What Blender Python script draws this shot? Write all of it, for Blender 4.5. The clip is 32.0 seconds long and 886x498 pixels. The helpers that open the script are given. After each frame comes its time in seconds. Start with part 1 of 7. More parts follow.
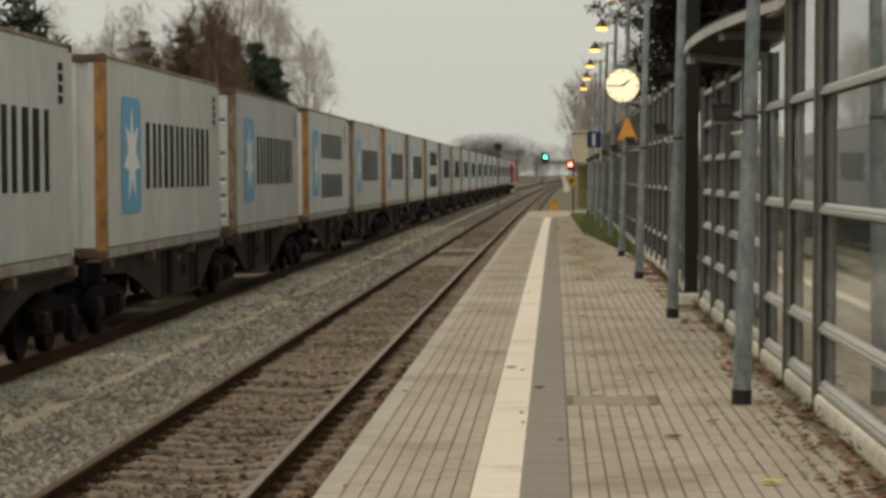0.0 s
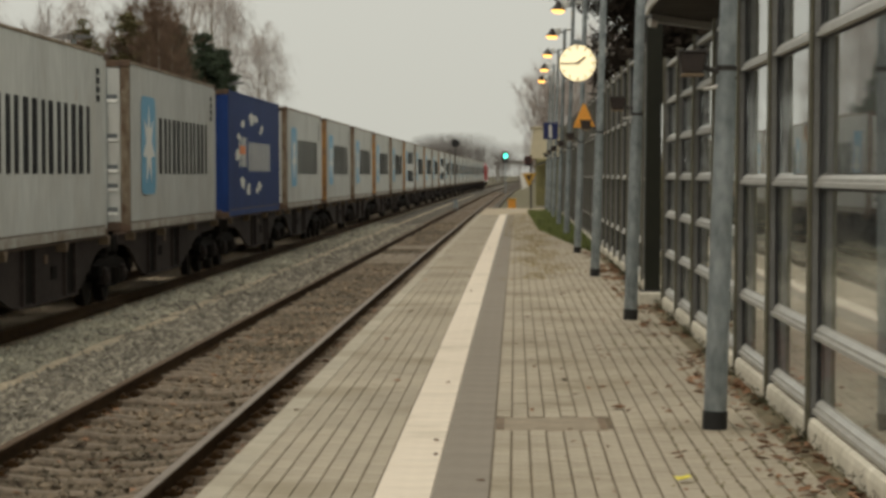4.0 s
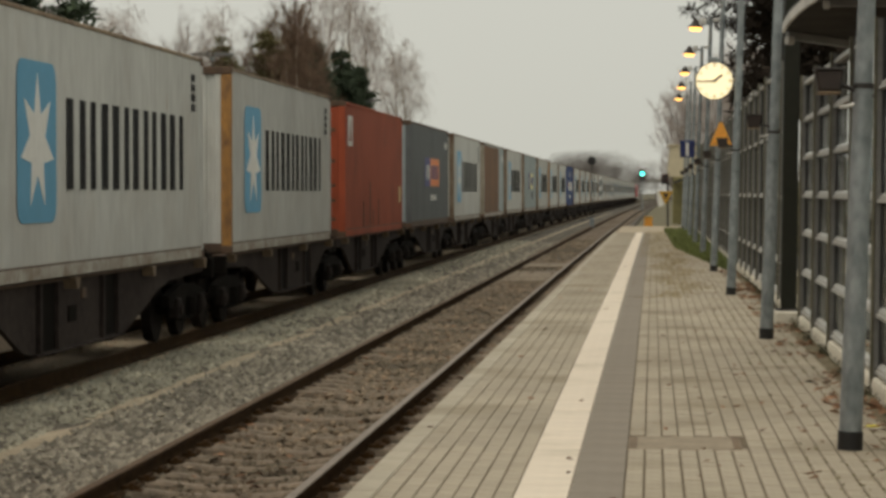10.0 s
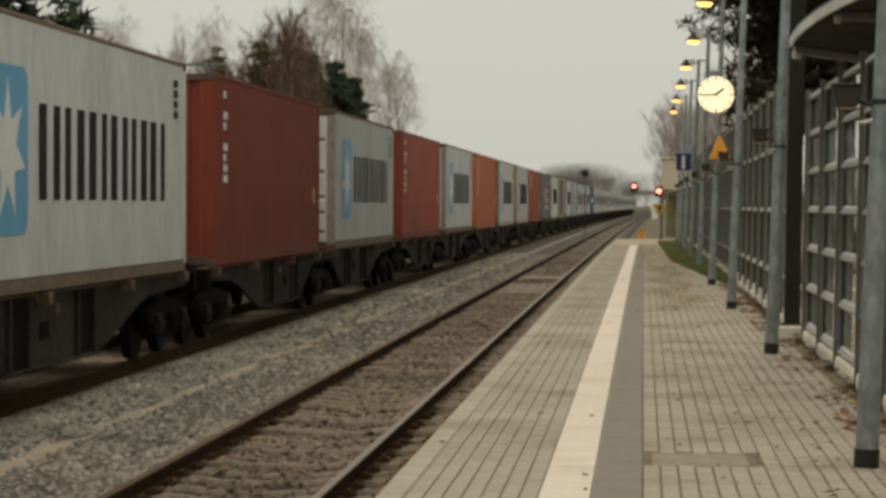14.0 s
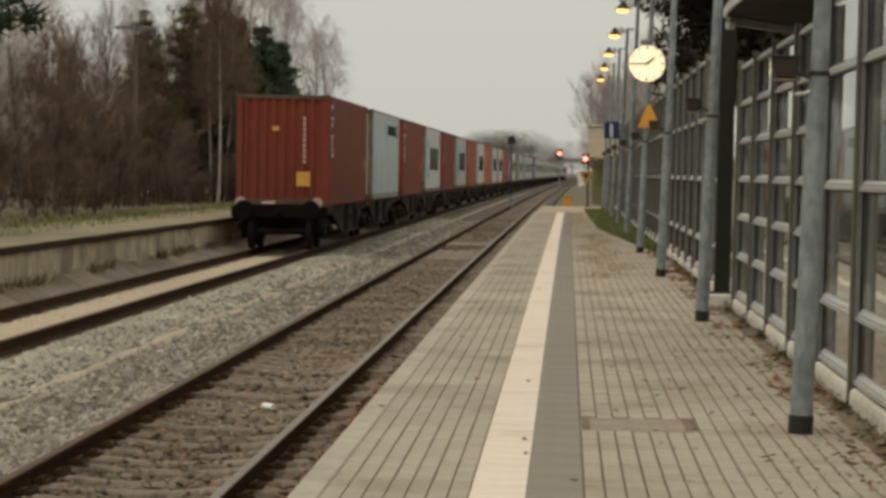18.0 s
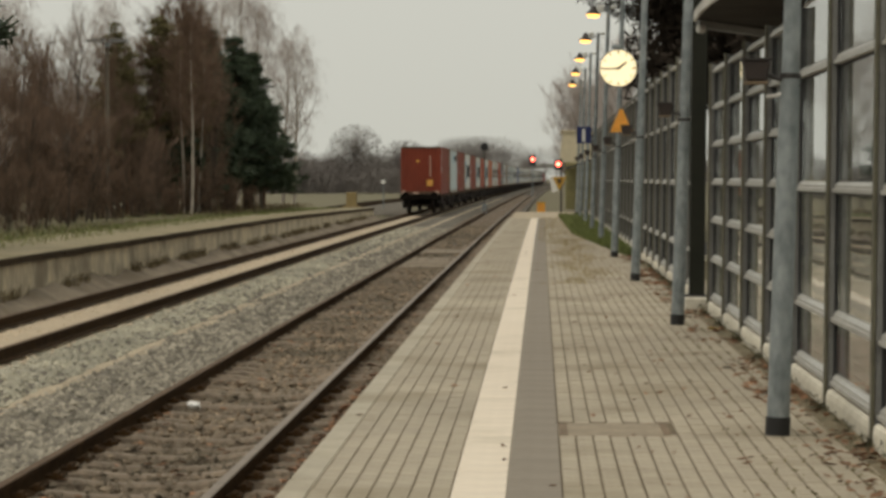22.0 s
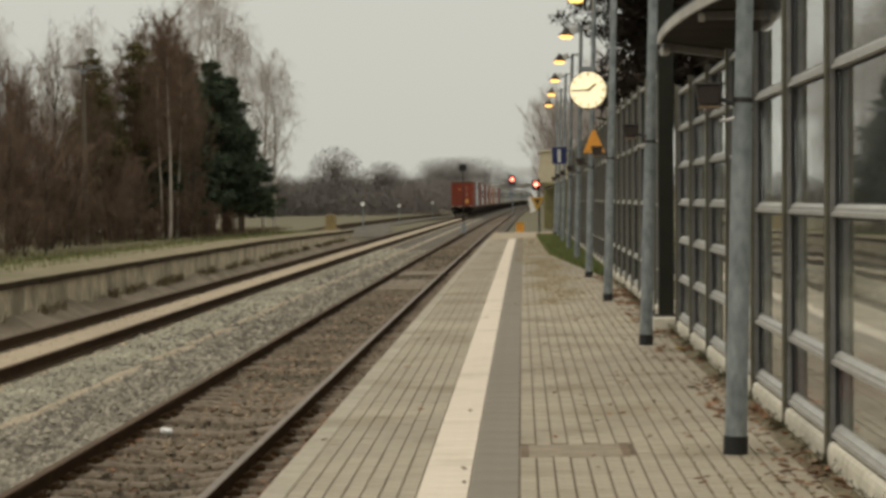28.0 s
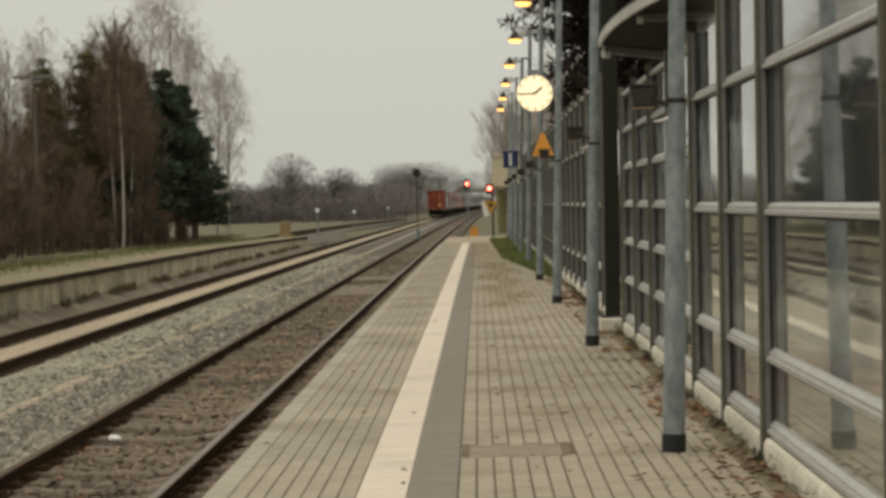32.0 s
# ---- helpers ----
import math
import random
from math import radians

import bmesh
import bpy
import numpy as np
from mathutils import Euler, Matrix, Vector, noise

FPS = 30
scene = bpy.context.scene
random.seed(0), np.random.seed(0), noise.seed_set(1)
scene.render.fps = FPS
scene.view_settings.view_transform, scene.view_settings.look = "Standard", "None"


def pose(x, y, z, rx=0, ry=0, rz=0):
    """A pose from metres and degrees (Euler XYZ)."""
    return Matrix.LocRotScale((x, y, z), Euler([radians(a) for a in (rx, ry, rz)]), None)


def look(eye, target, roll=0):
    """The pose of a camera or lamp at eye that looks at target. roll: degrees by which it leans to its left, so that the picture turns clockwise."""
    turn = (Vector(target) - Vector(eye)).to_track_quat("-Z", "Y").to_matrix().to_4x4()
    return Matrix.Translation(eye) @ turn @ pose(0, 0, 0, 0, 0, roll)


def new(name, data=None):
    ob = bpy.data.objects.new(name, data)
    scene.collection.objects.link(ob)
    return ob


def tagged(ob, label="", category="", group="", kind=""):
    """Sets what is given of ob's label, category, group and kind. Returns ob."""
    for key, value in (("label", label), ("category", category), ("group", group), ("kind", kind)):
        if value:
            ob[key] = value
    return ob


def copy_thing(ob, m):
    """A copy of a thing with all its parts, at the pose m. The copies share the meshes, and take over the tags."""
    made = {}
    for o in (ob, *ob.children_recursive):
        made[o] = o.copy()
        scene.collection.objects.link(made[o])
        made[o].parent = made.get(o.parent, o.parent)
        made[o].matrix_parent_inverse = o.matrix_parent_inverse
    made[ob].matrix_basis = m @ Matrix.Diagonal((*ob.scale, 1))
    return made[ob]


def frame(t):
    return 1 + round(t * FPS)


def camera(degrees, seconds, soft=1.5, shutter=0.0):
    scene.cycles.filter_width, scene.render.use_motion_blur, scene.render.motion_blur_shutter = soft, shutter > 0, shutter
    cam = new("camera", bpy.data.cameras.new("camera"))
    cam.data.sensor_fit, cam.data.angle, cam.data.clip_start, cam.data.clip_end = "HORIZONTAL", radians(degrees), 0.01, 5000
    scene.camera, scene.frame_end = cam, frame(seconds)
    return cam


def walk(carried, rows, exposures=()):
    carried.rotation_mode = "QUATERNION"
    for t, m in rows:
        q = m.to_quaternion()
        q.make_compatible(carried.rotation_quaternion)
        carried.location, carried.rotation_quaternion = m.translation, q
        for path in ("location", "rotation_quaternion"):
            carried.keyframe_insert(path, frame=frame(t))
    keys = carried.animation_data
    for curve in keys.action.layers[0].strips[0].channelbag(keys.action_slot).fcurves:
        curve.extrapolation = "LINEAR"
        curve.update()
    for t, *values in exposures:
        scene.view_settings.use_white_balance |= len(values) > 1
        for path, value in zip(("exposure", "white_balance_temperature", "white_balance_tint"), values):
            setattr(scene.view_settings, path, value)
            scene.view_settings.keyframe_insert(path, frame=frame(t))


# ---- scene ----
K = 1.2e-5          # the line bends gently to the right
RAIL = -0.55        # top of the rails; the platform's top is 0
cam = camera(19.77, 32.0, soft=3.4)
PATH = [
    (0, (0.011, -3.839, 1.738), (-0.4215, 6.1470, 1.4465), -0.49),
    (0.2, (0.108, 0.129, 1.527), (-0.4443, 10.1122, 1.3463), -1.07),
    (0.5, (0.108, 0.129, 1.527), (-0.4243, 10.1119, 1.2797), -1.07),
    (1, (0.138, 0.184, 1.523), (-0.1472, 10.1767, 1.2674), -0.97),
    (1.5, (0.175, 0.157, 1.520), (-0.2583, 10.1452, 1.3110), -0.60),
    (2, (0.213, 0.132, 1.520), (-0.1098, 10.1235, 1.2621), -0.26),
    (2.5, (0.215, 0.109, 1.524), (-0.0954, 10.1026, 1.3212), -0.42),
    (3, (0.214, 0.124, 1.524), (-0.1616, 10.1135, 1.2622), -0.52),
    (3.5, (0.220, 0.092, 1.522), (-0.0449, 10.0843, 1.2289), -0.18),
    (5.5, (0.234, 0.098, 1.524), (-0.1886, 10.0862, 1.2808), -0.92),
    (6, (0.241, 0.098, 1.524), (-0.2437, 10.0837, 1.3091), -0.96),
    (6.5, (0.248, 0.082, 1.525), (-0.2837, 10.0657, 1.3297), -1.23),
    (7, (0.248, 0.084, 1.526), (-0.3439, 10.0650, 1.3443), -0.82),
    (7.5, (0.249, 0.094, 1.524), (-0.4480, 10.0686, 1.3550), -0.59),
    (8, (0.243, 0.089, 1.522), (-0.6602, 10.0467, 1.3577), -0.53),
    (8.5, (0.249, 0.104, 1.523), (-0.7867, 10.0493, 1.3595), -0.24),
    (9, (0.252, 0.095, 1.524), (-0.5530, 10.0595, 1.2632), 0.29),
    (9.5, (0.257, 0.110, 1.522), (-0.4744, 10.0811, 1.3160), 0.04),
    (10, (0.241, 0.094, 1.522), (-0.5756, 10.0582, 1.3020), -0.09),
    (10.5, (0.229, 0.126, 1.522), (-0.6620, 10.0832, 1.2756), 0.09),
    (11, (0.226, 0.106, 1.528), (-0.6210, 10.0684, 1.3201), -0.16),
    (11.5, (0.216, 0.085, 1.529), (-0.5496, 10.0542, 1.3888), 0.03),
    (12, (0.218, 0.103, 1.531), (-0.5135, 10.0762, 1.4635), -0.07),
    (12.5, (0.195, 0.124, 1.531), (-0.4445, 10.1023, 1.3448), -0.09),
    (13, (0.153, 0.158, 1.536), (-0.4455, 10.1380, 1.3347), 0.14),
    (13.5, (0.116, 0.143, 1.541), (-0.6341, 10.1134, 1.3505), 0.04),
    (14, (0.088, 0.174, 1.538), (-0.6907, 10.1421, 1.3618), 0.23),
    (14.5, (0.076, 0.164, 1.541), (-0.6313, 10.1368, 1.3296), 0.05),
    (15, (0.077, 0.152, 1.548), (-0.5966, 10.1265, 1.3152), -0.21),
    (15.5, (0.092, 0.147, 1.547), (-0.4871, 10.1264, 1.2621), 0.05),
    (17.5, (-0.002, -0.013, 1.551), (-0.4821, 9.9730, 1.3356), 0.84),
    (18, (-0.007, 0.003, 1.543), (-0.4871, 9.9868, 1.2355), 0.73),
    (18.5, (0.001, -0.016, 1.547), (-0.5284, 9.9660, 1.2591), 0.55),
    (19, (-0.007, 0.001, 1.542), (-0.4291, 9.9891, 1.2926), 0.91),
    (19.5, (-0.017, -0.006, 1.544), (-0.5041, 9.9779, 1.2587), 0.82),
    (20, (-0.015, 0.001, 1.539), (-0.4963, 9.9841, 1.2150), 0.95),
    (20.5, (-0.018, 0.021, 1.542), (-0.5065, 10.0028, 1.1977), 0.55),
    (21, (-0.016, 0.017, 1.544), (-0.4821, 10.0017, 1.2598), 0.18),
    (21.5, (-0.010, 0.005, 1.545), (-0.4074, 9.9938, 1.2908), -0.05),
    (22, (-0.010, -0.017, 1.546), (-0.3895, 9.9719, 1.2681), -0.21),
    (22.5, (-0.010, -0.010, 1.547), (-0.4401, 9.9781, 1.3078), -0.20),
    (23, (-0.000, -0.000, 1.550), (-0.3515, 9.9901, 1.2759), 0.12),
    (23.5, (-0.003, -0.037, 1.554), (-0.3340, 9.9544, 1.3006), 0.07),
    (24, (0.000, -0.055, 1.560), (-0.2747, 9.9389, 1.3276), 0.13),
    (24.5, (-0.002, -0.063, 1.562), (-0.2395, 9.9299, 1.2808), 0.21),
    (26.5, (0.008, -0.212, 1.575), (-0.2688, 9.7798, 1.2924), -0.72),
    (27, (0.028, -0.201, 1.562), (-0.3025, 9.7884, 1.2566), -0.89),
    (27.5, (0.069, -0.233, 1.572), (-0.2866, 9.7579, 1.3214), -1.11),
    (28, (0.131, -0.225, 1.581), (-0.1768, 9.7685, 1.3838), -0.96),
    (28.5, (0.196, -0.230, 1.577), (0.0448, 9.7669, 1.4035), -1.50),
    (29, (0.252, -0.306, 1.581), (0.4276, 9.6921, 1.5652), -1.39),
    (29.5, (0.261, -0.340, 1.578), (0.4124, 9.6585, 1.4552), -1.83),
    (30, (0.263, -0.317, 1.571), (0.3411, 9.6773, 1.2466), -2.02),
    (30.5, (0.265, -0.334, 1.572), (0.2866, 9.6622, 1.3046), -2.09),
    (31, (0.255, -0.334, 1.565), (0.3769, 9.6619, 1.2985), -1.65),
    (31.5, (0.246, -0.336, 1.565), (0.2280, 9.6619, 1.3439), -1.65),
    (32, (0.247, -0.334, 1.566), (0.1102, 9.6630, 1.3852), -1.71),
]
walk(cam, [(t, look(eye, target, roll)) for t, eye, target, roll in PATH])

# ---- world and light ----
world = bpy.data.worlds.new("overcast")
scene.world = world
world.use_nodes = True
wn, wl = world.node_tree.nodes, world.node_tree.links
wn.clear()
sky = wn.new("ShaderNodeTexSky")
sky.sky_type, sky.sun_disc = "NISHITA", False
sky.sun_elevation, sky.sun_rotation = radians(66), radians(212)
sky.air_density, sky.dust_density = 1.0, 4.0
grey = wn.new("ShaderNodeHueSaturation")
grey.inputs["Saturation"].default_value = 0.12
grey.inputs["Value"].default_value = 0.09
cloud = wn.new("ShaderNodeMixRGB")
cloud.inputs["Fac"].default_value = 0.8
cloud.inputs["Color2"].default_value = (0.695, 0.69, 0.605, 1)
bg, wout = wn.new("ShaderNodeBackground"), wn.new("ShaderNodeOutputWorld")
bg.inputs["Strength"].default_value = 1.0
wl.new(sky.outputs["Color"], grey.inputs["Color"])
wl.new(grey.outputs["Color"], cloud.inputs["Color1"])
wl.new(cloud.outputs["Color"], bg.inputs["Color"])
wl.new(bg.outputs["Background"], wout.inputs["Surface"])
sun = new("sun", bpy.data.lights.new("sun", "SUN"))
sun.data.energy, sun.data.angle, sun.data.color = 1.15, radians(60), (1.0, 0.87, 0.715)
sun.matrix_world = look((-14, -22, 60), (0, 0, 0))


# ---- materials ----
def mat(name, a, b=None, rough=0.7, scale=6.0, metal=0.0, bump=0.0, stretch=(1, 1, 1), fine=5.0, spread=0.12, spec=0.5):
    """Two tones mixed by a coarse noise, broken by a fine one, with a small change from object to object."""
    m = bpy.data.materials.new(name)
    m.use_nodes = True
    n, l = m.node_tree.nodes, m.node_tree.links
    p = n["Principled BSDF"]
    b = b or tuple(c * 0.75 for c in a)
    tc, mp = n.new("ShaderNodeTexCoord"), n.new("ShaderNodeMapping")
    mp.inputs["Scale"].default_value = stretch
    l.new(tc.outputs["Object"], mp.inputs["Vector"])
    big, small = n.new("ShaderNodeTexNoise"), n.new("ShaderNodeTexNoise")
    big.inputs["Scale"].default_value, big.inputs["Detail"].default_value = scale, 4.0
    small.inputs["Scale"].default_value, small.inputs["Detail"].default_value = scale * fine, 6.0
    for t in (big, small):
        l.new(mp.outputs["Vector"], t.inputs["Vector"])
    ramp = n.new("ShaderNodeValToRGB")
    ramp.color_ramp.elements[0].position, ramp.color_ramp.elements[1].position = 0.36, 0.66
    ramp.color_ramp.elements[0].color, ramp.color_ramp.elements[1].color = (*b, 1), (*a, 1)
    mix = n.new("ShaderNodeMath")
    mix.operation = "MULTIPLY_ADD"
    mix.inputs[1].default_value = 0.45
    l.new(small.outputs["Fac"], mix.inputs[0])
    half = n.new("ShaderNodeMath")
    half.operation = "MULTIPLY"
    half.inputs[1].default_value = 0.55
    l.new(big.outputs["Fac"], half.inputs[0])
    l.new(half.outputs[0], mix.inputs[2])
    l.new(mix.outputs[0], ramp.inputs["Fac"])
    info, hsv, rng = n.new("ShaderNodeObjectInfo"), n.new("ShaderNodeHueSaturation"), n.new("ShaderNodeMapRange")
    rng.inputs["To Min"].default_value, rng.inputs["To Max"].default_value = 1 - spread, 1 + spread
    l.new(info.outputs["Random"], rng.inputs["Value"])
    l.new(rng.outputs["Result"], hsv.inputs["Value"])
    l.new(ramp.outputs["Color"], hsv.inputs["Color"])
    l.new(hsv.outputs["Color"], p.inputs["Base Color"])
    p.inputs["Roughness"].default_value, p.inputs["Metallic"].default_value = rough, metal
    p.inputs["Specular IOR Level"].default_value = spec
    if bump:
        bn = n.new("ShaderNodeBump")
        bn.inputs["Strength"].default_value, bn.inputs["Distance"].default_value = bump, 0.02
        l.new(small.outputs["Fac"], bn.inputs["Height"])
        l.new(bn.outputs["Normal"], p.inputs["Normal"])
    return m


def island(m, low, high):
    """Lets a joined material differ from piece to piece."""
    n, l = m.node_tree.nodes, m.node_tree.links
    hsv = [x for x in n if x.bl_idname == "ShaderNodeHueSaturation"][0]
    rng = [x for x in n if x.bl_idname == "ShaderNodeMapRange"][0]
    geo = n.new("ShaderNodeNewGeometry")
    l.new(geo.outputs["Random Per Island"], rng.inputs["Value"])
    rng.inputs["To Min"].default_value, rng.inputs["To Max"].default_value = low, high
    return m


def glow(name, colour, strength):
    m = bpy.data.materials.new(name)
    m.use_nodes = True
    p = m.node_tree.nodes["Principled BSDF"]
    p.inputs["Base Color"].default_value = (*colour, 1)
    p.inputs["Emission Color"].default_value = (*colour, 1)
    p.inputs["Emission Strength"].default_value = strength
    return m


def paint(name, a, rust=0.3, streak=(0.16, 0.08, 0.04), rough=0.7):
    """Weathered container paint: soft fading, rust that runs down in streaks."""
    m = mat(name, a, tuple(c * 0.74 for c in a), rough, 0.8, stretch=(1, 1, 0.4), fine=7.0, spread=0.06, spec=0.22)
    n, l = m.node_tree.nodes, m.node_tree.links
    p = n["Principled BSDF"]
    base = p.inputs["Base Color"].links[0].from_socket
    tc, mp, nz, rp, mx = (n.new("ShaderNode" + k) for k in ("TexCoord", "Mapping", "TexNoise", "ValToRGB", "MixRGB"))
    mp.inputs["Scale"].default_value = (1.6, 1.6, 0.22)
    nz.inputs["Scale"].default_value, nz.inputs["Detail"].default_value = 1.5, 8.0
    nz.inputs["Roughness"].default_value = 0.65
    top = 0.78 - 0.25 * rust
    rp.color_ramp.elements[0].position, rp.color_ramp.elements[1].position = top - 0.1, top + 0.08
    l.new(tc.outputs["Object"], mp.inputs["Vector"])
    l.new(mp.outputs["Vector"], nz.inputs["Vector"])
    l.new(nz.outputs["Fac"], rp.inputs["Fac"])
    l.new(rp.outputs["Color"], mx.inputs["Fac"])
    l.new(base, mx.inputs["Color1"])
    mx.inputs["Color2"].default_value = (*streak, 1)
    l.new(mx.outputs["Color"], p.inputs["Base Color"])
    return m


def stained(m, colour, scale, low, high):
    """Broad soft patches of dirt or moss over a surface."""
    n, l = m.node_tree.nodes, m.node_tree.links
    p = n["Principled BSDF"]
    base = p.inputs["Base Color"].links[0].from_socket
    geo, nz, rp, mx = (n.new("ShaderNode" + k) for k in ("NewGeometry", "TexNoise", "ValToRGB", "MixRGB"))
    nz.inputs["Scale"].default_value, nz.inputs["Detail"].default_value = scale, 5.0
    rp.color_ramp.elements[0].position, rp.color_ramp.elements[1].position = low, high
    rp.color_ramp.elements[1].color = (0.75, 0.75, 0.75, 1)
    l.new(geo.outputs["Position"], nz.inputs["Vector"])
    l.new(nz.outputs["Fac"], rp.inputs["Fac"])
    l.new(rp.outputs["Color"], mx.inputs["Fac"])
    l.new(base, mx.inputs["Color1"])
    mx.inputs["Color2"].default_value = (*colour, 1)
    l.new(mx.outputs["Color"], p.inputs["Base Color"])
    return m


def blotched(m, colour, scale, low, high, strength=0.7, squash=0.6):
    """Patches of dirt and rust that are fixed to the thing itself."""
    n, l = m.node_tree.nodes, m.node_tree.links
    p = n["Principled BSDF"]
    base = p.inputs["Base Color"].links[0].from_socket
    tc, mp, nz, rp, mx = (n.new("ShaderNode" + k) for k in ("TexCoord", "Mapping", "TexNoise", "ValToRGB", "MixRGB"))
    mp.inputs["Scale"].default_value = (1, 1, squash)
    mp.inputs["Location"].default_value = (scale * 3, 1.7, 0.4)
    nz.inputs["Scale"].default_value, nz.inputs["Detail"].default_value = scale, 9.0
    nz.inputs["Roughness"].default_value = 0.7
    rp.color_ramp.elements[0].position, rp.color_ramp.elements[1].position = low, high
    rp.color_ramp.elements[1].color = (strength, strength, strength, 1)
    l.new(tc.outputs["Object"], mp.inputs["Vector"])
    l.new(mp.outputs["Vector"], nz.inputs["Vector"])
    l.new(nz.outputs["Fac"], rp.inputs["Fac"])
    l.new(rp.outputs["Color"], mx.inputs["Fac"])
    l.new(base, mx.inputs["Color1"])
    mx.inputs["Color2"].default_value = (*colour, 1)
    l.new(mx.outputs["Color"], p.inputs["Base Color"])
    return m


# bed colour darker than the loose stones, painting the shade in their gaps
M_BALLAST = mat("ballast", (0.16, 0.14, 0.108), (0.06, 0.052, 0.04), 0.95, 1.6, bump=1.0, fine=14)
M_BALLAST_DARK = mat("brown_ballast", (0.12, 0.10, 0.075), (0.045, 0.036, 0.026), 0.95, 1.3, bump=1.0, fine=14)
M_STONE = island(mat("stone", (0.51, 0.475, 0.36), (0.33, 0.307, 0.23), 0.9, 0.8, fine=7), 0.6, 1.3)
M_STONE_BLUE = island(mat("blue_grey_stone", (0.345, 0.315, 0.252), (0.195, 0.178, 0.142), 0.9, 0.8, fine=7), 0.5, 1.45)
M_STONE_TAN = island(mat("tan_stone", (0.60, 0.50, 0.36), (0.46, 0.38, 0.27), 0.9, 0.8, fine=7), 0.8, 1.2)
M_STONE_BROWN = island(mat("rusty_stone", (0.36, 0.278, 0.188), (0.155, 0.112, 0.073), 0.92, 0.9, fine=7), 0.4, 1.5)
M_RAIL = mat("rusty_rail", (0.068, 0.037, 0.014), (0.031, 0.017, 0.007), 0.9, 5.0, bump=0.3, spec=0.15)
M_RAILTOP = mat("worn_rail_head", (0.29, 0.238, 0.19), (0.19, 0.152, 0.118), 0.55, 8.0, metal=0.2)
M_RUSTTOP = mat("dull_rail_head", (0.12, 0.072, 0.038), (0.065, 0.038, 0.02), 0.7, 8.0, metal=0.1, spec=0.3)
M_SLEEPER = mat("old_sleeper", (0.27, 0.215, 0.158), (0.12, 0.094, 0.068), 0.9, 3.0, bump=0.4)
M_SLEEPER_PALE = mat("pale_board", (0.27, 0.222, 0.16), (0.16, 0.13, 0.094), 0.95, 2.0, bump=0.3)
M_CONCRETE_SLEEPER = mat("concrete_sleeper", (0.58, 0.49, 0.36), (0.44, 0.37, 0.27), 0.9, 3.0, bump=0.3)
M_PAVER = mat("paver", (0.45, 0.395, 0.302), (0.325, 0.285, 0.218), 0.9, 0.5, bump=0.25, spread=0.06, fine=30)
M_PAVER_REST = island(mat("paver_field", (0.45, 0.395, 0.302), (0.325, 0.285, 0.218), 0.9, 0.5, bump=0.25, fine=30), 0.96, 1.04)
M_JOINT = mat("sandy_joint", (0.18, 0.14, 0.09), (0.10, 0.078, 0.05), 0.95, 5.0)
M_EDGE = mat("edge_slab", (0.46, 0.415, 0.325), (0.35, 0.315, 0.245), 0.85, 3.0, bump=0.2, spread=0.08)
M_WHITE = mat("white_slab", (0.79, 0.70, 0.575), (0.68, 0.60, 0.49), 0.8, 2.5, spread=0.022, bump=0.15)
M_DARKSLAB = mat("grey_slab", (0.265, 0.23, 0.185), (0.215, 0.187, 0.15), 0.85, 2.5, spread=0.03, bump=0.2)
M_COVER = mat("stone_cover", (0.34, 0.285, 0.205), (0.22, 0.18, 0.13), 0.85, 5.0)
M_CONCRETE = mat("concrete", (0.72, 0.68, 0.58), (0.42, 0.39, 0.31), 0.85, 2.2, bump=0.3, spread=0.1)
M_PLINTH = mat("pale_plinth", (0.76, 0.715, 0.60), (0.50, 0.46, 0.37), 0.85, 2.2, bump=0.3, spread=0.08)
M_OLDWALL = mat("stained_concrete", (0.80, 0.70, 0.50), (0.40, 0.335, 0.24), 0.9, 1.3, bump=0.4, stretch=(1, 0.8, 0.55), fine=4)
M_BANK = mat("dark_bank_earth", (0.29, 0.24, 0.175), (0.16, 0.13, 0.094), 0.95, 1.1, bump=0.8, fine=9)
M_DRYVERGE = mat("dry_verge", (0.34, 0.285, 0.185), (0.19, 0.165, 0.09), 0.95, 0.9, bump=0.8, fine=12)
M_VERGEBLADE = island(mat("verge_blade", (0.18, 0.195, 0.07), (0.115, 0.135, 0.045), 0.9, 3.0), 0.7, 1.3)
M_OLDPOST = mat("weathered_post", (0.16, 0.135, 0.105), (0.10, 0.085, 0.066), 0.9, 3.0, stretch=(1, 1, 0.4))
# dark coping, its tone deepened to carry the shadow line at the wall top
M_COPING = mat("dark_coping", (0.075, 0.052, 0.03), (0.035, 0.025, 0.016), 0.95, 2.0, spec=0.1)
M_GRAVEL = mat("sandy_gravel", (0.50, 0.42, 0.30), (0.29, 0.24, 0.17), 0.95, 1.5, bump=0.5)
M_TANFILL = mat("tan_grit", (0.56, 0.46, 0.33), (0.43, 0.355, 0.255), 0.95, 1.2, bump=0.6, fine=18)
M_EARTH = mat("mossy_earth", (0.23, 0.185, 0.115), (0.12, 0.102, 0.057), 0.95, 2.5, bump=0.6)
M_GRASS = mat("winter_grass", (0.145, 0.134, 0.07), (0.11, 0.093, 0.057), 0.95, 0.12, bump=0.8, fine=30)
M_BLADE = island(mat("grass_blade", (0.16, 0.19, 0.055), (0.09, 0.11, 0.03), 0.9, 3.0), 0.6, 1.4)
M_MOSSDARK = island(mat("dark_moss", (0.09, 0.085, 0.04), (0.05, 0.046, 0.024), 0.95, 3.0), 0.6, 1.4)
M_JOINTMOSS = island(mat("joint_moss_tone", (0.25, 0.22, 0.11), (0.17, 0.155, 0.075), 0.95, 3.0), 0.8, 1.2)
M_MOSS = island(mat("dry_moss_tone", (0.40, 0.32, 0.17), (0.30, 0.245, 0.13), 0.95, 3.0), 0.8, 1.2)
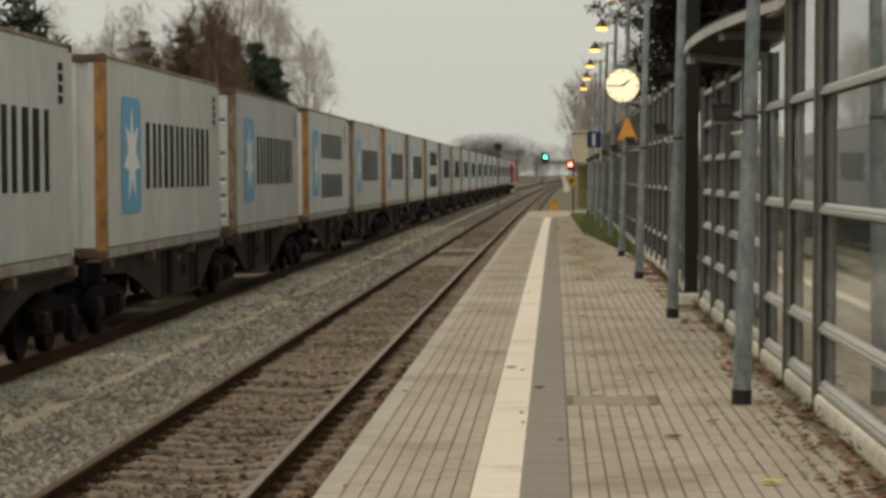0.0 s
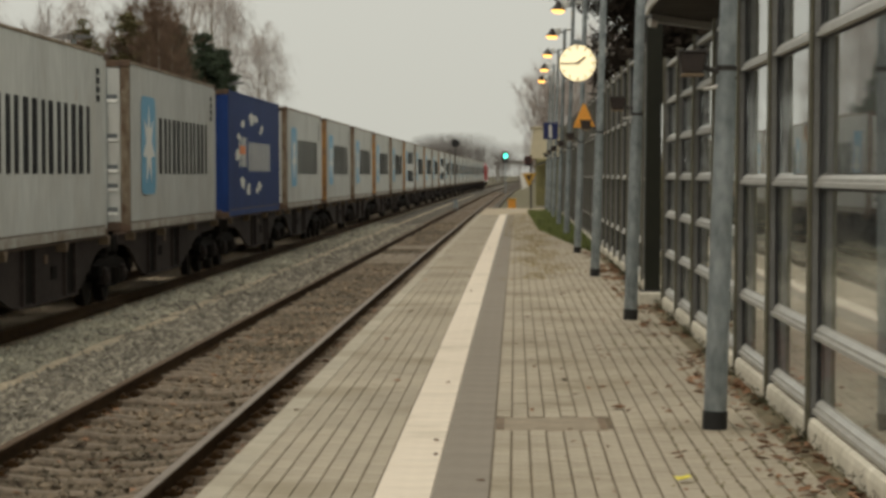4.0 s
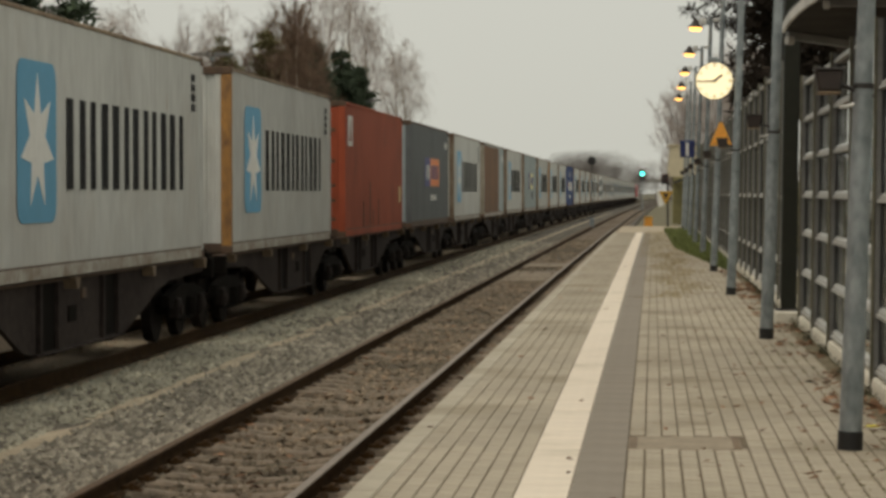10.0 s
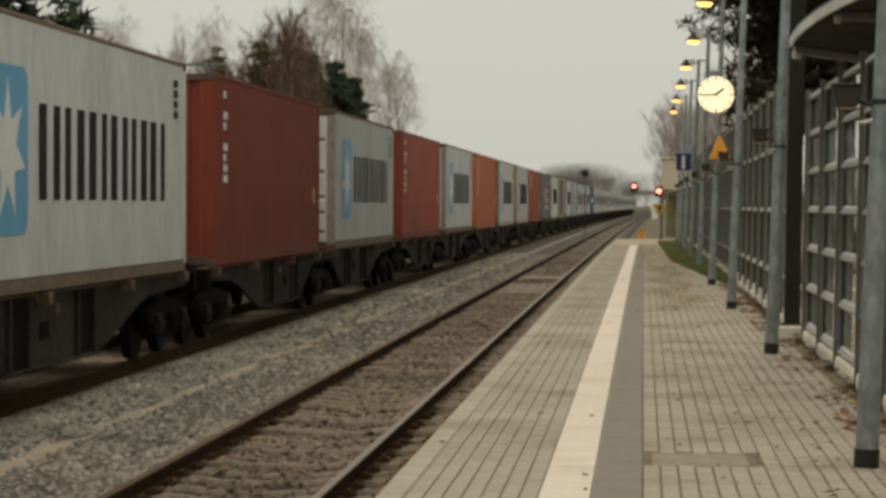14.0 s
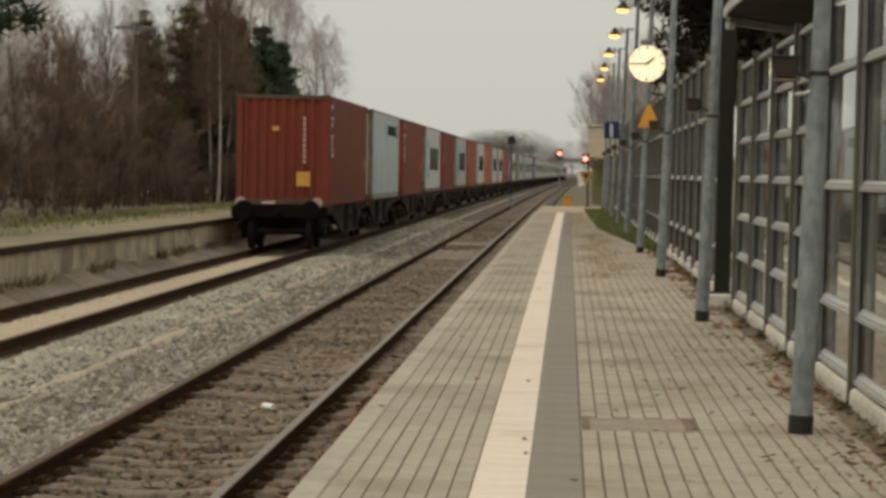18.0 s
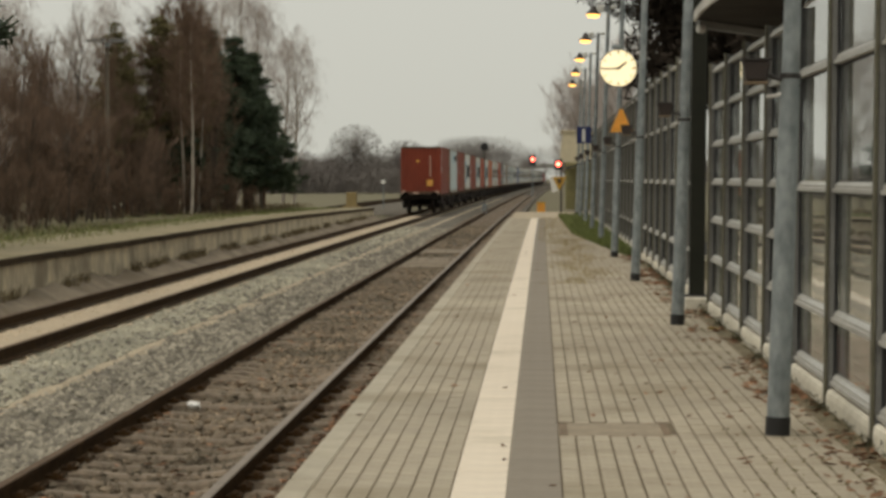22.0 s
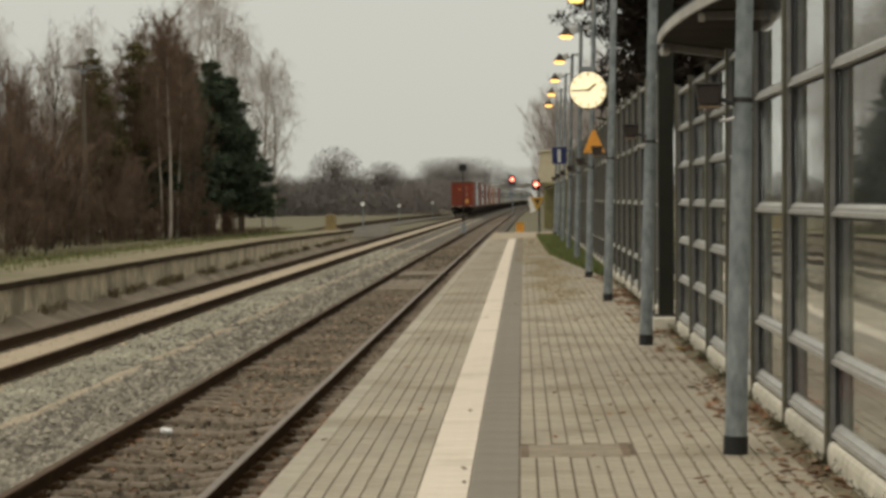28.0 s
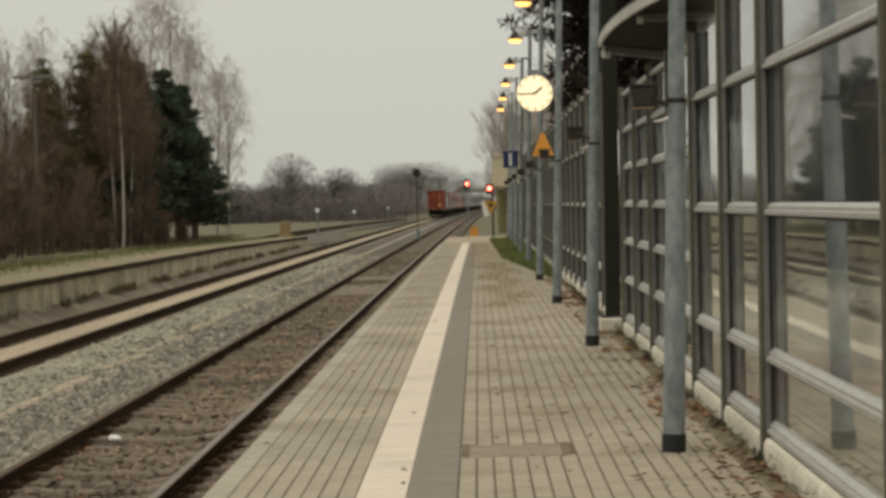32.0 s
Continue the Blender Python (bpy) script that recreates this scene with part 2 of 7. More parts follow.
M_DRYBLADE = island(mat("dry_stalk", (0.21, 0.165, 0.09), (0.12, 0.094, 0.05), 0.9, 3.0), 0.6, 1.3)
M_GALV = mat("galvanised_steel", (0.345, 0.375, 0.38), (0.15, 0.172, 0.18), 0.5, 6.5, metal=0.35, stretch=(1, 1, 0.55), fine=3.0, spread=0.06)
M_BLACK = mat("black_sleeve", (0.012, 0.012, 0.012), (0.008, 0.008, 0.008), 0.6, 8.0)
M_ALU = mat("aluminium_rail", (0.55, 0.54, 0.505), (0.44, 0.43, 0.40), 0.4, 5.0, metal=0.3, spread=0.05)
M_POST = mat("olive_post", (0.125, 0.115, 0.075), (0.075, 0.07, 0.046), 0.6, 5.0, spread=0.06)
M_POSTGREY = mat("grey_post", (0.20, 0.198, 0.19), (0.14, 0.138, 0.132), 0.5, 5.0, metal=0.2, spread=0.06)
M_GREENCOL = mat("dark_green_column", (0.014, 0.015, 0.009), (0.009, 0.010, 0.006), 0.6, 3.0, spec=0.25)
M_SOFFIT = mat("brown_soffit", (0.06, 0.056, 0.05), (0.036, 0.034, 0.03), 1.0, 2.0, spec=0.05)
M_FASCIA = mat("pale_fascia", (0.56, 0.54, 0.49), (0.46, 0.44, 0.40), 0.6, 2.0)
M_DARKSTEEL = mat("dark_steel", (0.035, 0.03, 0.027), (0.02, 0.017, 0.015), 0.6, 5.0)
M_SPEAKER = mat("brown_black_housing", (0.03, 0.018, 0.013), (0.02, 0.013, 0.01), 0.6, 9.0)
M_HAND = mat("faded_clock_mark", (0.10, 0.075, 0.045), (0.07, 0.052, 0.032), 0.7, 6.0)
M_ORANGE = mat("orange_sign", (0.80, 0.36, 0.05), (0.7, 0.3, 0.04), 0.55, 6.0)
M_YELLOW = mat("yellow_sign", (0.55, 0.32, 0.03), (0.4, 0.22, 0.02), 0.55, 6.0)
M_BLUE = mat("blue_sign", (0.016, 0.028, 0.13), (0.012, 0.022, 0.1), 0.45, 6.0)
M_SIGNWHITE = mat("white_paint", (0.8, 0.8, 0.76), (0.7, 0.7, 0.66), 0.55, 6.0)
M_DIAL = glow("lit_dial", (1.0, 0.86, 0.55), 0.75)
M_LAMPGLOW = glow("sodium_glow", (1.0, 0.52, 0.12), 3.0)
M_RED = glow("red_light", (1.0, 0.10, 0.06), 14.0)
M_GREEN = glow("green_light", (0.05, 1.0, 0.72), 7.0)
M_BARK = mat("bark", (0.095, 0.075, 0.058), (0.045, 0.036, 0.028), 0.95, 4.0, bump=0.5)
M_TWIG = island(mat("twig", (0.215, 0.150, 0.108), (0.13, 0.09, 0.066), 0.95, 3.0, spec=0.1), 0.75, 1.2)
M_PALETWIG = island(mat("pale_twig", (0.50, 0.44, 0.40), (0.38, 0.33, 0.30), 0.95, 3.0), 0.85, 1.15)
M_BIRCH = mat("birch_bark", (0.50, 0.45, 0.38), (0.22, 0.19, 0.16), 0.85, 5.0, stretch=(1, 1, 0.3))
M_PINEBARK = mat("pine_bark", (0.17, 0.10, 0.06), (0.08, 0.05, 0.035), 0.95, 4.0, bump=0.5)
M_NEEDLE = island(mat("needle", (0.06, 0.085, 0.045), (0.03, 0.046, 0.026), 0.85, 3.0), 0.6, 1.4)
M_NEEDLE_OLIVE = island(mat("olive_needle", (0.215, 0.185, 0.08), (0.11, 0.10, 0.045), 0.85, 3.0), 0.5, 1.4)
M_SPRUCE = island(mat("dark_spruce", (0.056, 0.045, 0.036), (0.038, 0.031, 0.025), 1.0, 3.0, spec=0.03), 0.8, 1.2)
# twig brown with the haze of distance mixed into the colour
M_FARWOOD = island(mat("haze_paled_twig", (0.215, 0.197, 0.183), (0.182, 0.167, 0.158), 1.0, 0.05, spec=0.0), 0.93, 1.07)
M_LEAF = island(mat("dead_leaf", (0.33, 0.18, 0.10), (0.155, 0.09, 0.054), 0.9, 5.0), 0.45, 1.5)
M_YELLOWLEAF = mat("yellow_leaf", (0.75, 0.68, 0.08), (0.6, 0.5, 0.06), 0.8, 8.0)
M_LITTER = mat("white_litter", (0.82, 0.82, 0.8), (0.7, 0.7, 0.68), 0.7, 8.0)
M_REDPATH = mat("red_paving", (0.24, 0.085, 0.055), (0.17, 0.06, 0.04), 0.9, 2.0, bump=0.3)
M_FORECOURT = mat("forecourt_paver", (0.20, 0.168, 0.12), (0.135, 0.113, 0.082), 0.95, 0.8, bump=0.3)
# concrete grey with distance haze painted in, for the far bridge
M_HAZE = mat("haze_paled_concrete", (0.40, 0.39, 0.36), (0.36, 0.35, 0.325), 1.0, 0.1, spec=0.0)
M_ASPHALT = mat("asphalt", (0.07, 0.07, 0.068), (0.045, 0.045, 0.044), 0.9, 2.0, bump=0.3)
M_CREAM = mat("cream_render", (0.66, 0.58, 0.40), (0.56, 0.49, 0.34), 0.85, 0.8)
M_OLIVE = mat("olive_boarding", (0.30, 0.27, 0.12), (0.20, 0.18, 0.085), 0.85, 1.5)
M_ROOF = mat("dark_roof", (0.05, 0.045, 0.042), (0.03, 0.027, 0.025), 0.8, 2.0)
M_PANE = mat("window_dark", (0.03, 0.035, 0.04), (0.02, 0.022, 0.026), 0.15, 2.0)
M_MORTAR = mat("platform_core", (0.33, 0.30, 0.24), (0.22, 0.2, 0.16), 0.95, 2.0)
def second_tone(m, colour):
    """Gives every other loose piece a leaning towards another colour."""
    n, l = m.node_tree.nodes, m.node_tree.links
    p = n["Principled BSDF"]
    base = p.inputs["Base Color"].links[0].from_socket
    geo, mul, fr, mx = n.new("ShaderNodeNewGeometry"), n.new("ShaderNodeMath"), n.new("ShaderNodeMath"), n.new("ShaderNodeMixRGB")
    mul.operation, fr.operation = "MULTIPLY", "FRACT"
    mul.inputs[1].default_value = 13.7
    l.new(geo.outputs["Random Per Island"], mul.inputs[0])
    l.new(mul.outputs[0], fr.inputs[0])
    l.new(fr.outputs[0], mx.inputs["Fac"])
    l.new(base, mx.inputs["Color1"])
    mx.inputs["Color2"].default_value = (*colour, 1)
    l.new(mx.outputs["Color"], p.inputs["Base Color"])
    return m


second_tone(M_STONE, (0.40, 0.385, 0.31))
second_tone(M_STONE_BROWN, (0.18, 0.15, 0.112))
for _m in (M_PAVER, M_PAVER_REST, M_EDGE):
    stained(_m, (0.20, 0.165, 0.10), 0.75, 0.50, 0.74)
stained(M_OLDWALL, (0.22, 0.18, 0.125), 0.9, 0.50, 0.66)
stained(M_BANK, (0.13, 0.10, 0.065), 1.3, 0.45, 0.62)
stained(M_WHITE, (0.45, 0.40, 0.30), 1.4, 0.54, 0.80)
stained(M_STONE, (0.25, 0.24, 0.19), 0.55, 0.46, 0.66)
stained(M_STONE_BROWN, (0.10, 0.085, 0.06), 0.6, 0.44, 0.62)
# train
M_GREY = paint("pale_grey_paint", (0.60, 0.61, 0.577), 0.12)
M_WHITEGREY = paint("white_grey_paint", (0.70, 0.71, 0.68), 0.12)
M_ICE = paint("ice_grey_paint", (0.55, 0.625, 0.635), 0.1)
M_STEELBLUE = paint("grey_blue_paint", (0.40, 0.47, 0.48), 0.42)
M_SLATE = paint("slate_paint", (0.155, 0.17, 0.175), 0.15)
M_NAVY = paint("navy_paint", (0.014, 0.045, 0.18), 0.1)
M_RUSTBROWN = mat("rusted_panel", (0.20, 0.098, 0.045), (0.105, 0.07, 0.046), 0.85, 0.55, stretch=(1, 1, 0.3), fine=7)
M_REDORANGE = paint("red_orange_paint", (0.40, 0.09, 0.042), 0.3)
M_ORANGEBOX = paint("orange_paint", (0.47, 0.145, 0.06), 0.0)
M_OXIDE = paint("red_oxide_paint", (0.235, 0.052, 0.029), 0.06)
blotched(M_REDORANGE, (0.20, 0.055, 0.03), 0.55, 0.50, 0.66, 0.6, 0.8)
blotched(M_REDORANGE, (0.10, 0.045, 0.03), 1.6, 0.60, 0.70, 0.6, 0.45)
blotched(M_OXIDE, (0.15, 0.042, 0.027), 0.6, 0.52, 0.68, 0.5, 0.8)
blotched(M_ORANGEBOX, (0.36, 0.10, 0.045), 0.7, 0.52, 0.66, 0.6, 0.7)
blotched(M_GREY, (0.45, 0.415, 0.36), 0.45, 0.50, 0.72, 0.5, 0.7)
blotched(M_GREY, (0.30, 0.16, 0.07), 1.9, 0.66, 0.72, 0.5, 0.4)
blotched(M_WHITEGREY, (0.42, 0.36, 0.28), 0.8, 0.58, 0.74, 0.45, 0.5)
blotched(M_STEELBLUE, (0.28, 0.23, 0.16), 0.7, 0.56, 0.70, 0.6, 0.5)
blotched(M_SLATE, (0.19, 0.19, 0.175), 0.6, 0.56, 0.74, 0.5, 0.6)
M_RUSTPOST = mat("rusty_post", (0.40, 0.20, 0.05), (0.14, 0.075, 0.035), 0.75, 3.0, stretch=(1, 1, 0.5))
M_BROWNPOST = mat("brown_post", (0.12, 0.072, 0.042), (0.06, 0.037, 0.024), 0.75, 3.0, stretch=(1, 1, 0.5))
M_EDGEPOST = mat("stained_post", (0.30, 0.25, 0.18), (0.10, 0.058, 0.03), 0.75, 2.6, stretch=(1, 1, 0.5), fine=4)
M_LOWRAIL = mat("dirty_lower_rail", (0.46, 0.45, 0.41), (0.22, 0.17, 0.12), 0.75, 1.8, stretch=(1, 1, 1), fine=5)
M_TOPRAIL = mat("rusty_top_rail", (0.33, 0.26, 0.175), (0.12, 0.078, 0.045), 0.75, 1.6)
M_PLACARD = mat("orange_placard", (0.70, 0.36, 0.07), (0.6, 0.3, 0.06), 0.6, 5.0)
M_DULLYELLOW = mat("faded_yellow", (0.25, 0.185, 0.075), (0.19, 0.14, 0.058), 0.7, 3.0)
M_RAILING = mat("weathered_rail", (0.36, 0.33, 0.27), (0.2, 0.165, 0.12), 0.75, 2.0)
M_LOGOBLUE = mat("sky_blue_decal", (0.13, 0.40, 0.62), (0.11, 0.36, 0.56), 0.5, 2.0, spread=0.08)
M_LOGOBLACK = mat("black_decal", (0.018, 0.019, 0.021), (0.013, 0.014, 0.015), 0.7, 2.0, spec=0.15)
M_LOGOYELLOW = mat("yellow_decal", (0.85, 0.79, 0.38), (0.78, 0.72, 0.32), 0.5, 2.0)
M_LOGOORANGE = mat("orange_decal", (0.88, 0.26, 0.06), (0.80, 0.235, 0.055), 0.5, 2.0)
M_LOGONAVY = mat("navy_decal", (0.03, 0.04, 0.22), (0.025, 0.035, 0.18), 0.5, 2.0)
M_WAGON = mat("grimy_frame", (0.052, 0.041, 0.036), (0.024, 0.018, 0.016), 0.9, 1.2, fine=8, spec=0.15)
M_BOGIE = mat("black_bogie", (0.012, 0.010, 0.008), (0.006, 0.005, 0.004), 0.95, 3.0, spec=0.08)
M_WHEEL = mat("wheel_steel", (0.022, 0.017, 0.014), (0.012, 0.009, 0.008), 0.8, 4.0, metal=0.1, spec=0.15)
M_TAN = mat("tan_bracket", (0.22, 0.16, 0.10), (0.12, 0.085, 0.055), 0.8, 4.0)
M_TAIL = mat("pale_tail_board", (0.58, 0.42, 0.33), (0.46, 0.32, 0.25), 0.6, 6.0)
M_LOCO = mat("traffic_red", (0.34, 0.02, 0.018), (0.28, 0.017, 0.015), 0.45, 2.0)

M_GLASS = bpy.data.materials.new("glass")
M_GLASS.use_nodes = True
_p = M_GLASS.node_tree.nodes["Principled BSDF"]
_p.inputs["Base Color"].default_value = (0.86, 0.9, 0.88, 1)
_p.inputs["Roughness"].default_value, _p.inputs["IOR"].default_value = 0.02, 1.5
_p.inputs["Transmission Weight"].default_value = 0.98
_b, _n = M_GLASS.node_tree.nodes.new("ShaderNodeBump"), M_GLASS.node_tree.nodes.new("ShaderNodeTexNoise")
_n.inputs["Scale"].default_value = 1.3
_b.inputs["Strength"].default_value, _b.inputs["Distance"].default_value = 0.12, 0.02
M_GLASS.node_tree.links.new(_n.outputs["Fac"], _b.inputs["Height"])
M_GLASS.node_tree.links.new(_b.outputs["Normal"], _p.inputs["Normal"])


# ---- building helpers ----
def bx(y):
    return K * y * y if y > 0 else 0.0


def mesh_of(name, verts, faces, material, smooth=False):
    me = bpy.data.meshes.new(name)
    me.from_pydata([tuple(v) for v in verts], [], [tuple(f) for f in faces])
    me.materials.append(material)
    if smooth:
        me.polygons.foreach_set("use_smooth", [True] * len(me.polygons))
    me.update()
    return me


def link(name, me, parent=None, label="", at=None):
    ob = new(name, me)
    if parent is not None:
        ob.parent = parent
    if at is not None:
        ob.matrix_basis = at
    if label:
        ob["label"] = label
    return ob


def part(name, bm, material, parent, label="", at=None):
    me = bpy.data.meshes.new(name)
    bm.normal_update()
    bm.to_mesh(me)
    bm.free()
    me.materials.append(material)
    return link(name, me, parent, label, at)


def bevel(bm, width, segments=1):
    if width:
        bmesh.ops.bevel(bm, geom=list(bm.edges), offset=width, segments=segments, affect="EDGES", profile=0.6)
    return bm


def box(x0, x1, y0, y1, z0, z1, b=0.0, bm=None):
    own = bmesh.new()
    bmesh.ops.create_cube(own, size=1.0, matrix=Matrix.LocRotScale(((x0 + x1) / 2, (y0 + y1) / 2, (z0 + z1) / 2), None, (x1 - x0, y1 - y0, z1 - z0)))
    bevel(own, b)
    if bm is None:
        return own
    me = bpy.data.meshes.new("tmp")
    own.to_mesh(me)
    own.free()
    bm.from_mesh(me)
    bpy.data.meshes.remove(me)
    return bm


def tube(p, q, r0, r1=None, sides=12, bm=None, caps=True):
    bm = bm or bmesh.new()
    p, q = Vector(p), Vector(q)
    r1 = r0 if r1 is None else r1
    turn = (q - p).to_track_quat("Z", "Y").to_matrix().to_4x4()
    bmesh.ops.create_cone(bm, cap_ends=caps, segments=sides, radius1=r0, radius2=r1, depth=(q - p).length, matrix=Matrix.Translation((p + q) / 2) @ turn)
    return bm


def prism(outline, y0, y1, axis="y", bm=None):
    """A solid from a closed outline: (x, z) points pushed along y, or (y, z) points pushed along x, or (x, y) along z."""
    bm = bm or bmesh.new()
    put = {"y": lambda a, b, d: (a, d, b), "x": lambda a, b, d: (d, a, b), "z": lambda a, b, d: (a, b, d)}[axis]
    lo = [bm.verts.new(put(a, b, y0)) for a, b in outline]
    hi = [bm.verts.new(put(a, b, y1)) for a, b in outline]
    n = len(outline)
    bm.faces.new(lo)
    bm.faces.new(hi[::-1])
    for i in range(n):
        bm.faces.new((lo[i], hi[i], hi[(i + 1) % n], lo[(i + 1) % n]))
    bmesh.ops.recalc_face_normals(bm, faces=list(bm.faces))
    return bm


def sweep(profile, ys, closed=True):
    """A profile of (x, z) drawn along the bend of the line."""
    v = [(x + bx(y), y, z(y) if callable(z) else z) for y in ys for x, z in profile]
    n, m = len(profile), len(ys)
    f = [(i * n + j, i * n + (j + 1) % n, (i + 1) * n + (j + 1) % n, (i + 1) * n + j) for i in range(m - 1) for j in range(n if closed else n - 1)]
    if closed:
        f += [tuple(range(n))[::-1], tuple(range((m - 1) * n, m * n))]
    return v, f


def steps(a, b, near=10.0):
    """Stations along the line, close together near the platform and wide apart far off."""
    out, y = [a], a
    while y < b:
        y += near if y < 250 else near * 3
        out.append(min(y, b))
    return out


def empty(name, label, category, group="", kind="", at=None):
    ob = new(name)
    if at is not None:
        ob.matrix_basis = at
    return tagged(ob, label, category, group, kind)


def blocks(boxes):
    """Many plain boxes (x0, x1, y0, y1, z0, z1) as one list of corners and faces."""
    v, f = [], []
    for x0, x1, y0, y1, z0, z1 in boxes:
        i = len(v)
        v += [(x0, y0, z0), (x1, y0, z0), (x1, y1, z0), (x0, y1, z0), (x0, y0, z1), (x1, y0, z1), (x1, y1, z1), (x0, y1, z1)]
        f += [(i + 4, i + 5, i + 6, i + 7), (i, i + 1, i + 5, i + 4), (i + 1, i + 2, i + 6, i + 5), (i + 2, i + 3, i + 7, i + 6), (i + 3, i, i + 4, i + 7)]
    return v, f


def stones(centres, sizes, seed):
    """Loose broken stones, each a squashed and turned octahedron with knocked corners."""
    rng = np.random.default_rng(seed)
    base = np.array([(1, 0, 0), (-1, 0, 0), (0, 1, 0), (0, -1, 0), (0, 0, 1), (0, 0, -1)], float)
    tri = np.array([(0, 2, 4), (2, 1, 4), (1, 3, 4), (3, 0, 4), (2, 0, 5), (1, 2, 5), (3, 1, 5), (0, 3, 5)])
    n = len(centres)
    pts = base[None] * rng.uniform(0.6, 1.25, (n, 6, 1)) + rng.uniform(-0.3, 0.3, (n, 6, 3))
    a = rng.uniform(0, 6.28, n)
    c, s = np.cos(a), np.sin(a)
    x, y = pts[..., 0] * c[:, None] - pts[..., 1] * s[:, None], pts[..., 0] * s[:, None] + pts[..., 1] * c[:, None]
    pts = np.stack([x, y, pts[..., 2] * 0.75], -1) * np.asarray(sizes)[:, None, None] + np.asarray(centres)[:, None]
    return pts.reshape(-1, 3), (tri[None] + 6 * np.arange(n)[:, None, None]).reshape(-1, 3)


# ---- ground and tracks ----
def build_ground():
    rng = np.random.default_rng(3)
    xs = [-1500, -600, -250, -120, -70, -45, -30, -22, -16, -13, -11.0, -9.6, -9.2, -8.9, -5, -1.25, 2.2, 3.2, 6, 9, 14, 22, 40, 70, 120, 250, 600, 1500]
    ys = [-400, -150, -60, -20, 0, 10, 20, 30, 40, 55, 70, 85, 100, 115, 130, 145, 160, 180, 210, 250, 300, 380, 480, 620, 900, 1600, 4000]

    def height(x, y):
        if x > 2:
            return -0.03 if x > 2.1 else -0.8
        if -9.3 < x:
            return -0.95
        rise = 0.17 if y < 90 else max(-0.8, 0.17 - (y - 90) * 0.0048 - max(0, y - 136) * 0.04)
        if x > -9.5:
            return rise - 0.12 if y < 137 else -0.85
        return rise + (0.05 * math.sin(x * 0.9 + y * 0.31) + 0.05 if x < -12 else -0.06)

    v = [(x + (bx(y) if abs(x) < 50 else 0), y, height(x, y)) for y in ys for x in xs]
    n = len(xs)
    f = [(i * n + j, i * n + j + 1, (i + 1) * n + j + 1, (i + 1) * n + j) for i in range(len(ys) - 1) for j in range(n - 1)]
    tagged(link("ground", mesh_of("ground", v, f, M_GRASS)), "flat winter grassland with brown and green patches", "ground", kind="structure")

    # two ballast beds, with a low crest between them
    ys = steps(-60, 1500, 5.0)
    prof = [(-9.05, -0.95), (-8.9, -0.66), (-8.55, RAIL - 0.15), (-8.3, RAIL - 0.22), (-6.65, RAIL - 0.23), (-6.3, RAIL - 0.2), (-5.9, RAIL - 0.2), (-5.4, RAIL - 0.28), (-5.0, RAIL - 0.27), (-4.75, RAIL - 0.33), (-4.2, RAIL - 0.2), (-3.9, RAIL - 0.17), (-3.86, -1.1)]
    v, f = sweep(prof, ys, False)
    tagged(link("ballast_bed", mesh_of("ballast_bed", v, f, M_BALLAST)), "grey crushed-stone ballast between the two tracks", "ballast", kind="structure")
    def crib(y):
        return RAIL - 0.180 - 0.056 * max(0.0, min(1.0, (36 - y) / 14))
    prof = [(-3.86, -1.1), (-3.862, RAIL - 0.17), (-3.6, crib), (-2.3, crib), (-1.9, RAIL - 0.2), (-1.5, RAIL - 0.205), (-1.3, RAIL - 0.21), (-1.28, -1.1)]
    v, f = sweep(prof, ys, False)
    tagged(link("ballast_bed_brown", mesh_of("ballast_bed_brown", v, f, M_BALLAST_DARK)), "brown weathered ballast of the platform track, strewn with leaves", "ballast", kind="structure")

    v, f = sweep([(-5.70, lambda y: RAIL - 0.31 + 0.02 * math.sin(y * 1.7)), (-5.58, lambda y: RAIL - 0.246 + 0.022 * math.sin(y * 2.3) * math.sin(y * 0.7)), (-5.46, lambda y: RAIL - 0.252 + 0.022 * math.sin(y * 1.1 + 1)), (-5.36, lambda y: RAIL - 0.30 + 0.02 * math.sin(y * 0.9 + 2))], steps(5, 300, 1.0), False)
    tagged(link("sandy_strip", mesh_of("sandy_strip", v, f, M_GRAVEL)), "narrow strip of pale sandy gravel between the tracks", "gravel", kind="structure")

    v, f = sweep([(-8.16, RAIL - 0.26), (-8.1, lambda y: RAIL - 0.196 + 0.006 * math.sin(y * 1.9)), (-7.45, lambda y: RAIL - 0.188 + 0.008 * math.sin(y * 1.3)), (-6.85, lambda y: RAIL - 0.196 + 0.006 * math.sin(y * 2.2)), (-6.8, RAIL - 0.26)], steps(20, 400, 2.0), False)
    tagged(link("track_fill", mesh_of("track_fill", v, f, M_TANFILL)), "pale tan grit filling the freight track between its rails", "gravel", kind="structure")

    def strew(name, x0, x1, level, bands, material, seed, label):
        c, s = [], []
        for y0, y1, density, size in bands:
            n = int((x1 - x0) * (y1 - y0) * density)
            y = y0 + (y1 - y0) * rng.random(n)
            x = x0 + (x1 - x0) * rng.random(n)
            keep = (x > -0.32 * y - 1.5) | (y < 9)
            x, y = x[keep], y[keep]
            c.append(np.stack([x + K * y * y, y, np.array([level(a, b) for a, b in zip(x, y)]) + rng.uniform(-0.012, 0.012, len(x))], -1))
            s.append(rng.uniform(0.55, 1.3, len(x)) * size)
        v, f = stones(np.concatenate(c), np.concatenate(s), seed)
        tagged(link(name, mesh_of(name, v, f, material)), label, "ballast stones", kind="stuff")

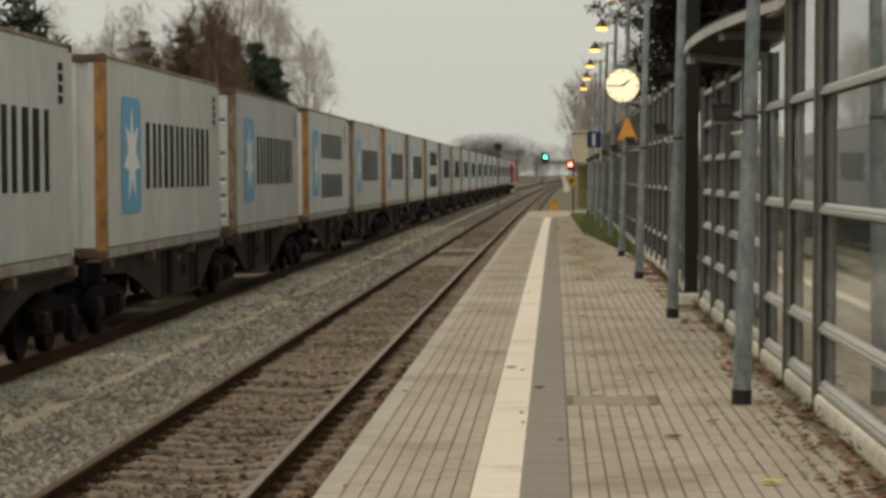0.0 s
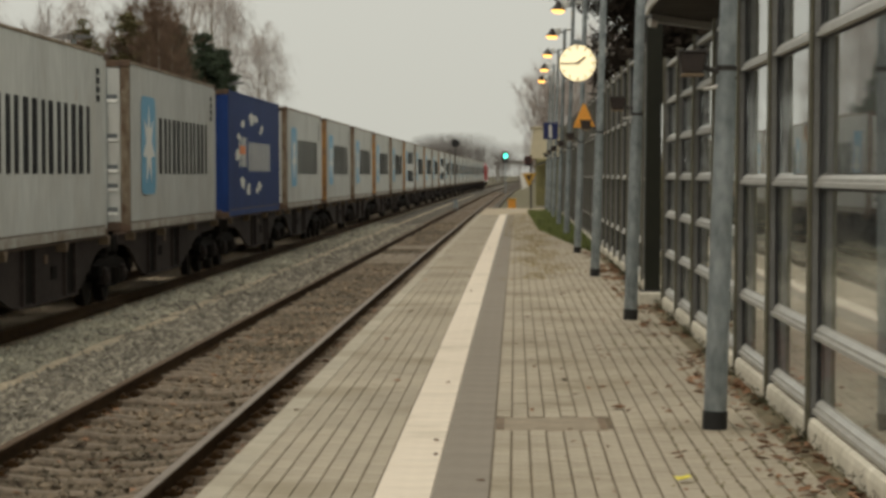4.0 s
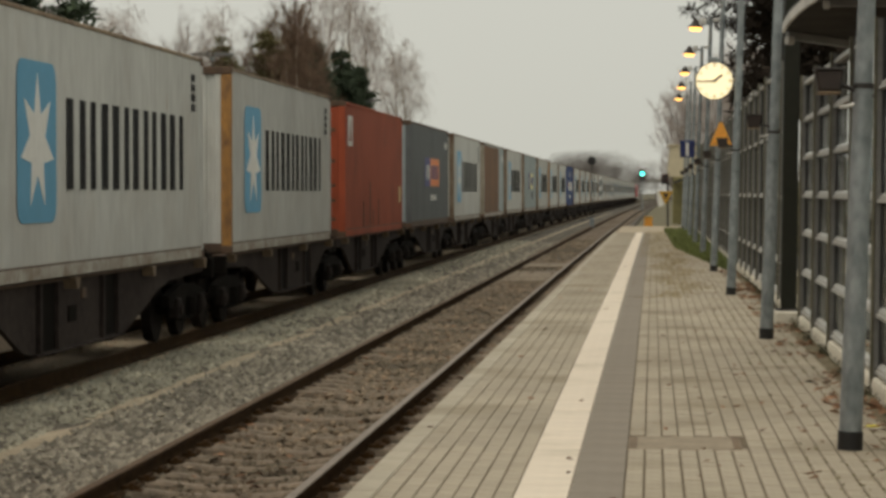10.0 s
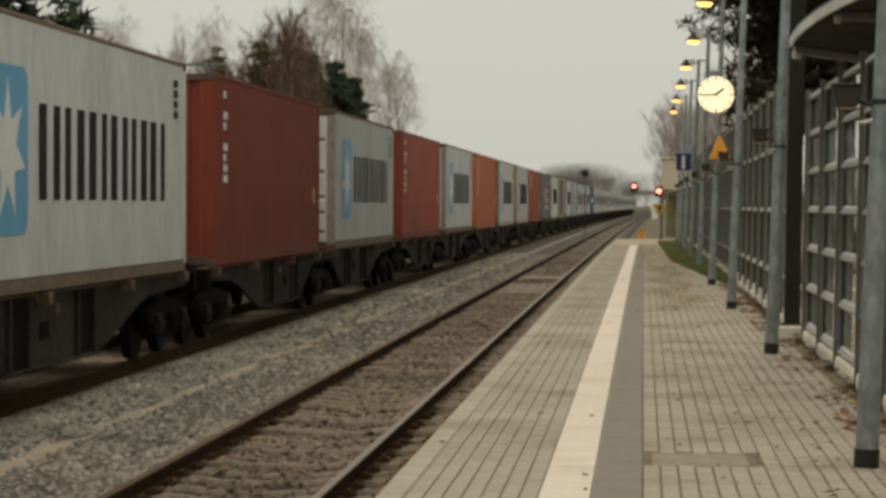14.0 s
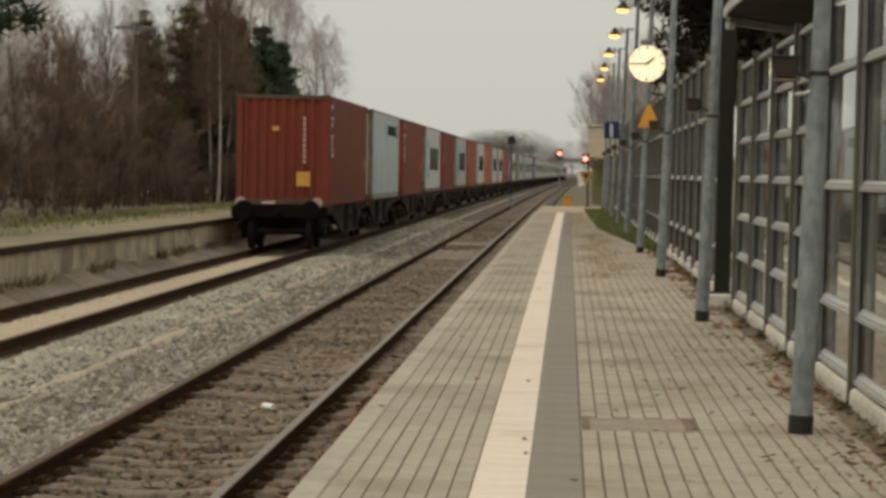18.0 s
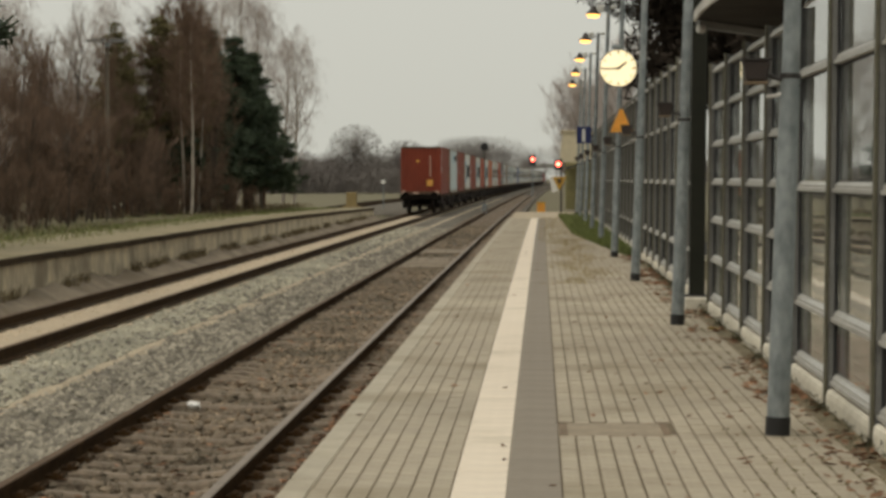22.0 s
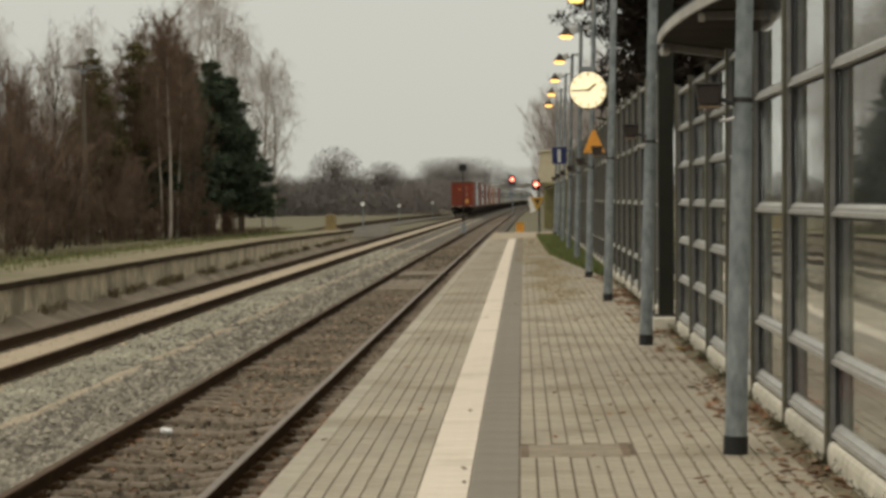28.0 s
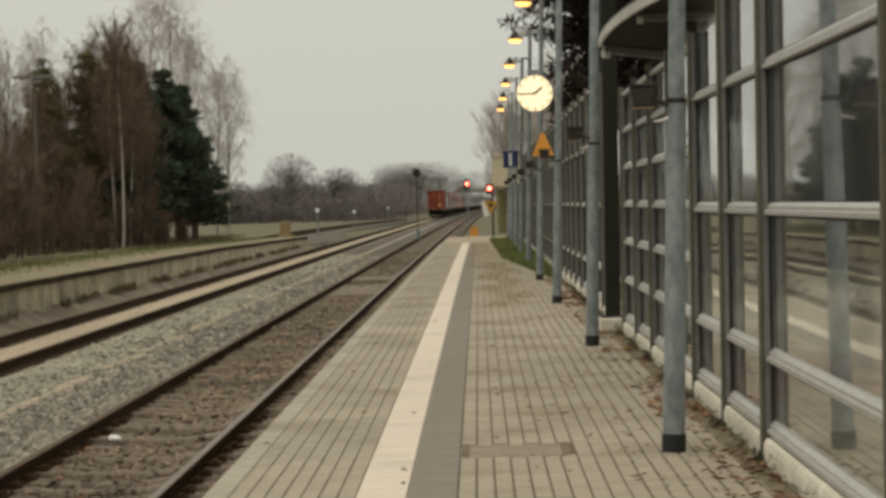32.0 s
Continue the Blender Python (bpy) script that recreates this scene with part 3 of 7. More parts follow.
    def level2(x, y):
        return float(np.interp(x, [-8.9, -8.55, -8.3, -6.65, -6.3, -5.9, -5.4, -5.0, -4.75, -4.2, -3.9], [-0.66, RAIL - 0.15, RAIL - 0.22, RAIL - 0.23, RAIL - 0.2, RAIL - 0.2, RAIL - 0.28, RAIL - 0.27, RAIL - 0.33, RAIL - 0.2, RAIL - 0.17]))

    def level1(x, y):
        low = crib(y) + 0.02
        return float(np.interp(x, [-3.86, -3.6, -2.3, -1.9, -1.5, -1.3], [RAIL - 0.175, low, low, RAIL - 0.18, RAIL - 0.185, RAIL - 0.19]))

    bands = [(-10, 9, 90, 0.045), (9, 24, 210, 0.040), (24, 40, 110, 0.047), (40, 70, 45, 0.052), (70, 120, 12, 0.065)]
    grey = [(-10, 9, 70, 0.05), (9, 24, 170, 0.044), (24, 40, 105, 0.052), (40, 70, 38, 0.066), (70, 120, 12, 0.07)]
    strew("ballast_stones", -6.62, -5.57, level2, grey, M_STONE, 5, "loose grey-green ballast stones between the tracks")
    strew("ballast_stones_near", -5.47, -3.86, level2, grey, M_STONE_BLUE, 15, "loose dark blue-grey ballast stones beside the platform track")
    strew("ballast_stones_far_track", -8.2, -6.55, level2, bands[2:], M_STONE_TAN, 6, "loose pale ballast stones in the freight track")
    loose = [(9, 24, 42, 0.034), (24, 40, 16, 0.04), (40, 70, 6, 0.045)]
    strew("stones_on_sleepers", -3.7, -2.25, lambda x, y: RAIL - 0.162, loose, M_STONE_BROWN, 17, "brown stones scattered over the sleepers")
    strew("brown_ballast_stones", -3.86, -1.32, level1, bands, M_STONE_BROWN, 7, "loose rusty brown stones in the platform track")


def build_track(centre, rail_mat, top_mat, sleeper_mat, label, sleeper_top, half):
    track = empty("railway_track", label, "railway track", kind="structure")
    ys = steps(-60, 1500, 8.0)
    foot = [(-0.075, -0.172), (0.075, -0.172), (0.072, -0.155), (0.014, -0.135), (0.011, -0.045), (0.036, -0.038), (0.036, -0.006), (-0.036, -0.006), (-0.036, -0.038), (-0.011, -0.045), (-0.014, -0.135), (-0.072, -0.155)]
    head = [(-0.036, -0.006), (0.036, -0.006), (0.032, 0.0), (-0.032, 0.0)]
    for side in (-0.7525, 0.7525):
        v, f = sweep([(centre + side + a, RAIL + b) for a, b in foot], ys)
        rail = link("rail", mesh_of("rail", v, f, rail_mat), track)
        v, f = sweep([(centre + side + a, RAIL + b + 0.001) for a, b in head], ys)
        link("rail_head", mesh_of("rail_head", v, f, top_mat if side > 0 else M_RUSTTOP), rail, "worn running surface of the rail")
    near = mesh_of("sleeper", *(_trough if sleeper_mat is M_SLEEPER else _slab)(half, 0.12, 0.16), sleeper_mat)
    clip = mesh_of("rail_fastening", *blocks([(-0.13, 0.13, -0.06, 0.06, -0.005, 0.035), (-0.10, -0.06, -0.08, 0.08, 0.0, 0.055), (0.06, 0.10, -0.08, 0.08, 0.0, 0.055)]), M_RAIL)
    y, n = -11.0, 0
    far_boxes = []
    while y < 330:
        if n < 165:
            s = link("sleeper", near, track, at=pose(centre + bx(y) + random.uniform(-0.02, 0.02), y, RAIL + sleeper_top + random.uniform(-0.024, 0.016), 0, 0, random.uniform(-0.6, 0.6)))
            if 30 < n < 62 and centre > -5:
                for side in (-0.7525, 0.7525):
                    link("rail_fastening", clip, s, at=pose(side, 0, 0.03))
        else:
            far_boxes.append((centre + bx(y) - 1.25, centre + bx(y) + 1.25, y - 0.12, y + 0.12, RAIL - 0.3, RAIL + sleeper_top))
        y += 0.62 + random.uniform(-0.02, 0.02)
        n += 1
    v, f = blocks(far_boxes)
    tagged(link("sleepers", mesh_of("sleepers", v, f, sleeper_mat), track), kind="stuff")


def _trough(half, hy, h):
    """A pressed steel sleeper: its middle low, its rail seats raised, its ends bent down; its top at about 0."""
    stations = [(-half, -0.10), (-half + 0.10, -0.01), (-1.0, 0.03), (-0.55, 0.034), (-0.34, 0.006), (-0.2, 0.0), (0.2, 0.0), (0.34, 0.006), (0.55, 0.034), (1.0, 0.03), (half - 0.10, -0.01), (half, -0.10)]
    section = [(-hy, -h), (-hy + 0.03, -0.02), (-hy + 0.055, 0.0), (hy - 0.055, 0.0), (hy - 0.03, -0.02), (hy, -h)]
    v = [(x, a, z + b) for x, z in stations for a, b in section]
    f = [(i * 6 + j, (i + 1) * 6 + j, (i + 1) * 6 + j + 1, i * 6 + j + 1) for i in range(len(stations) - 1) for j in range(5)]
    return v, f


def build_boards():
    """Pale worn boards between the rails of the platform track."""
    b = empty("track_boards", "pale worn boards laid between the rails", "boards", kind="structure")
    for y0, y1 in ((63.9, 65.7), (65.75, 67.6), (67.65, 69.5), (69.55, 71.4), (75.6, 77.4), (77.45, 79.2)):
        part("board", box(-0.66, 0.66, -(y1 - y0) / 2, (y1 - y0) / 2, -0.06, 0.0, 0.008), M_SLEEPER_PALE, b, at=pose(-2.97 + bx(y0), (y0 + y1) / 2, RAIL - 0.12 + random.uniform(-0.01, 0.006)))


def _slab(hx, hy, h):
    """A block with sloping shoulders, its top at 0."""
    v = [(-hx, -hy, -h), (hx, -hy, -h), (hx, hy, -h), (-hx, hy, -h), (-hx + 0.02, -hy + 0.025, 0), (hx - 0.02, -hy + 0.025, 0), (hx - 0.02, hy - 0.025, 0), (-hx + 0.02, hy - 0.025, 0)]
    return v, [(4, 5, 6, 7), (0, 1, 5, 4), (1, 2, 6, 5), (2, 3, 7, 6), (3, 0, 4, 7)]


# ---- the platform in use ----
P_EDGE, P_WALL, P_END = -1.31, 1.80, 97.7


def build_platform():
    pav = empty("platform", "station platform of narrow grey pavers with a white warning line", "platform", kind="structure")
    ys = steps(-30, P_END, 6.0)
    v, f = sweep([(P_EDGE + 0.03, -1.0), (2.2, -1.0), (2.2, -0.010), (P_EDGE + 0.03, -0.010)], ys)
    link("platform_core", mesh_of("platform_core", v, f, M_JOINT), pav, "dark sandy bed under the pavers")
    v, f = sweep([(P_EDGE + 0.05, -1.0), (P_EDGE + 0.14, -1.0), (P_EDGE + 0.14, -0.13), (P_EDGE + 0.05, -0.13)], ys)
    link("platform_face", mesh_of("platform_face", v, f, M_MORTAR), pav, "weathered concrete face below the edge slabs")
    # beyond the pavers: worn gravel with weeds
    v, f = sweep([(P_EDGE + 0.03, -1.0), (2.2, -1.0), (2.2, -0.03), (P_EDGE + 0.03, -0.03)], [P_END, 103, 110, 118])
    tagged(link("platform_ramp", mesh_of("platform_ramp", v, f, M_GRAVEL)), "worn sandy end of the platform", "ramp", kind="structure")

    slab = mesh_of("edge_slab", *_piece(0.155, 0.985, 0.12, 0.012), M_EDGE)
    white = mesh_of("warning_slab", *_piece(0.27, 0.296, 0.05, 0.004), M_WHITE)
    dark = mesh_of("grey_slab", *_piece(0.272, 0.496, 0.05, 0.003), M_DARKSLAB)
    paver = mesh_of("paver", *_piece(0.091, 0.198, 0.05, 0.005), M_PAVER)
    for i in range(110):
        y = -12 + i + 0.5
        link("edge_slab", slab, pav, at=pose(P_EDGE + 0.0775 + bx(y), y, random.uniform(-0.003, 0.001)))
    rear = [(-0.45, -0.182, -12 + 0.3 * i, -11.704 + 0.3 * i, -0.05, 0.0) for i in range(66)]
    v, f = blocks(rear)
    tagged(link("warning_slabs", mesh_of("warning_slabs", v, f, M_WHITE), pav), kind="stuff")
    rear = [(-0.177, 0.095, -12 + 0.5 * i, -11.504 + 0.5 * i, -0.05, 0.0) for i in range(40)]
    v, f = blocks(rear)
    tagged(link("grey_slabs", mesh_of("grey_slabs", v, f, M_DARKSLAB), pav), kind="stuff")
    for i in range(299):
        y = 8 + i * 0.3 + 0.15
        link("warning_slab", white, pav, at=pose(-0.315 + bx(y), y, random.uniform(-0.002, 0.001)))
    for i in range(179):
        y = 8 + i * 0.5 + 0.25
        link("grey_slab", dark, pav, at=pose(-0.041 + bx(y), y, random.uniform(-0.002, 0.001)))
    rest, n = [], 0
    rows = [P_EDGE + 0.158 + 0.0 + 0.1 * i + 0.05 for i in range(7)] + [0.10 + 0.1025 * i + 0.05 for i in range(17)]
    for r, x in enumerate(rows):
        y = -12 + (0.1 if r % 2 else 0.0)
        while y < P_END - 0.1:
            if not (0.10 < x < 0.79 and 15.2 < y + 0.1 < 16.0):
                if n < 300 and 12.5 < y < 15.2:
                    link("paver", paver, pav, at=pose(x + bx(y), y + 0.1, random.uniform(-0.004, 0.002), random.uniform(-0.6, 0.6), random.uniform(-0.6, 0.6)))
                    n += 1
                else:
                    d = random.uniform(-0.003, 0.001)
                    rest.append((x + bx(y) - 0.0455, x + bx(y) + 0.0455, y + 0.0002, y + 0.1998, -0.05, d))
            y += 0.2
    v, f = blocks(rest)
    tagged(link("pavers", mesh_of("pavers", v, f, M_PAVER_REST), pav), kind="stuff")
    cover = tagged(link("manhole_cover", mesh_of("manhole_cover", *_piece(0.685, 0.79, 0.06, 0.01), M_COVER), at=pose(0.443, 15.6, 0.002)), "flat stone inspection cover set in the pavers", "cover")
    part("end_plate", box(-0.335, -0.285, -0.36, 0.36, -0.001, 0.004), M_TAN, cover, "rusty end plate")
    part("end_plate", box(0.29, 0.335, -0.36, 0.36, -0.001, 0.004), M_TAN, cover, "rusty end plate")
    # fine earth and rubble along the foot of the glazed wall
    v, f = sweep([(1.73, -0.01), (1.76, 0.004), (1.81, lambda y: 0.014 + 0.008 * math.sin(y * 2.1)), (1.87, lambda y: 0.03 + 0.014 * math.sin(y * 1.3)), (1.92, 0.03), (1.92, -0.05)], list(np.arange(8, P_END, 0.5)), False)
    tagged(link("gravel_margin", mesh_of("gravel_margin", v, f, M_EARTH)), "mossy earth margin with leaves along the wall foot", "gravel", kind="structure")


def _piece(w, l, h, c):
    """A paving piece with its top at 0 and a small chamfer."""
    a, b = w / 2, l / 2
    v = [(-a, -b, -h), (a, -b, -h), (a, b, -h), (-a, b, -h), (-a, -b, -c), (a, -b, -c), (a, b, -c), (-a, b, -c), (c - a, c - b, 0), (a - c, c - b, 0), (a - c, b - c, 0), (c - a, b - c, 0)]
    f = [(8, 9, 10, 11)]
    for lo, hi in ((0, 4), (4, 8)):
        f += [(lo + i, lo + (i + 1) % 4, hi + (i + 1) % 4, hi + i) for i in range(4)]
    return v, f


# ---- the disused platform beyond the tracks ----
def build_old_platform():
    def top(y):
        return 0.2 if y < 90 else 0.2 - 0.0048 * (y - 90)
    old = empty("old_platform", "disused low platform with a stained concrete wall and dark coping", "platform", kind="structure")
    ys = [y for y in np.arange(-40, 136.1, 4.0)]
    v, f = sweep([(-9.55, -1.0), (-9.12, -1.0), (-9.12, lambda y: top(y) - 0.117), (-9.55, lambda y: top(y) - 0.117)], ys)
    link("wall", mesh_of("wall", v, f, M_OLDWALL), old)
    coping = []
    for i in range(88):
        y0 = -40 + i * 2.0
        z = top(y0 + 1)
        v, f = blocks([(-9.62, -9.06, -0.992, 0.992, -0.115, 0.0)])
        if i == 0:
            me = mesh_of("coping_slab", v, f, M_COPING)
        link("coping_slab", me, old, at=pose(bx(y0 + 1) + random.uniform(-0.012, 0.012), y0 + 1, z + random.uniform(-0.008, 0.008), 0 if y0 < 89 else -0.27))
    v, f = sweep([(-12.6, lambda y: top(y) - 0.04), (-11.2, lambda y: top(y) + 0.01), (-9.5, lambda y: top(y) + 0.022), (-9.12, lambda y: top(y) + 0.014), (-9.12, lambda y: top(y) - 0.02), (-9.6, lambda y: top(y) - 0.02), (-9.6, -1.0), (-12.6, -1.0)], ys)
    def heap(y):
        return RAIL + 0.13 + 0.07 * math.sin(y * 0.9) * math.sin(y * 0.37 + 1) + 0.035 * math.sin(y * 3.1)
    bank_ys = list(np.arange(30, 136.1, 0.4))
    vb, fb = sweep([(-9.119, heap), (-8.95, lambda y: heap(y) - 0.09), (-8.65, lambda y: RAIL - 0.10 + 0.025 * math.sin(y * 2.3)), (-8.36, lambda y: RAIL - 0.165), (-8.30, lambda y: RAIL - 0.30)], bank_ys, False)
    tagged(link("earth_bank", mesh_of("earth_bank", vb, fb, M_BANK, True)), "dark earth washed up against the old platform wall", "earth", kind="structure")
    link("grass_top", mesh_of("grass_top", v, f, M_DRYVERGE), old, "dry trodden grass grown over the old platform's surface")


# ---- glazed wall ----
WX = 1.935


def baked(name, bm, material):
    me = bpy.data.meshes.new(name)
    bm.to_mesh(me)
    bm.free()
    me.materials.append(material)
    return me


def build_wall():
    """Posts and rails stand before the glass; the stretch under the canopy is lower and has more rails."""
    wall = empty("glazed_wall", "glazed noise wall with olive posts and aluminium rails", "wall", kind="structure")
    tall = (0.215, 0.635, 1.48, 2.32, 3.16)
    low = (0.215, 0.645, 1.08, 1.50, 1.92, 2.34, 2.75)
    W0, BAY = 14.40, 2.36
    bays = [(9.68, W0, "tall")] + [(W0 + BAY * i, W0 + BAY * (i + 1), "low" if i in (2, 3, 4, 5) else "tall") for i in range(37) if i != 6]
    stock = {}
    for y, y2, key in bays:
        span = round(y2 - y, 3)
        levels = low if key == "low" else tall
        if (span, key) not in stock:
            top = levels[-1] + 0.06
            stock[span, key] = {
                "rail": baked("rail", prism([(-0.052, -0.036), (0.03, -0.036), (0.03, 0.034), (-0.010, 0.034), (-0.034, 0.012), (-0.034, -0.006), (-0.052, -0.012)], 0.034, span - 0.034), M_ALU),
                "plinth": baked("plinth", prism([(-0.08, -0.1), (0.075, -0.1), (0.075, 0.155), (-0.05, 0.158), (-0.072, 0.145), (-0.08, 0.11)], 0.085, span - 0.085), M_PLINTH),
                "post": baked("post", box(-0.061, -0.024, -0.03, 0.03, 0.0, top, 0.003), M_POSTGREY),
                "gasket": baked("gasket", box(-0.0238, -0.003, -0.036, 0.036, -0.01, top, 0.001), M_BLACK),
                "cover_strip": baked("cover_strip", box(-0.086, -0.062, -0.034, 0.034, -0.02, top + 0.01, 0.005), M_POST),
                "bead": baked("bead", box(-0.012, -0.005, 0.037, span - 0.037, -0.008, 0.008, 0.002), M_BLACK),
                "panes": [baked("pane", box(-0.004, 0.004, 0.037, span - 0.037, a + 0.042, b - 0.038), M_GLASS) for a, b in zip(levels, levels[1:])]}
        kit = stock[span, key]
        at = pose(WX + bx(y), y, 0, 0, WALL_LEAN, -math.degrees(math.atan(2 * K * y)))
        post = link("post", kit["post"], wall, at=at)
        link("cover_strip", kit["cover_strip"], post, "dark olive cover strip")
        link("gasket", kit["gasket"], post, "black rubber gasket")
        link("plinth", kit["plinth"], wall, "pale concrete base block", at=at)
        for z in levels:
            rail = link("rail", kit["rail"], wall, at=at @ pose(0, 0, z))
            if y < 30:
                link("bead", kit["bead"], rail, "black rubber seal below the rail", at=pose(0, 0, -0.045))
        for me in kit["panes"]:
            p = link("pane", me, wall, "clear glass pane", at=at)
            p.visible_shadow = False
    kit = stock[BAY, "low"]
    end = link("post", kit["post"], wall, at=pose(WX + bx(28.56), 28.56, 0, 0, WALL_LEAN, 0))
    link("cover_strip", kit["cover_strip"], end, "dark olive cover strip")
    link("gasket", kit["gasket"], end, "black rubber gasket")
    return wall


WALL_LEAN = 0.7
POLE_X = 1.45
POLES = [15.25 + 11.45 * i for i in range(9)]


def build_column(y, x, base):
    col = tagged(link("column", bevel_mesh("column", (-0.09, 0.09, -0.09, 0.09, 0.0, 4.2) if y > 20 else (-0.076, 0.076, -0.076, 0.076, 0.0, 4.2), 0.012, M_GREENCOL), at=pose(x, y, base, 0, WALL_LEAN, 0)), "dark green square steel column of the shelter", "column", "shelter columns", "structure")
    if y < 20:
        part("edge_strip", box(-0.11, -0.077, -0.02, 0.05, 0.0, 4.2, 0.004), M_POST, col, "olive edge strip")
        part("edge_strip", box(0.077, 0.09, -0.02, 0.05, 0.0, 4.2, 0.004), M_POST, col, "olive edge strip")
    part("base_plate", box(-0.15, 0.15, -0.15, 0.15, 0.0, 0.02, 0.004), M_DARKSTEEL, col)


def bevel_mesh(name, b, w, material):
    bm = box(*b, w)
    me = bpy.data.meshes.new(name)
    bm.to_mesh(me)
    bm.free()
    me.materials.append(material)
    return me


# ---- shelter canopy: a bowed roof above the wall ----
def build_canopy():
    can = empty("canopy", "bowed shelter roof with pale fascia panels and a dark soffit", "canopy", kind="structure", at=pose(0, 0, 0, 0, WALL_LEAN, 0))
    Y0, Y1, mid, z0 = 17.6, 25.6, 24.0, 3.10

    def edge(y):
        return 1.50 + 0.0098 * (y - mid) ** 2
    ys = [Y0 + (Y1 - Y0) * i / 9 for i in range(10)]
    out = [(edge(y), y) for y in ys]
    part("soffit", prism(out + [(2.45, 27.4), (3.6, 29.9), (3.6, Y0)], z0 + 0.05, z0 + 0.075, "z"), M_SOFFIT, can)
    part("roof_sheet", prism([(x - 0.02, y) for x, y in out] + [(2.45, 27.42), (3.62, 29.92), (3.62, Y0)], z0 + 0.112, z0 + 0.135, "z"), M_DARKSTEEL, can)
    for (xa, ya), (xb, yb) in zip(out, out[1:]):
        d = Vector((xb - xa, yb - ya, 0))
        n = Vector((-d.y, d.x, 0)).normalized() * 0.025
        e = d.normalized() * 0.008
        a, b = Vector((xa, ya, 0)) + e, Vector((xb, yb, 0)) - e
        part("fascia_panel", prism([(a.x, a.y), (b.x, b.y), (b.x + n.x, b.y + n.y), (a.x + n.x, a.y + n.y)], z0 + 0.025, z0 + 0.11, "z"), M_FASCIA, can)
    for y in (21.2,):
        beam = part("roof_beam", box(edge(y) + 0.06, 3.5, y - 0.03, y + 0.03, z0 - 0.03, z0 + 0.045, 0.008), M_POSTGREY, can)
        part("end_cap", tube((edge(y) + 0.035, y, z0 - 0.01), (edge(y) + 0.085, y, z0 - 0.01), 0.04), M_FASCIA, beam)
    part("end_trim", prism([(edge(Y1) + 0.04, Y1 - 0.02), (2.47, 27.33), (3.55, 29.7), (3.55, 29.8), (2.44, 27.42), (edge(Y1) + 0.01, Y1 + 0.06)], z0 - 0.035, z0 + 0.04, "z"), M_POSTGREY, can)
    part("end_cap", tube((edge(Y1) + 0.02, Y1, z0 - 0.045), (edge(Y1) + 0.08, Y1 + 0.03, z0 - 0.045), 0.045), M_FASCIA, can)
    part("roof_post", box(3.3, 3.45, 27.0, 27.15, 0, z0 + 0.049, 0.01), M_GREENCOL, can)
    part("roof_post", box(3.3, 3.45, 20.4, 20.55, 0, z0 + 0.049, 0.01), M_GREENCOL, can)
    step = box(1.67, 1.99, 29.45, 30.35, 0, 0.149, 0.012)
    me = bpy.data.meshes.new("concrete_step")
    step.to_mesh(me)
    step.free()
    me.materials.append(M_CONCRETE)
    tagged(link("concrete_step", me), "pale concrete plinth block beside the wall", "step", kind="structure")


# ---- lamp posts with what hangs on them ----
POLE_LEAN = 2.0


def build_lamp_post():
    post = empty("lamp_post", "galvanised steel lamp post with black base sleeve and orange lamp", "lamp post", "platform lamp posts")
    part("base_sleeve", tube((0, 0, 0.0), (0, 0, 0.112), 0.075, sides=20), M_BLACK, post, "black rubber base sleeve")
    lower = part("lower_tube", tube((0, 0, 0.02), (0, 0, 2.16), 0.069, 0.060, sides=20), M_GALV, post)
    part("joint_band", tube((0, 0, 2.135), (0, 0, 2.165), 0.064, sides=20), M_DARKSTEEL, lower, "dark clamp band")
    part("upper_tube", tube((0, 0, 2.15), (0, 0, 5.66), 0.053, 0.043, sides=20), M_GALV, post)
    part("bracket_arm", tube((0, 0, 5.55), (-0.30, 0, 5.60), 0.022, sides=8), M_GALV, post)
    head = part("lamp_head", tube((-0.36, 0, 5.44), (-0.36, 0, 5.53), 0.20, 0.11, sides=18), M_SPEAKER, post, "dark flared lamp hood")
    part("hood_cap", tube((-0.36, 0, 5.53), (-0.36, 0, 5.66), 0.11, 0.035, sides=14), M_SPEAKER, head)
    part("bulb", tube((-0.36, 0, 5.37), (-0.36, 0, 5.44), 0.11, 0.165, sides=16), M_LAMPGLOW, head, "glowing orange lamp")
    part("ballast_box", box(-0.27, -0.11, -0.07, 0.07, 5.50, 5.68, 0.02), M_SIGNWHITE, post, "pale box between hood and pole")
    part("side_fitting", box(0.05, 0.19, -0.05, 0.05, 5.60, 5.68, 0.015), M_SIGNWHITE, post, "pale fitting on the pole top")
    return post


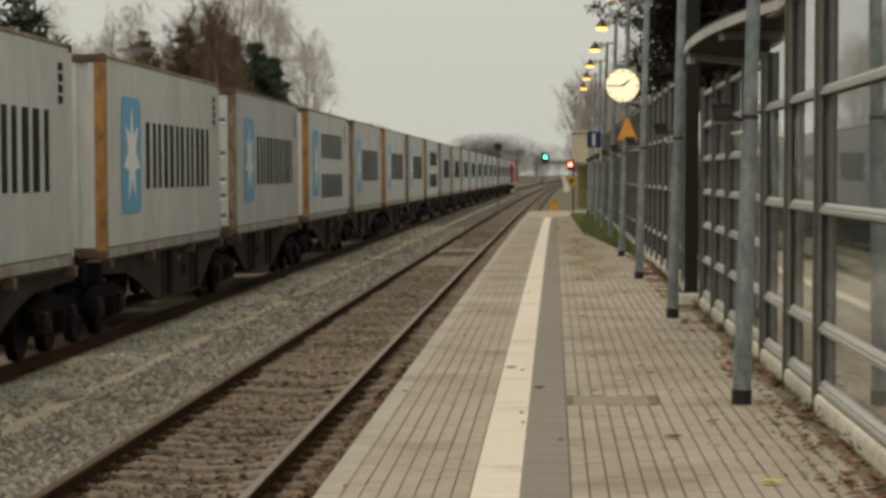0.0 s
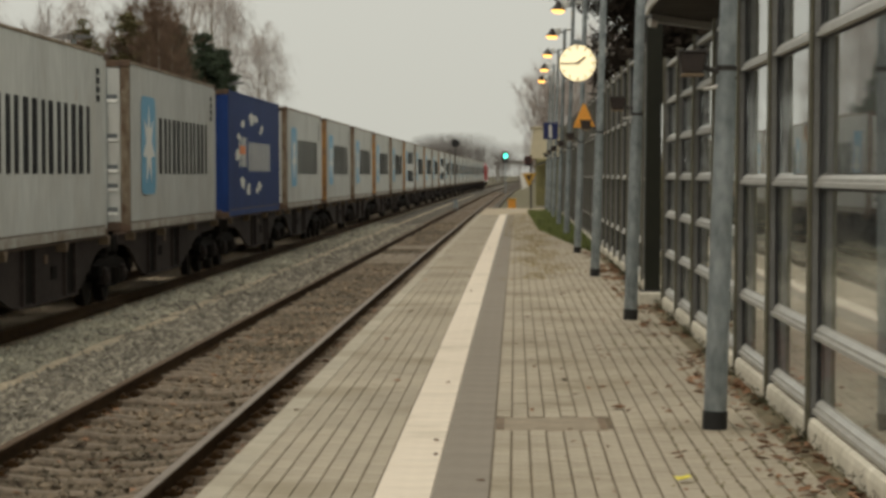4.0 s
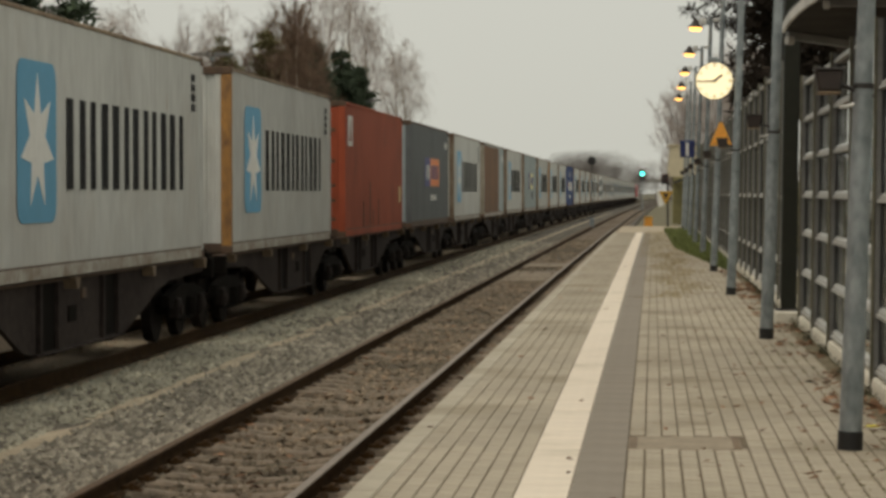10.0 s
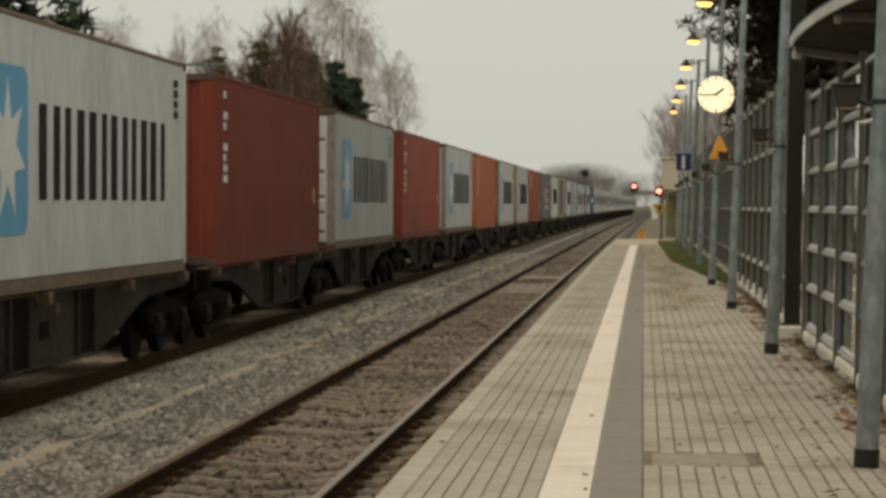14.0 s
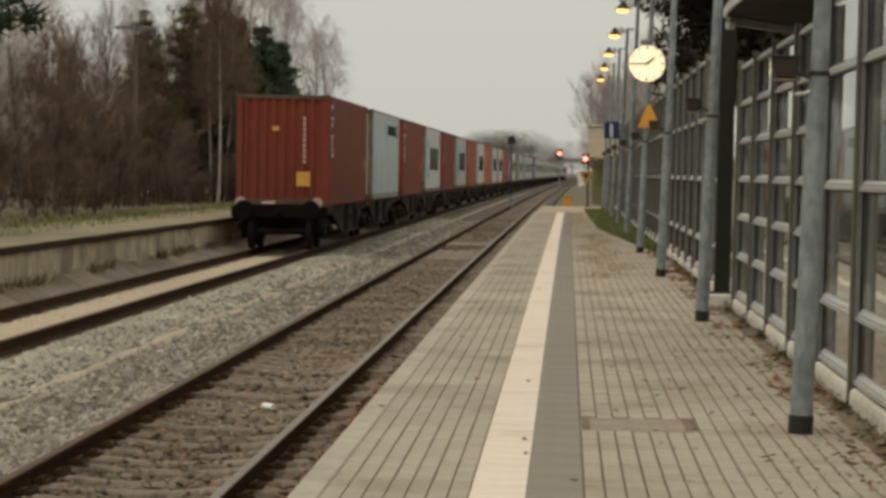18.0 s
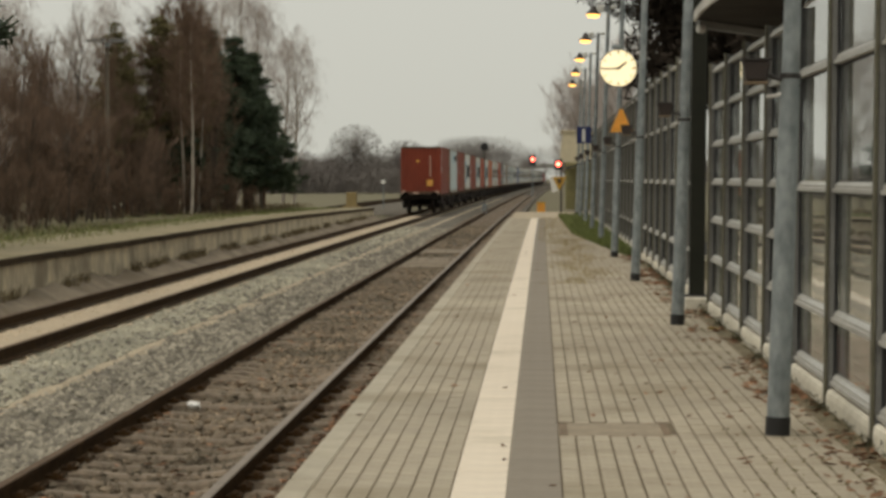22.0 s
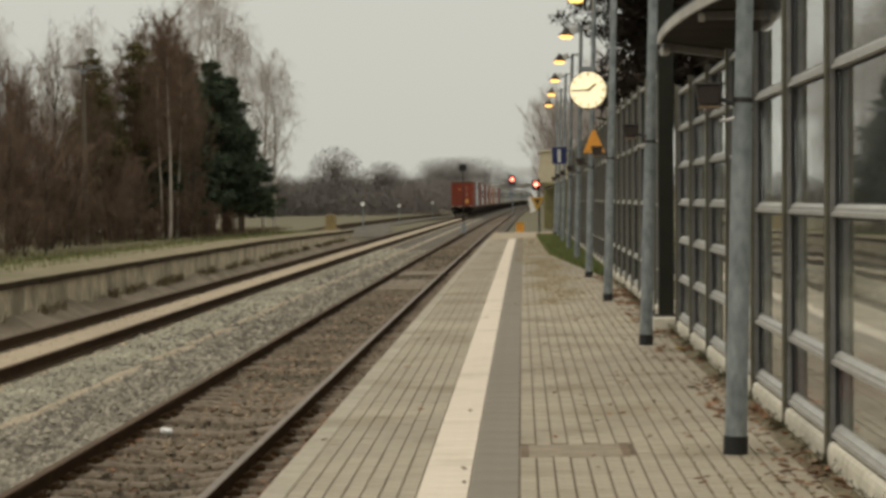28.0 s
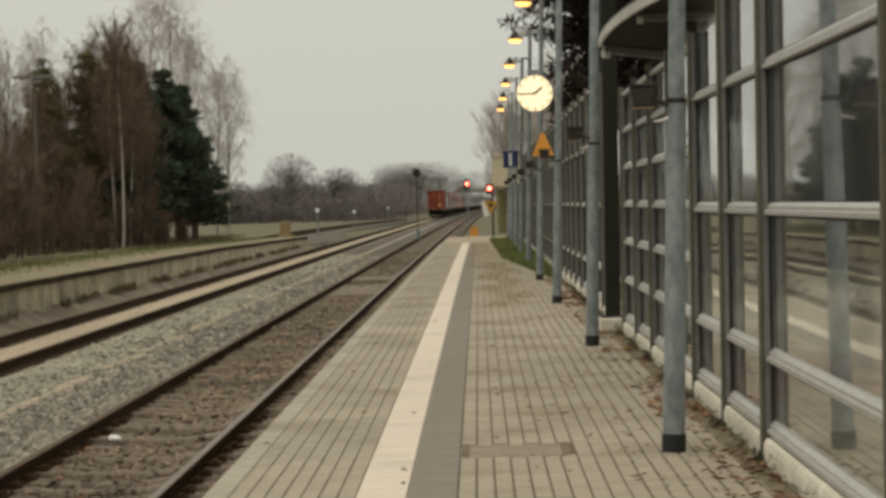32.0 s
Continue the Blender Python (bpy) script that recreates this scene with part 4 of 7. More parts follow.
def build_speaker():
    sp = empty("loudspeaker", "dark brown horn loudspeaker clamped to a lamp post", "loudspeaker", "platform loudspeakers")
    b = prism([(-0.085, 0.06), (0.085, 0.06), (0.06, -0.07), (-0.06, -0.07)], -0.07, 0.07)
    part("housing", bevel(b, 0.012), M_SPEAKER, sp)
    part("rim", box(-0.092, 0.092, -0.08, 0.08, 0.056, 0.07, 0.004), M_DARKSTEEL, sp)
    part("lower_lip", box(-0.066, 0.066, -0.074, 0.074, -0.085, -0.07, 0.003), M_TAN, sp)
    part("bracket", tube((0.07, 0, -0.03), (0.26, 0, -0.1), 0.014, sides=8), M_DARKSTEEL, sp)
    arc = bmesh.new()
    pts = [Vector((0.06 + 0.16 * math.sin(i * 0.26), 0, -0.06 - 0.1 * math.cos(i * 0.26))) for i in range(7)]
    rings = []
    for i, p in enumerate(pts):
        d = (pts[min(i + 1, 6)] - pts[max(i - 1, 0)]).normalized()
        u, w = Vector((0, 1, 0)), d.cross(Vector((0, 1, 0)))
        rings.append([arc.verts.new(p + u * (0.012 * math.cos(k * math.pi / 3)) + w * (0.012 * math.sin(k * math.pi / 3))) for k in range(6)])
    for r, q in zip(rings, rings[1:]):
        for k in range(6):
            arc.faces.new((r[k], r[(k + 1) % 6], q[(k + 1) % 6], q[k]))
    arc.faces.new(rings[0][::-1])
    arc.faces.new(rings[-1])
    part("curved_strut", arc, M_ALU, sp)
    return sp


def build_clock():
    ck = empty("station_clock", "round lit station clock with a cream dial and black marks", "clock", at=pose(1.18, 38.35, 3.19))
    part("case", tube((0, 0.12, 0), (0, -0.02, 0), 0.282, sides=40), M_DARKSTEEL, ck)
    part("dial", tube((0, -0.021, 0), (0, -0.034, 0), 0.272, sides=40), M_DIAL, ck, "softly lit cream dial")
    for i in range(12):
        a = i * math.pi / 6
        w = 0.007 if i % 3 else 0.011
        m = pose(0, 0, 0, 0, math.degrees(a), 0)
        part("hour_mark", box(-w, w, -0.04, -0.035, 0.21, 0.262), M_HAND, ck, at=m)
    part("hour_hand", box(-0.016, 0.016, -0.046, -0.041, -0.03, 0.15), M_HAND, ck, at=pose(0, 0, 0, 0, 52, 0))
    part("minute_hand", box(-0.011, 0.011, -0.052, -0.047, -0.04, 0.222), M_HAND, ck, at=pose(0, 0, 0, 0, -92, 0))
    part("bracket", tube((0.2, 0.05, -0.05), (0.42, 0.1, -0.05), 0.02, sides=8), M_GALV, ck)
    part("bracket", tube((0.2, 0.05, 0.1), (0.42, 0.1, 0.1), 0.02, sides=8), M_GALV, ck)
    part("housing_top", box(-0.10, 0.06, 0.0, 0.1, 0.29, 0.36, 0.01), M_GALV, ck)


def build_signs():
    tri = empty("warning_sign", "orange triangular warning sign on a lamp post", "sign", at=pose(1.58, POLES[3] - 0.12, 2.43))
    part("plate", prism([(-0.215, 0.0), (0.215, 0.0), (0.03, 0.45), (-0.03, 0.45)], -0.008, 0.008), M_ORANGE, tri)
    part("border", prism([(-0.17, 0.035), (0.17, 0.035), (0.165, 0.05), (-0.165, 0.05)], -0.012, -0.009), M_YELLOW, tri)
    part("clamp", box(-0.05, 0.05, 0.01, 0.07, 0.2, 0.25, 0.005), M_GALV, tri)
    num = empty("platform_sign", "blue platform sign with a white 1", "sign", at=pose(1.26, POLES[5] - 0.14, 2.52))
    part("panel", box(-0.21, 0.21, -0.05, 0.05, 0.0, 0.48, 0.012), M_BLUE, num)
    curve = bpy.data.curves.new("digit", "FONT")
    curve.body, curve.size, curve.extrude, curve.align_x, curve.offset = "1", 0.50, 0.003, "CENTER", 0.012
    tmp = bpy.data.objects.new("digit", curve)
    scene.collection.objects.link(tmp)
    bpy.context.view_layer.update()
    me = bpy.data.meshes.new_from_object(tmp.evaluated_get(bpy.context.evaluated_depsgraph_get()))
    bpy.data.objects.remove(tmp)
    me.materials.clear()
    me.materials.append(M_SIGNWHITE)
    d = link("digit", me, num, "white figure 1", at=pose(-0.01, -0.056, 0.06, 90, 0, 0))
    d.scale = (1.15, 1.0, 1.0)
    part("bracket", box(0.18, 0.30, -0.02, 0.02, 0.1, 0.16, 0.004), M_GALV, num)
    part("bracket", box(0.18, 0.30, -0.02, 0.02, 0.34, 0.40, 0.004), M_GALV, num)
# ---- signals, crossing and far things ----
def build_signals():
    # a dwarf-headed main signal between the tracks, seen from behind
    s = empty("railway_signal", "black round signal head on a thin grey mast", "signal", at=pose(-3.78 + bx(160), 160, RAIL - 0.2))
    part("mast", tube((0, 0, 0), (0, 0, 4.0), 0.03, sides=10), M_DARKSTEEL, s)
    part("head", tube((0, -0.08, 4.28), (0, 0.1, 4.28), 0.26, sides=20), M_BLACK, s)
    part("base_box", box(-0.14, 0.14, -0.12, 0.12, 0.0, 0.7, 0.02), M_GALV, s, "pale control box")
    # the signal that changes from green to red
    y = 300
    far = empty("light_signal", "tall railway light signal showing one bright lamp", "signal", at=pose(-1.9 + bx(y), y, RAIL - 0.2))
    part("mast", tube((0, 0, 0), (0, 0, 4.2), 0.07, sides=10), M_GALV, far)
    part("backplate", box(-0.3, 0.3, -0.02, 0.06, 3.7, 5.0, 0.05), M_BLACK, far)
    part("hood", tube((0, -0.3, 4.5), (0, -0.02, 4.5), 0.24, sides=16, caps=False), M_BLACK, far)
    lens = new("signal_lens")
    lens.parent = far
    lens.matrix_basis = pose(0, -0.22, 4.5)
    part("green_glass", tube((0, -0.06, 0), (0, -0.02, 0), 0.19, 0.19, sides=16), M_GREEN, lens, "glowing green lens")
    part("red_glass", tube((0, 0.02, 0), (0, 0.06, 0), 0.19, 0.19, sides=16), M_RED, lens, "glowing red lens")
    # crossing light with a triangular sign
    y = 116
    cr = empty("crossing_signal", "post with a red light and a yellow triangular sign", "signal", at=pose(0.72 + bx(y), y, -0.03))
    part("post", tube((0.1, 0, 0), (0.1, 0, 2.45), 0.05, sides=10), M_DARKSTEEL, cr)
    part("triangle", prism([(-0.3, 1.62), (0.33, 1.62), (0.03, 1.05), (0.0, 1.05)], -0.09, -0.07), M_YELLOW, cr, "dark yellow triangle pointing down")
    part("inner_triangle", prism([(-0.12, 1.52), (0.15, 1.52), (0.02, 1.25)], -0.1, -0.091), M_SPEAKER, cr)
    part("white_board", prism([(-0.42, 1.6), (-0.26, 1.66), (-0.05, 1.0), (-0.3, 0.9)], -0.06, -0.04), M_SIGNWHITE, cr)
    part("lamp_case", box(-0.2, 0.14, -0.06, 0.1, 1.95, 2.4, 0.03), M_BLACK, cr)
    lamp = new("crossing_lens")
    lamp.parent = cr
    lamp.matrix_basis = pose(-0.03, -0.1, 2.2)
    part("red_glass", tube((0, 0.01, 0), (0, 0.04, 0), 0.10, sides=14), M_RED, lamp, "glowing red lens")
    part("dark_back", tube((0, -0.04, 0), (0, -0.01, 0), 0.11, sides=14), M_BLACK, lamp)
    # small orange box and far boards
    ob = empty("equipment_box", "small orange trackside equipment box", "box", at=pose(-0.15 + bx(140), 140, -0.6))
    part("body", box(-0.22, 0.22, -0.2, 0.2, 0, 0.75, 0.03), M_ORANGE, ob)
    part("lid", box(-0.25, 0.25, -0.23, 0.23, 0.75, 0.82, 0.02), M_YELLOW, ob)
    yb = empty("yellow_box", "yellow buffer box beside the old platform's end", "box", at=pose(-11.1, 150, -0.1))
    part("body", box(-0.3, 0.3, -0.3, 0.3, 0, 0.85, 0.05), M_DULLYELLOW, yb)
    part("foot", box(-0.5, 0.5, -0.4, 0.4, -0.25, 0.05, 0.03), M_DULLYELLOW, yb)
    for x, y, z in ((-11.9, 190, 1.35), (-10.8, 300, 1.2), (-12.7, 260, 1.0)):
        b = empty("marker_board", "white round marker board on a post", "sign", "far marker boards", at=pose(x + bx(y) * 0.5, y, -0.8))
        part("post", tube((0, 0, 0), (0, 0, z + 0.6), 0.05, sides=8), M_GALV, b)
        part("board", tube((0, -0.08, z + 0.75), (0, -0.05, z + 0.75), 0.17, sides=18), M_SIGNWHITE, b)
    # far road bridge across the line
    y = 800
    br = empty("road_bridge", "distant concrete road bridge over the railway", "bridge", at=pose(bx(y), y, 0))
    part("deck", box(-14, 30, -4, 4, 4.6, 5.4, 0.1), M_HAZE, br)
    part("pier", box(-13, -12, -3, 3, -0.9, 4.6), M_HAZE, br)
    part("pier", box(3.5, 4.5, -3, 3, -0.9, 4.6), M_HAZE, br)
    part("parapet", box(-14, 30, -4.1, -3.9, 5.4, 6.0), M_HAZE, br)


def build_siding():
    """A rusty siding that runs out into gravel beyond the old platform."""
    line = [(-14.0, 158), (-14.9, 185), (-15.0, 226), (-13.6, 290), (-10.5, 360)]
    v = [(x + d, y, -0.74 + (0.02 if d > 0 else 0)) for x, y in line for d in (-2.2, 5.6 if y < 200 else 3.5)]
    f = [(2 * i, 2 * i + 1, 2 * i + 3, 2 * i + 2) for i in range(len(line) - 1)]
    tagged(link("siding_bed", mesh_of("siding_bed", v, f, M_BALLAST)), "grey gravel bed of the siding", "ballast", kind="structure")
    tr = empty("siding_track", "rusty disused siding beyond the old platform", "railway track", kind="structure")
    for side in (-0.75, 0.75):
        v, f = [], []
        for x, y in line:
            v += [(x + side - 0.06, y, -0.76), (x + side + 0.06, y, -0.76), (x + side + 0.06, y, -0.52), (x + side - 0.06, y, -0.52)]
        for i in range(len(line) - 1):
            f += [(4 * i + j, 4 * i + (j + 1) % 4, 4 * i + 4 + (j + 1) % 4, 4 * i + 4 + j) for j in range(4)]
        link("rail", mesh_of("rail", v, f, M_RAIL), tr)


def build_house():
    h = empty("signal_house", "cream rendered flat-roofed hut with olive boarding below", "building", at=pose(0.78 + bx(128), 128, -0.03))
    part("upper_wall", prism([(0.05, 2.35), (5.0, 2.35), (5.0, 3.9), (0.22, 3.9)], 0, 6), M_CREAM, h)
    part("lower_wall", box(0.35, 5.0, -0.1, 6, 0, 2.34, 0.02), M_OLIVE, h, "olive boarded lower wall")
    part("roof", box(0.1, 5.1, -0.1, 6.1, 3.9, 3.96, 0.02), M_CREAM, h)
    win = part("window", box(2.0, 2.9, -0.03, 0.02, 2.7, 3.5, 0.01), M_SIGNWHITE, h)
    part("pane", box(2.07, 2.83, -0.05, -0.03, 2.77, 3.43), M_PANE, win)
    part("lean_to_roof", prism([(0.35, 2.0), (2.0, 2.5), (2.0, 2.6), (0.35, 2.1)], -6, -0.2), M_ROOF, h)
    g = empty("house", "cream house with a grey roof half hidden by trees", "house", at=pose(-31.5, 150, 0.2))
    part("wall", box(-5, 5, -4, 4, 0, 3.4, 0.02), M_CREAM, g)
    part("roof", prism([(-5.6, 3.2), (0, 6.2), (5.6, 3.2), (5.6, 3.4), (0, 6.45), (-5.6, 3.4)], -4.6, 4.6), M_ROOF, g)
    for x in (-3.2, 0, 3.2):
        w = part("window", box(x - 0.5, x + 0.5, -4.04, -3.98, 1.2, 2.5, 0.01), M_SIGNWHITE, g)
        part("pane", box(x - 0.42, x + 0.42, -4.07, -4.04, 1.28, 2.42), M_PANE, w)


def build_forecourt():
    """What shows through the opening and the glass on the street side."""
    for name, y0, y1, z, m, label, cat in (("forecourt_paving", 11.7, 19.2, 0.0, M_FORECOURT, "sandy grey paving of the forecourt", "pavement"), ("red_path", 19.2, 24, 0.004, M_REDPATH, "dull red paved path behind the wall", "path"), ("red_paving", 9.0, 11.7, 0.004, M_REDPATH, "dull red paving by the shelter column", "pavement"), ("rear_paving", -20, 9.0, 0.0, M_FORECOURT, "sandy grey paving beside the platform", "pavement"),
                                     ("forecourt_walk", 24, 36, 0.06, M_EDGE, "pale concrete footway beside the road", "pavement"), ("road", 48, 62, -0.02, M_ASPHALT, "grey asphalt street behind the station", "road")):
        v, f = blocks([(2.2, 30.0, y0, y1, -0.3, z)])
        tagged(link(name, mesh_of(name, v, f, m)), label, cat, kind="structure")
    v, f = blocks([(2.2, 30.0, 36.0, 36.15, -0.3, 0.08), (2.2, 30.0, 47.85, 48.0, -0.3, 0.08)])
    tagged(link("kerb", mesh_of("kerb", v, f, M_CONCRETE)), "pale concrete kerb", "kerb", kind="structure")
    w = empty("low_wall", "pale concrete low wall at the edge of the forecourt", "wall", kind="structure", at=pose(0, 30, 0.06))
    for i in range(6):
        part("wall_block", box(5.0 + 2.0 * i, 6.985 + 2.0 * i, 0, 0.3, 0, 0.56, 0.015), M_CONCRETE, w)
        part("capping", box(5.0 + 2.0 * i, 6.985 + 2.0 * i, -0.03, 0.33, 0.565, 0.62, 0.01), M_EDGE, w)
    t = empty("bicycle_shelter", "bicycle shelter with a white lattice truss", "shelter", at=pose(4.9, 25.6, 0))
    for x in (0.0, 3.0):
        part("post", box(x - 0.065, x + 0.065, -0.065, 0.065, 0.06, 4.3, 0.008), M_GALV, t)
    for z in (2.6, 3.5):
        part("chord", box(0.07, 2.93, -0.03, 0.03, z, z + 0.06, 0.008), M_GALV, t)
    for i in range(6):
        a, b = (2.65, 3.5) if i % 2 else (3.5, 2.65)
        part("diagonal", tube((0.5 * i, 0, a), (0.5 * i + 0.5, 0, b), 0.025, sides=8), M_GALV, t)
    part("roof", box(-0.2, 3.2, -0.3, 2.2, 4.3, 4.37, 0.01), M_DARKSTEEL, t)


# ---- plants ----
def shoot(v, f, pts, r0, r1, sides):
    """A tapered, bent stick along pts; the tip runs to a point where r1 is 0."""
    n, base = len(pts), len(v)
    for k, p in enumerate(pts):
        d = (pts[min(k + 1, n - 1)] - pts[max(k - 1, 0)])
        u = d.orthogonal().normalized()
        w = d.normalized().cross(u)
        r = r0 + (r1 - r0) * k / (n - 1)
        if k == n - 1 and r1 <= 0:
            v.append(tuple(p))
        else:
            for s in range(sides):
                a = 2 * math.pi * s / sides
                v.append(tuple(p + u * (r * math.cos(a)) + w * (r * math.sin(a))))
    for k in range(n - 1):
        i = base + k * sides
        for s in range(sides):
            if k == n - 2 and r1 <= 0:
                f.append((i + s, i + (s + 1) % sides, i + sides))
            else:
                f.append((i + s, i + (s + 1) % sides, i + sides + (s + 1) % sides, i + sides + s))


def bent(rng, p, d, length, segs, pull, wander):
    """Points of a branch that starts along d and is pulled up (or down) as it goes."""
    out, d = [p.copy()], d.normalized()
    for _ in range(segs):
        d = (d + Vector((rng.normal(0, wander), rng.normal(0, wander), pull + rng.normal(0, wander)))).normalized()
        out.append(out[-1] + d * (length / segs))
    return out


def along(pts, u):
    k = min(int(u * (len(pts) - 1)), len(pts) - 2)
    s = u * (len(pts) - 1) - k
    return pts[k].lerp(pts[k + 1], s), (pts[k + 1] - pts[k]).normalized()


def sideways(rng, d, angle):
    """A direction that leaves d by about the angle given, to any side."""
    u = d.orthogonal().normalized()
    w = d.cross(u)
    a = rng.random() * 6.283
    return d * math.cos(angle) + (u * math.cos(a) + w * math.sin(a)) * math.sin(angle)


def leafless(rng, height, radius, spread, limbs, boughs, twigs, start, rise, hang, twig_len, twig_r, shape=0.6, wander=0.045, dark_limbs=False):
    """Trunk, limbs, boughs and twigs of a bare tree: corners and faces of the wood, and of the twigs."""
    tv, tf, wv, wf = [], [], [], []
    trunk = bent(rng, Vector((0, 0, -0.15)), Vector((rng.normal(0, 0.04), rng.normal(0, 0.04), 1)), height * 0.97, 9, 0.05, wander)
    shoot(tv, tf, trunk, radius, 0.012, 7)
    for k in range(limbs):
        u = (k + rng.random()) / limbs
        t = start + (0.97 - start) * u
        o, d = along(trunk, t)
        out = spread * (0.35 + 0.65 * math.sin(math.pi * (0.2 + shape * u))) * rng.uniform(0.65, 1.1)
        a = k * 2.4 + rng.normal(0, 0.5)
        way = Vector((math.cos(a), math.sin(a), rng.uniform(*rise) + 0.9 * u))
        limb = bent(rng, o, way, out * 1.15, 4, 0.16, 0.09)
        rr = max(0.014, radius * 0.36 * (1.1 - t))
        shoot(*((wv, wf) if dark_limbs else (tv, tf)), limb, rr, 0.006, 4)
        for _ in range(boughs):
            q, e = along(limb, rng.uniform(0.18, 0.98))
            bough = bent(rng, q, sideways(rng, e, rng.uniform(0.45, 0.95)) + Vector((0, 0, 0.25)), out * rng.uniform(0.22, 0.5), 3, 0.10 - 0.35 * hang, 0.12)
            shoot(wv, wf, bough, max(0.0075, rr * 0.3), twig_r * 0.7, 3)
            for _ in range(twigs):
                q2, e2 = along(bough, rng.uniform(0.1, 1.0))
                way2 = sideways(rng, e2, rng.uniform(0.3, 0.9))
                if hang:
                    way2 = way2 * (1 - hang) + Vector((rng.normal(0, 0.22), rng.normal(0, 0.22), -0.55)) * hang
                tw = bent(rng, q2, way2, twig_len * rng.uniform(0.45, 1.3), 2, 0.12 - 0.5 * hang, 0.14)
                shoot(wv, wf, tw, twig_r * rng.uniform(0.7, 1.2), 0, 3)
    return tv, tf, wv, wf


def needles(rng, centres, size, count):
    """Clumps of needle sprays: thin leaf-shaped blades round each centre."""
    v, f = [], []
    for c in centres:
        for _ in range(count):
            d = Vector((rng.normal(), rng.normal(), rng.normal(0.15, 0.7))).normalized()
            o = Vector(c) + d * size * rng.uniform(0.0, 0.35)
            e = o + (d + Vector((rng.normal(0, 0.4), rng.normal(0, 0.4), rng.normal(0, 0.3)))).normalized() * size * rng.uniform(0.5, 1.0)
            s = d.orthogonal().normalized() * size * 0.10
            m = o.lerp(e, 0.5)
            i = len(v)
            v.extend((tuple(o), tuple(m + s), tuple(e), tuple(m - s), tuple(m + d.cross(s) * 0.9)))
            f.extend(((i, i + 1, i + 2), (i, i + 2, i + 3), (i, i + 4, i + 2)))
    return v, f


def pine_parts(rng, height, radius, spread, limbs, start, cone, tufts, size):
    """A conifer: level boughs in loose storeys, each with tufts of needles towards its end."""
    tv, tf, nv, nf = [], [], [], []
    trunk = bent(rng, Vector((0, 0, -0.15)), Vector((rng.normal(0, 0.03), rng.normal(0, 0.03), 1)), height * 0.98, 8, 0.06, 0.03)
    shoot(tv, tf, trunk, radius, 0.015, 8)
    for k in range(limbs):
        u = (k + rng.random() * 0.8) / limbs
        t = start + (0.98 - start) * u
        o, d = along(trunk, t)
        prof = (1 - u) ** 0.75 if cone else math.sin(math.pi * (0.28 + 0.66 * u)) ** 0.8
        out = max(0.35, spread * prof * rng.uniform(0.5, 1.12))
        a = k * 2.4 + rng.normal(0, 0.6)
        limb = bent(rng, o, Vector((math.cos(a), math.sin(a), rng.uniform(-0.12, 0.3) + 0.5 * u * u)), out, 4, 0.05, 0.10)
        shoot(tv, tf, limb, max(0.012, radius * 0.26 * (1.1 - t)), 0.007, 4)
        for _ in range(max(3, int(tufts * out / spread) + 1)):
            q, e = along(limb, 1 - 0.72 * rng.random() ** 1.3)
            q = q + Vector((rng.normal(0, 0.16), rng.normal(0, 0.16), rng.normal(0.03, 0.07))) * (0.5 + out * 0.5)
            for _ in range(30):
                w = (e * 0.35 + Vector((rng.normal(), rng.normal(), rng.normal(0.3, 0.6)))).normalized()
                b = q + Vector((rng.normal(0, 0.10), rng.normal(0, 0.10), rng.normal(0, 0.05)))
                s = w.orthogonal().normalized() * (size * rng.uniform(0.09, 0.15))
                i = len(nv)
                nv.extend((tuple(b - s), tuple(b + s), tuple(b + w * size * rng.uniform(0.55, 1.15)), tuple(b + w.cross(s))))
                nf.extend(((i, i + 1, i + 2), (i + 1, i + 3, i + 2)))
    return tv, tf, nv, nf


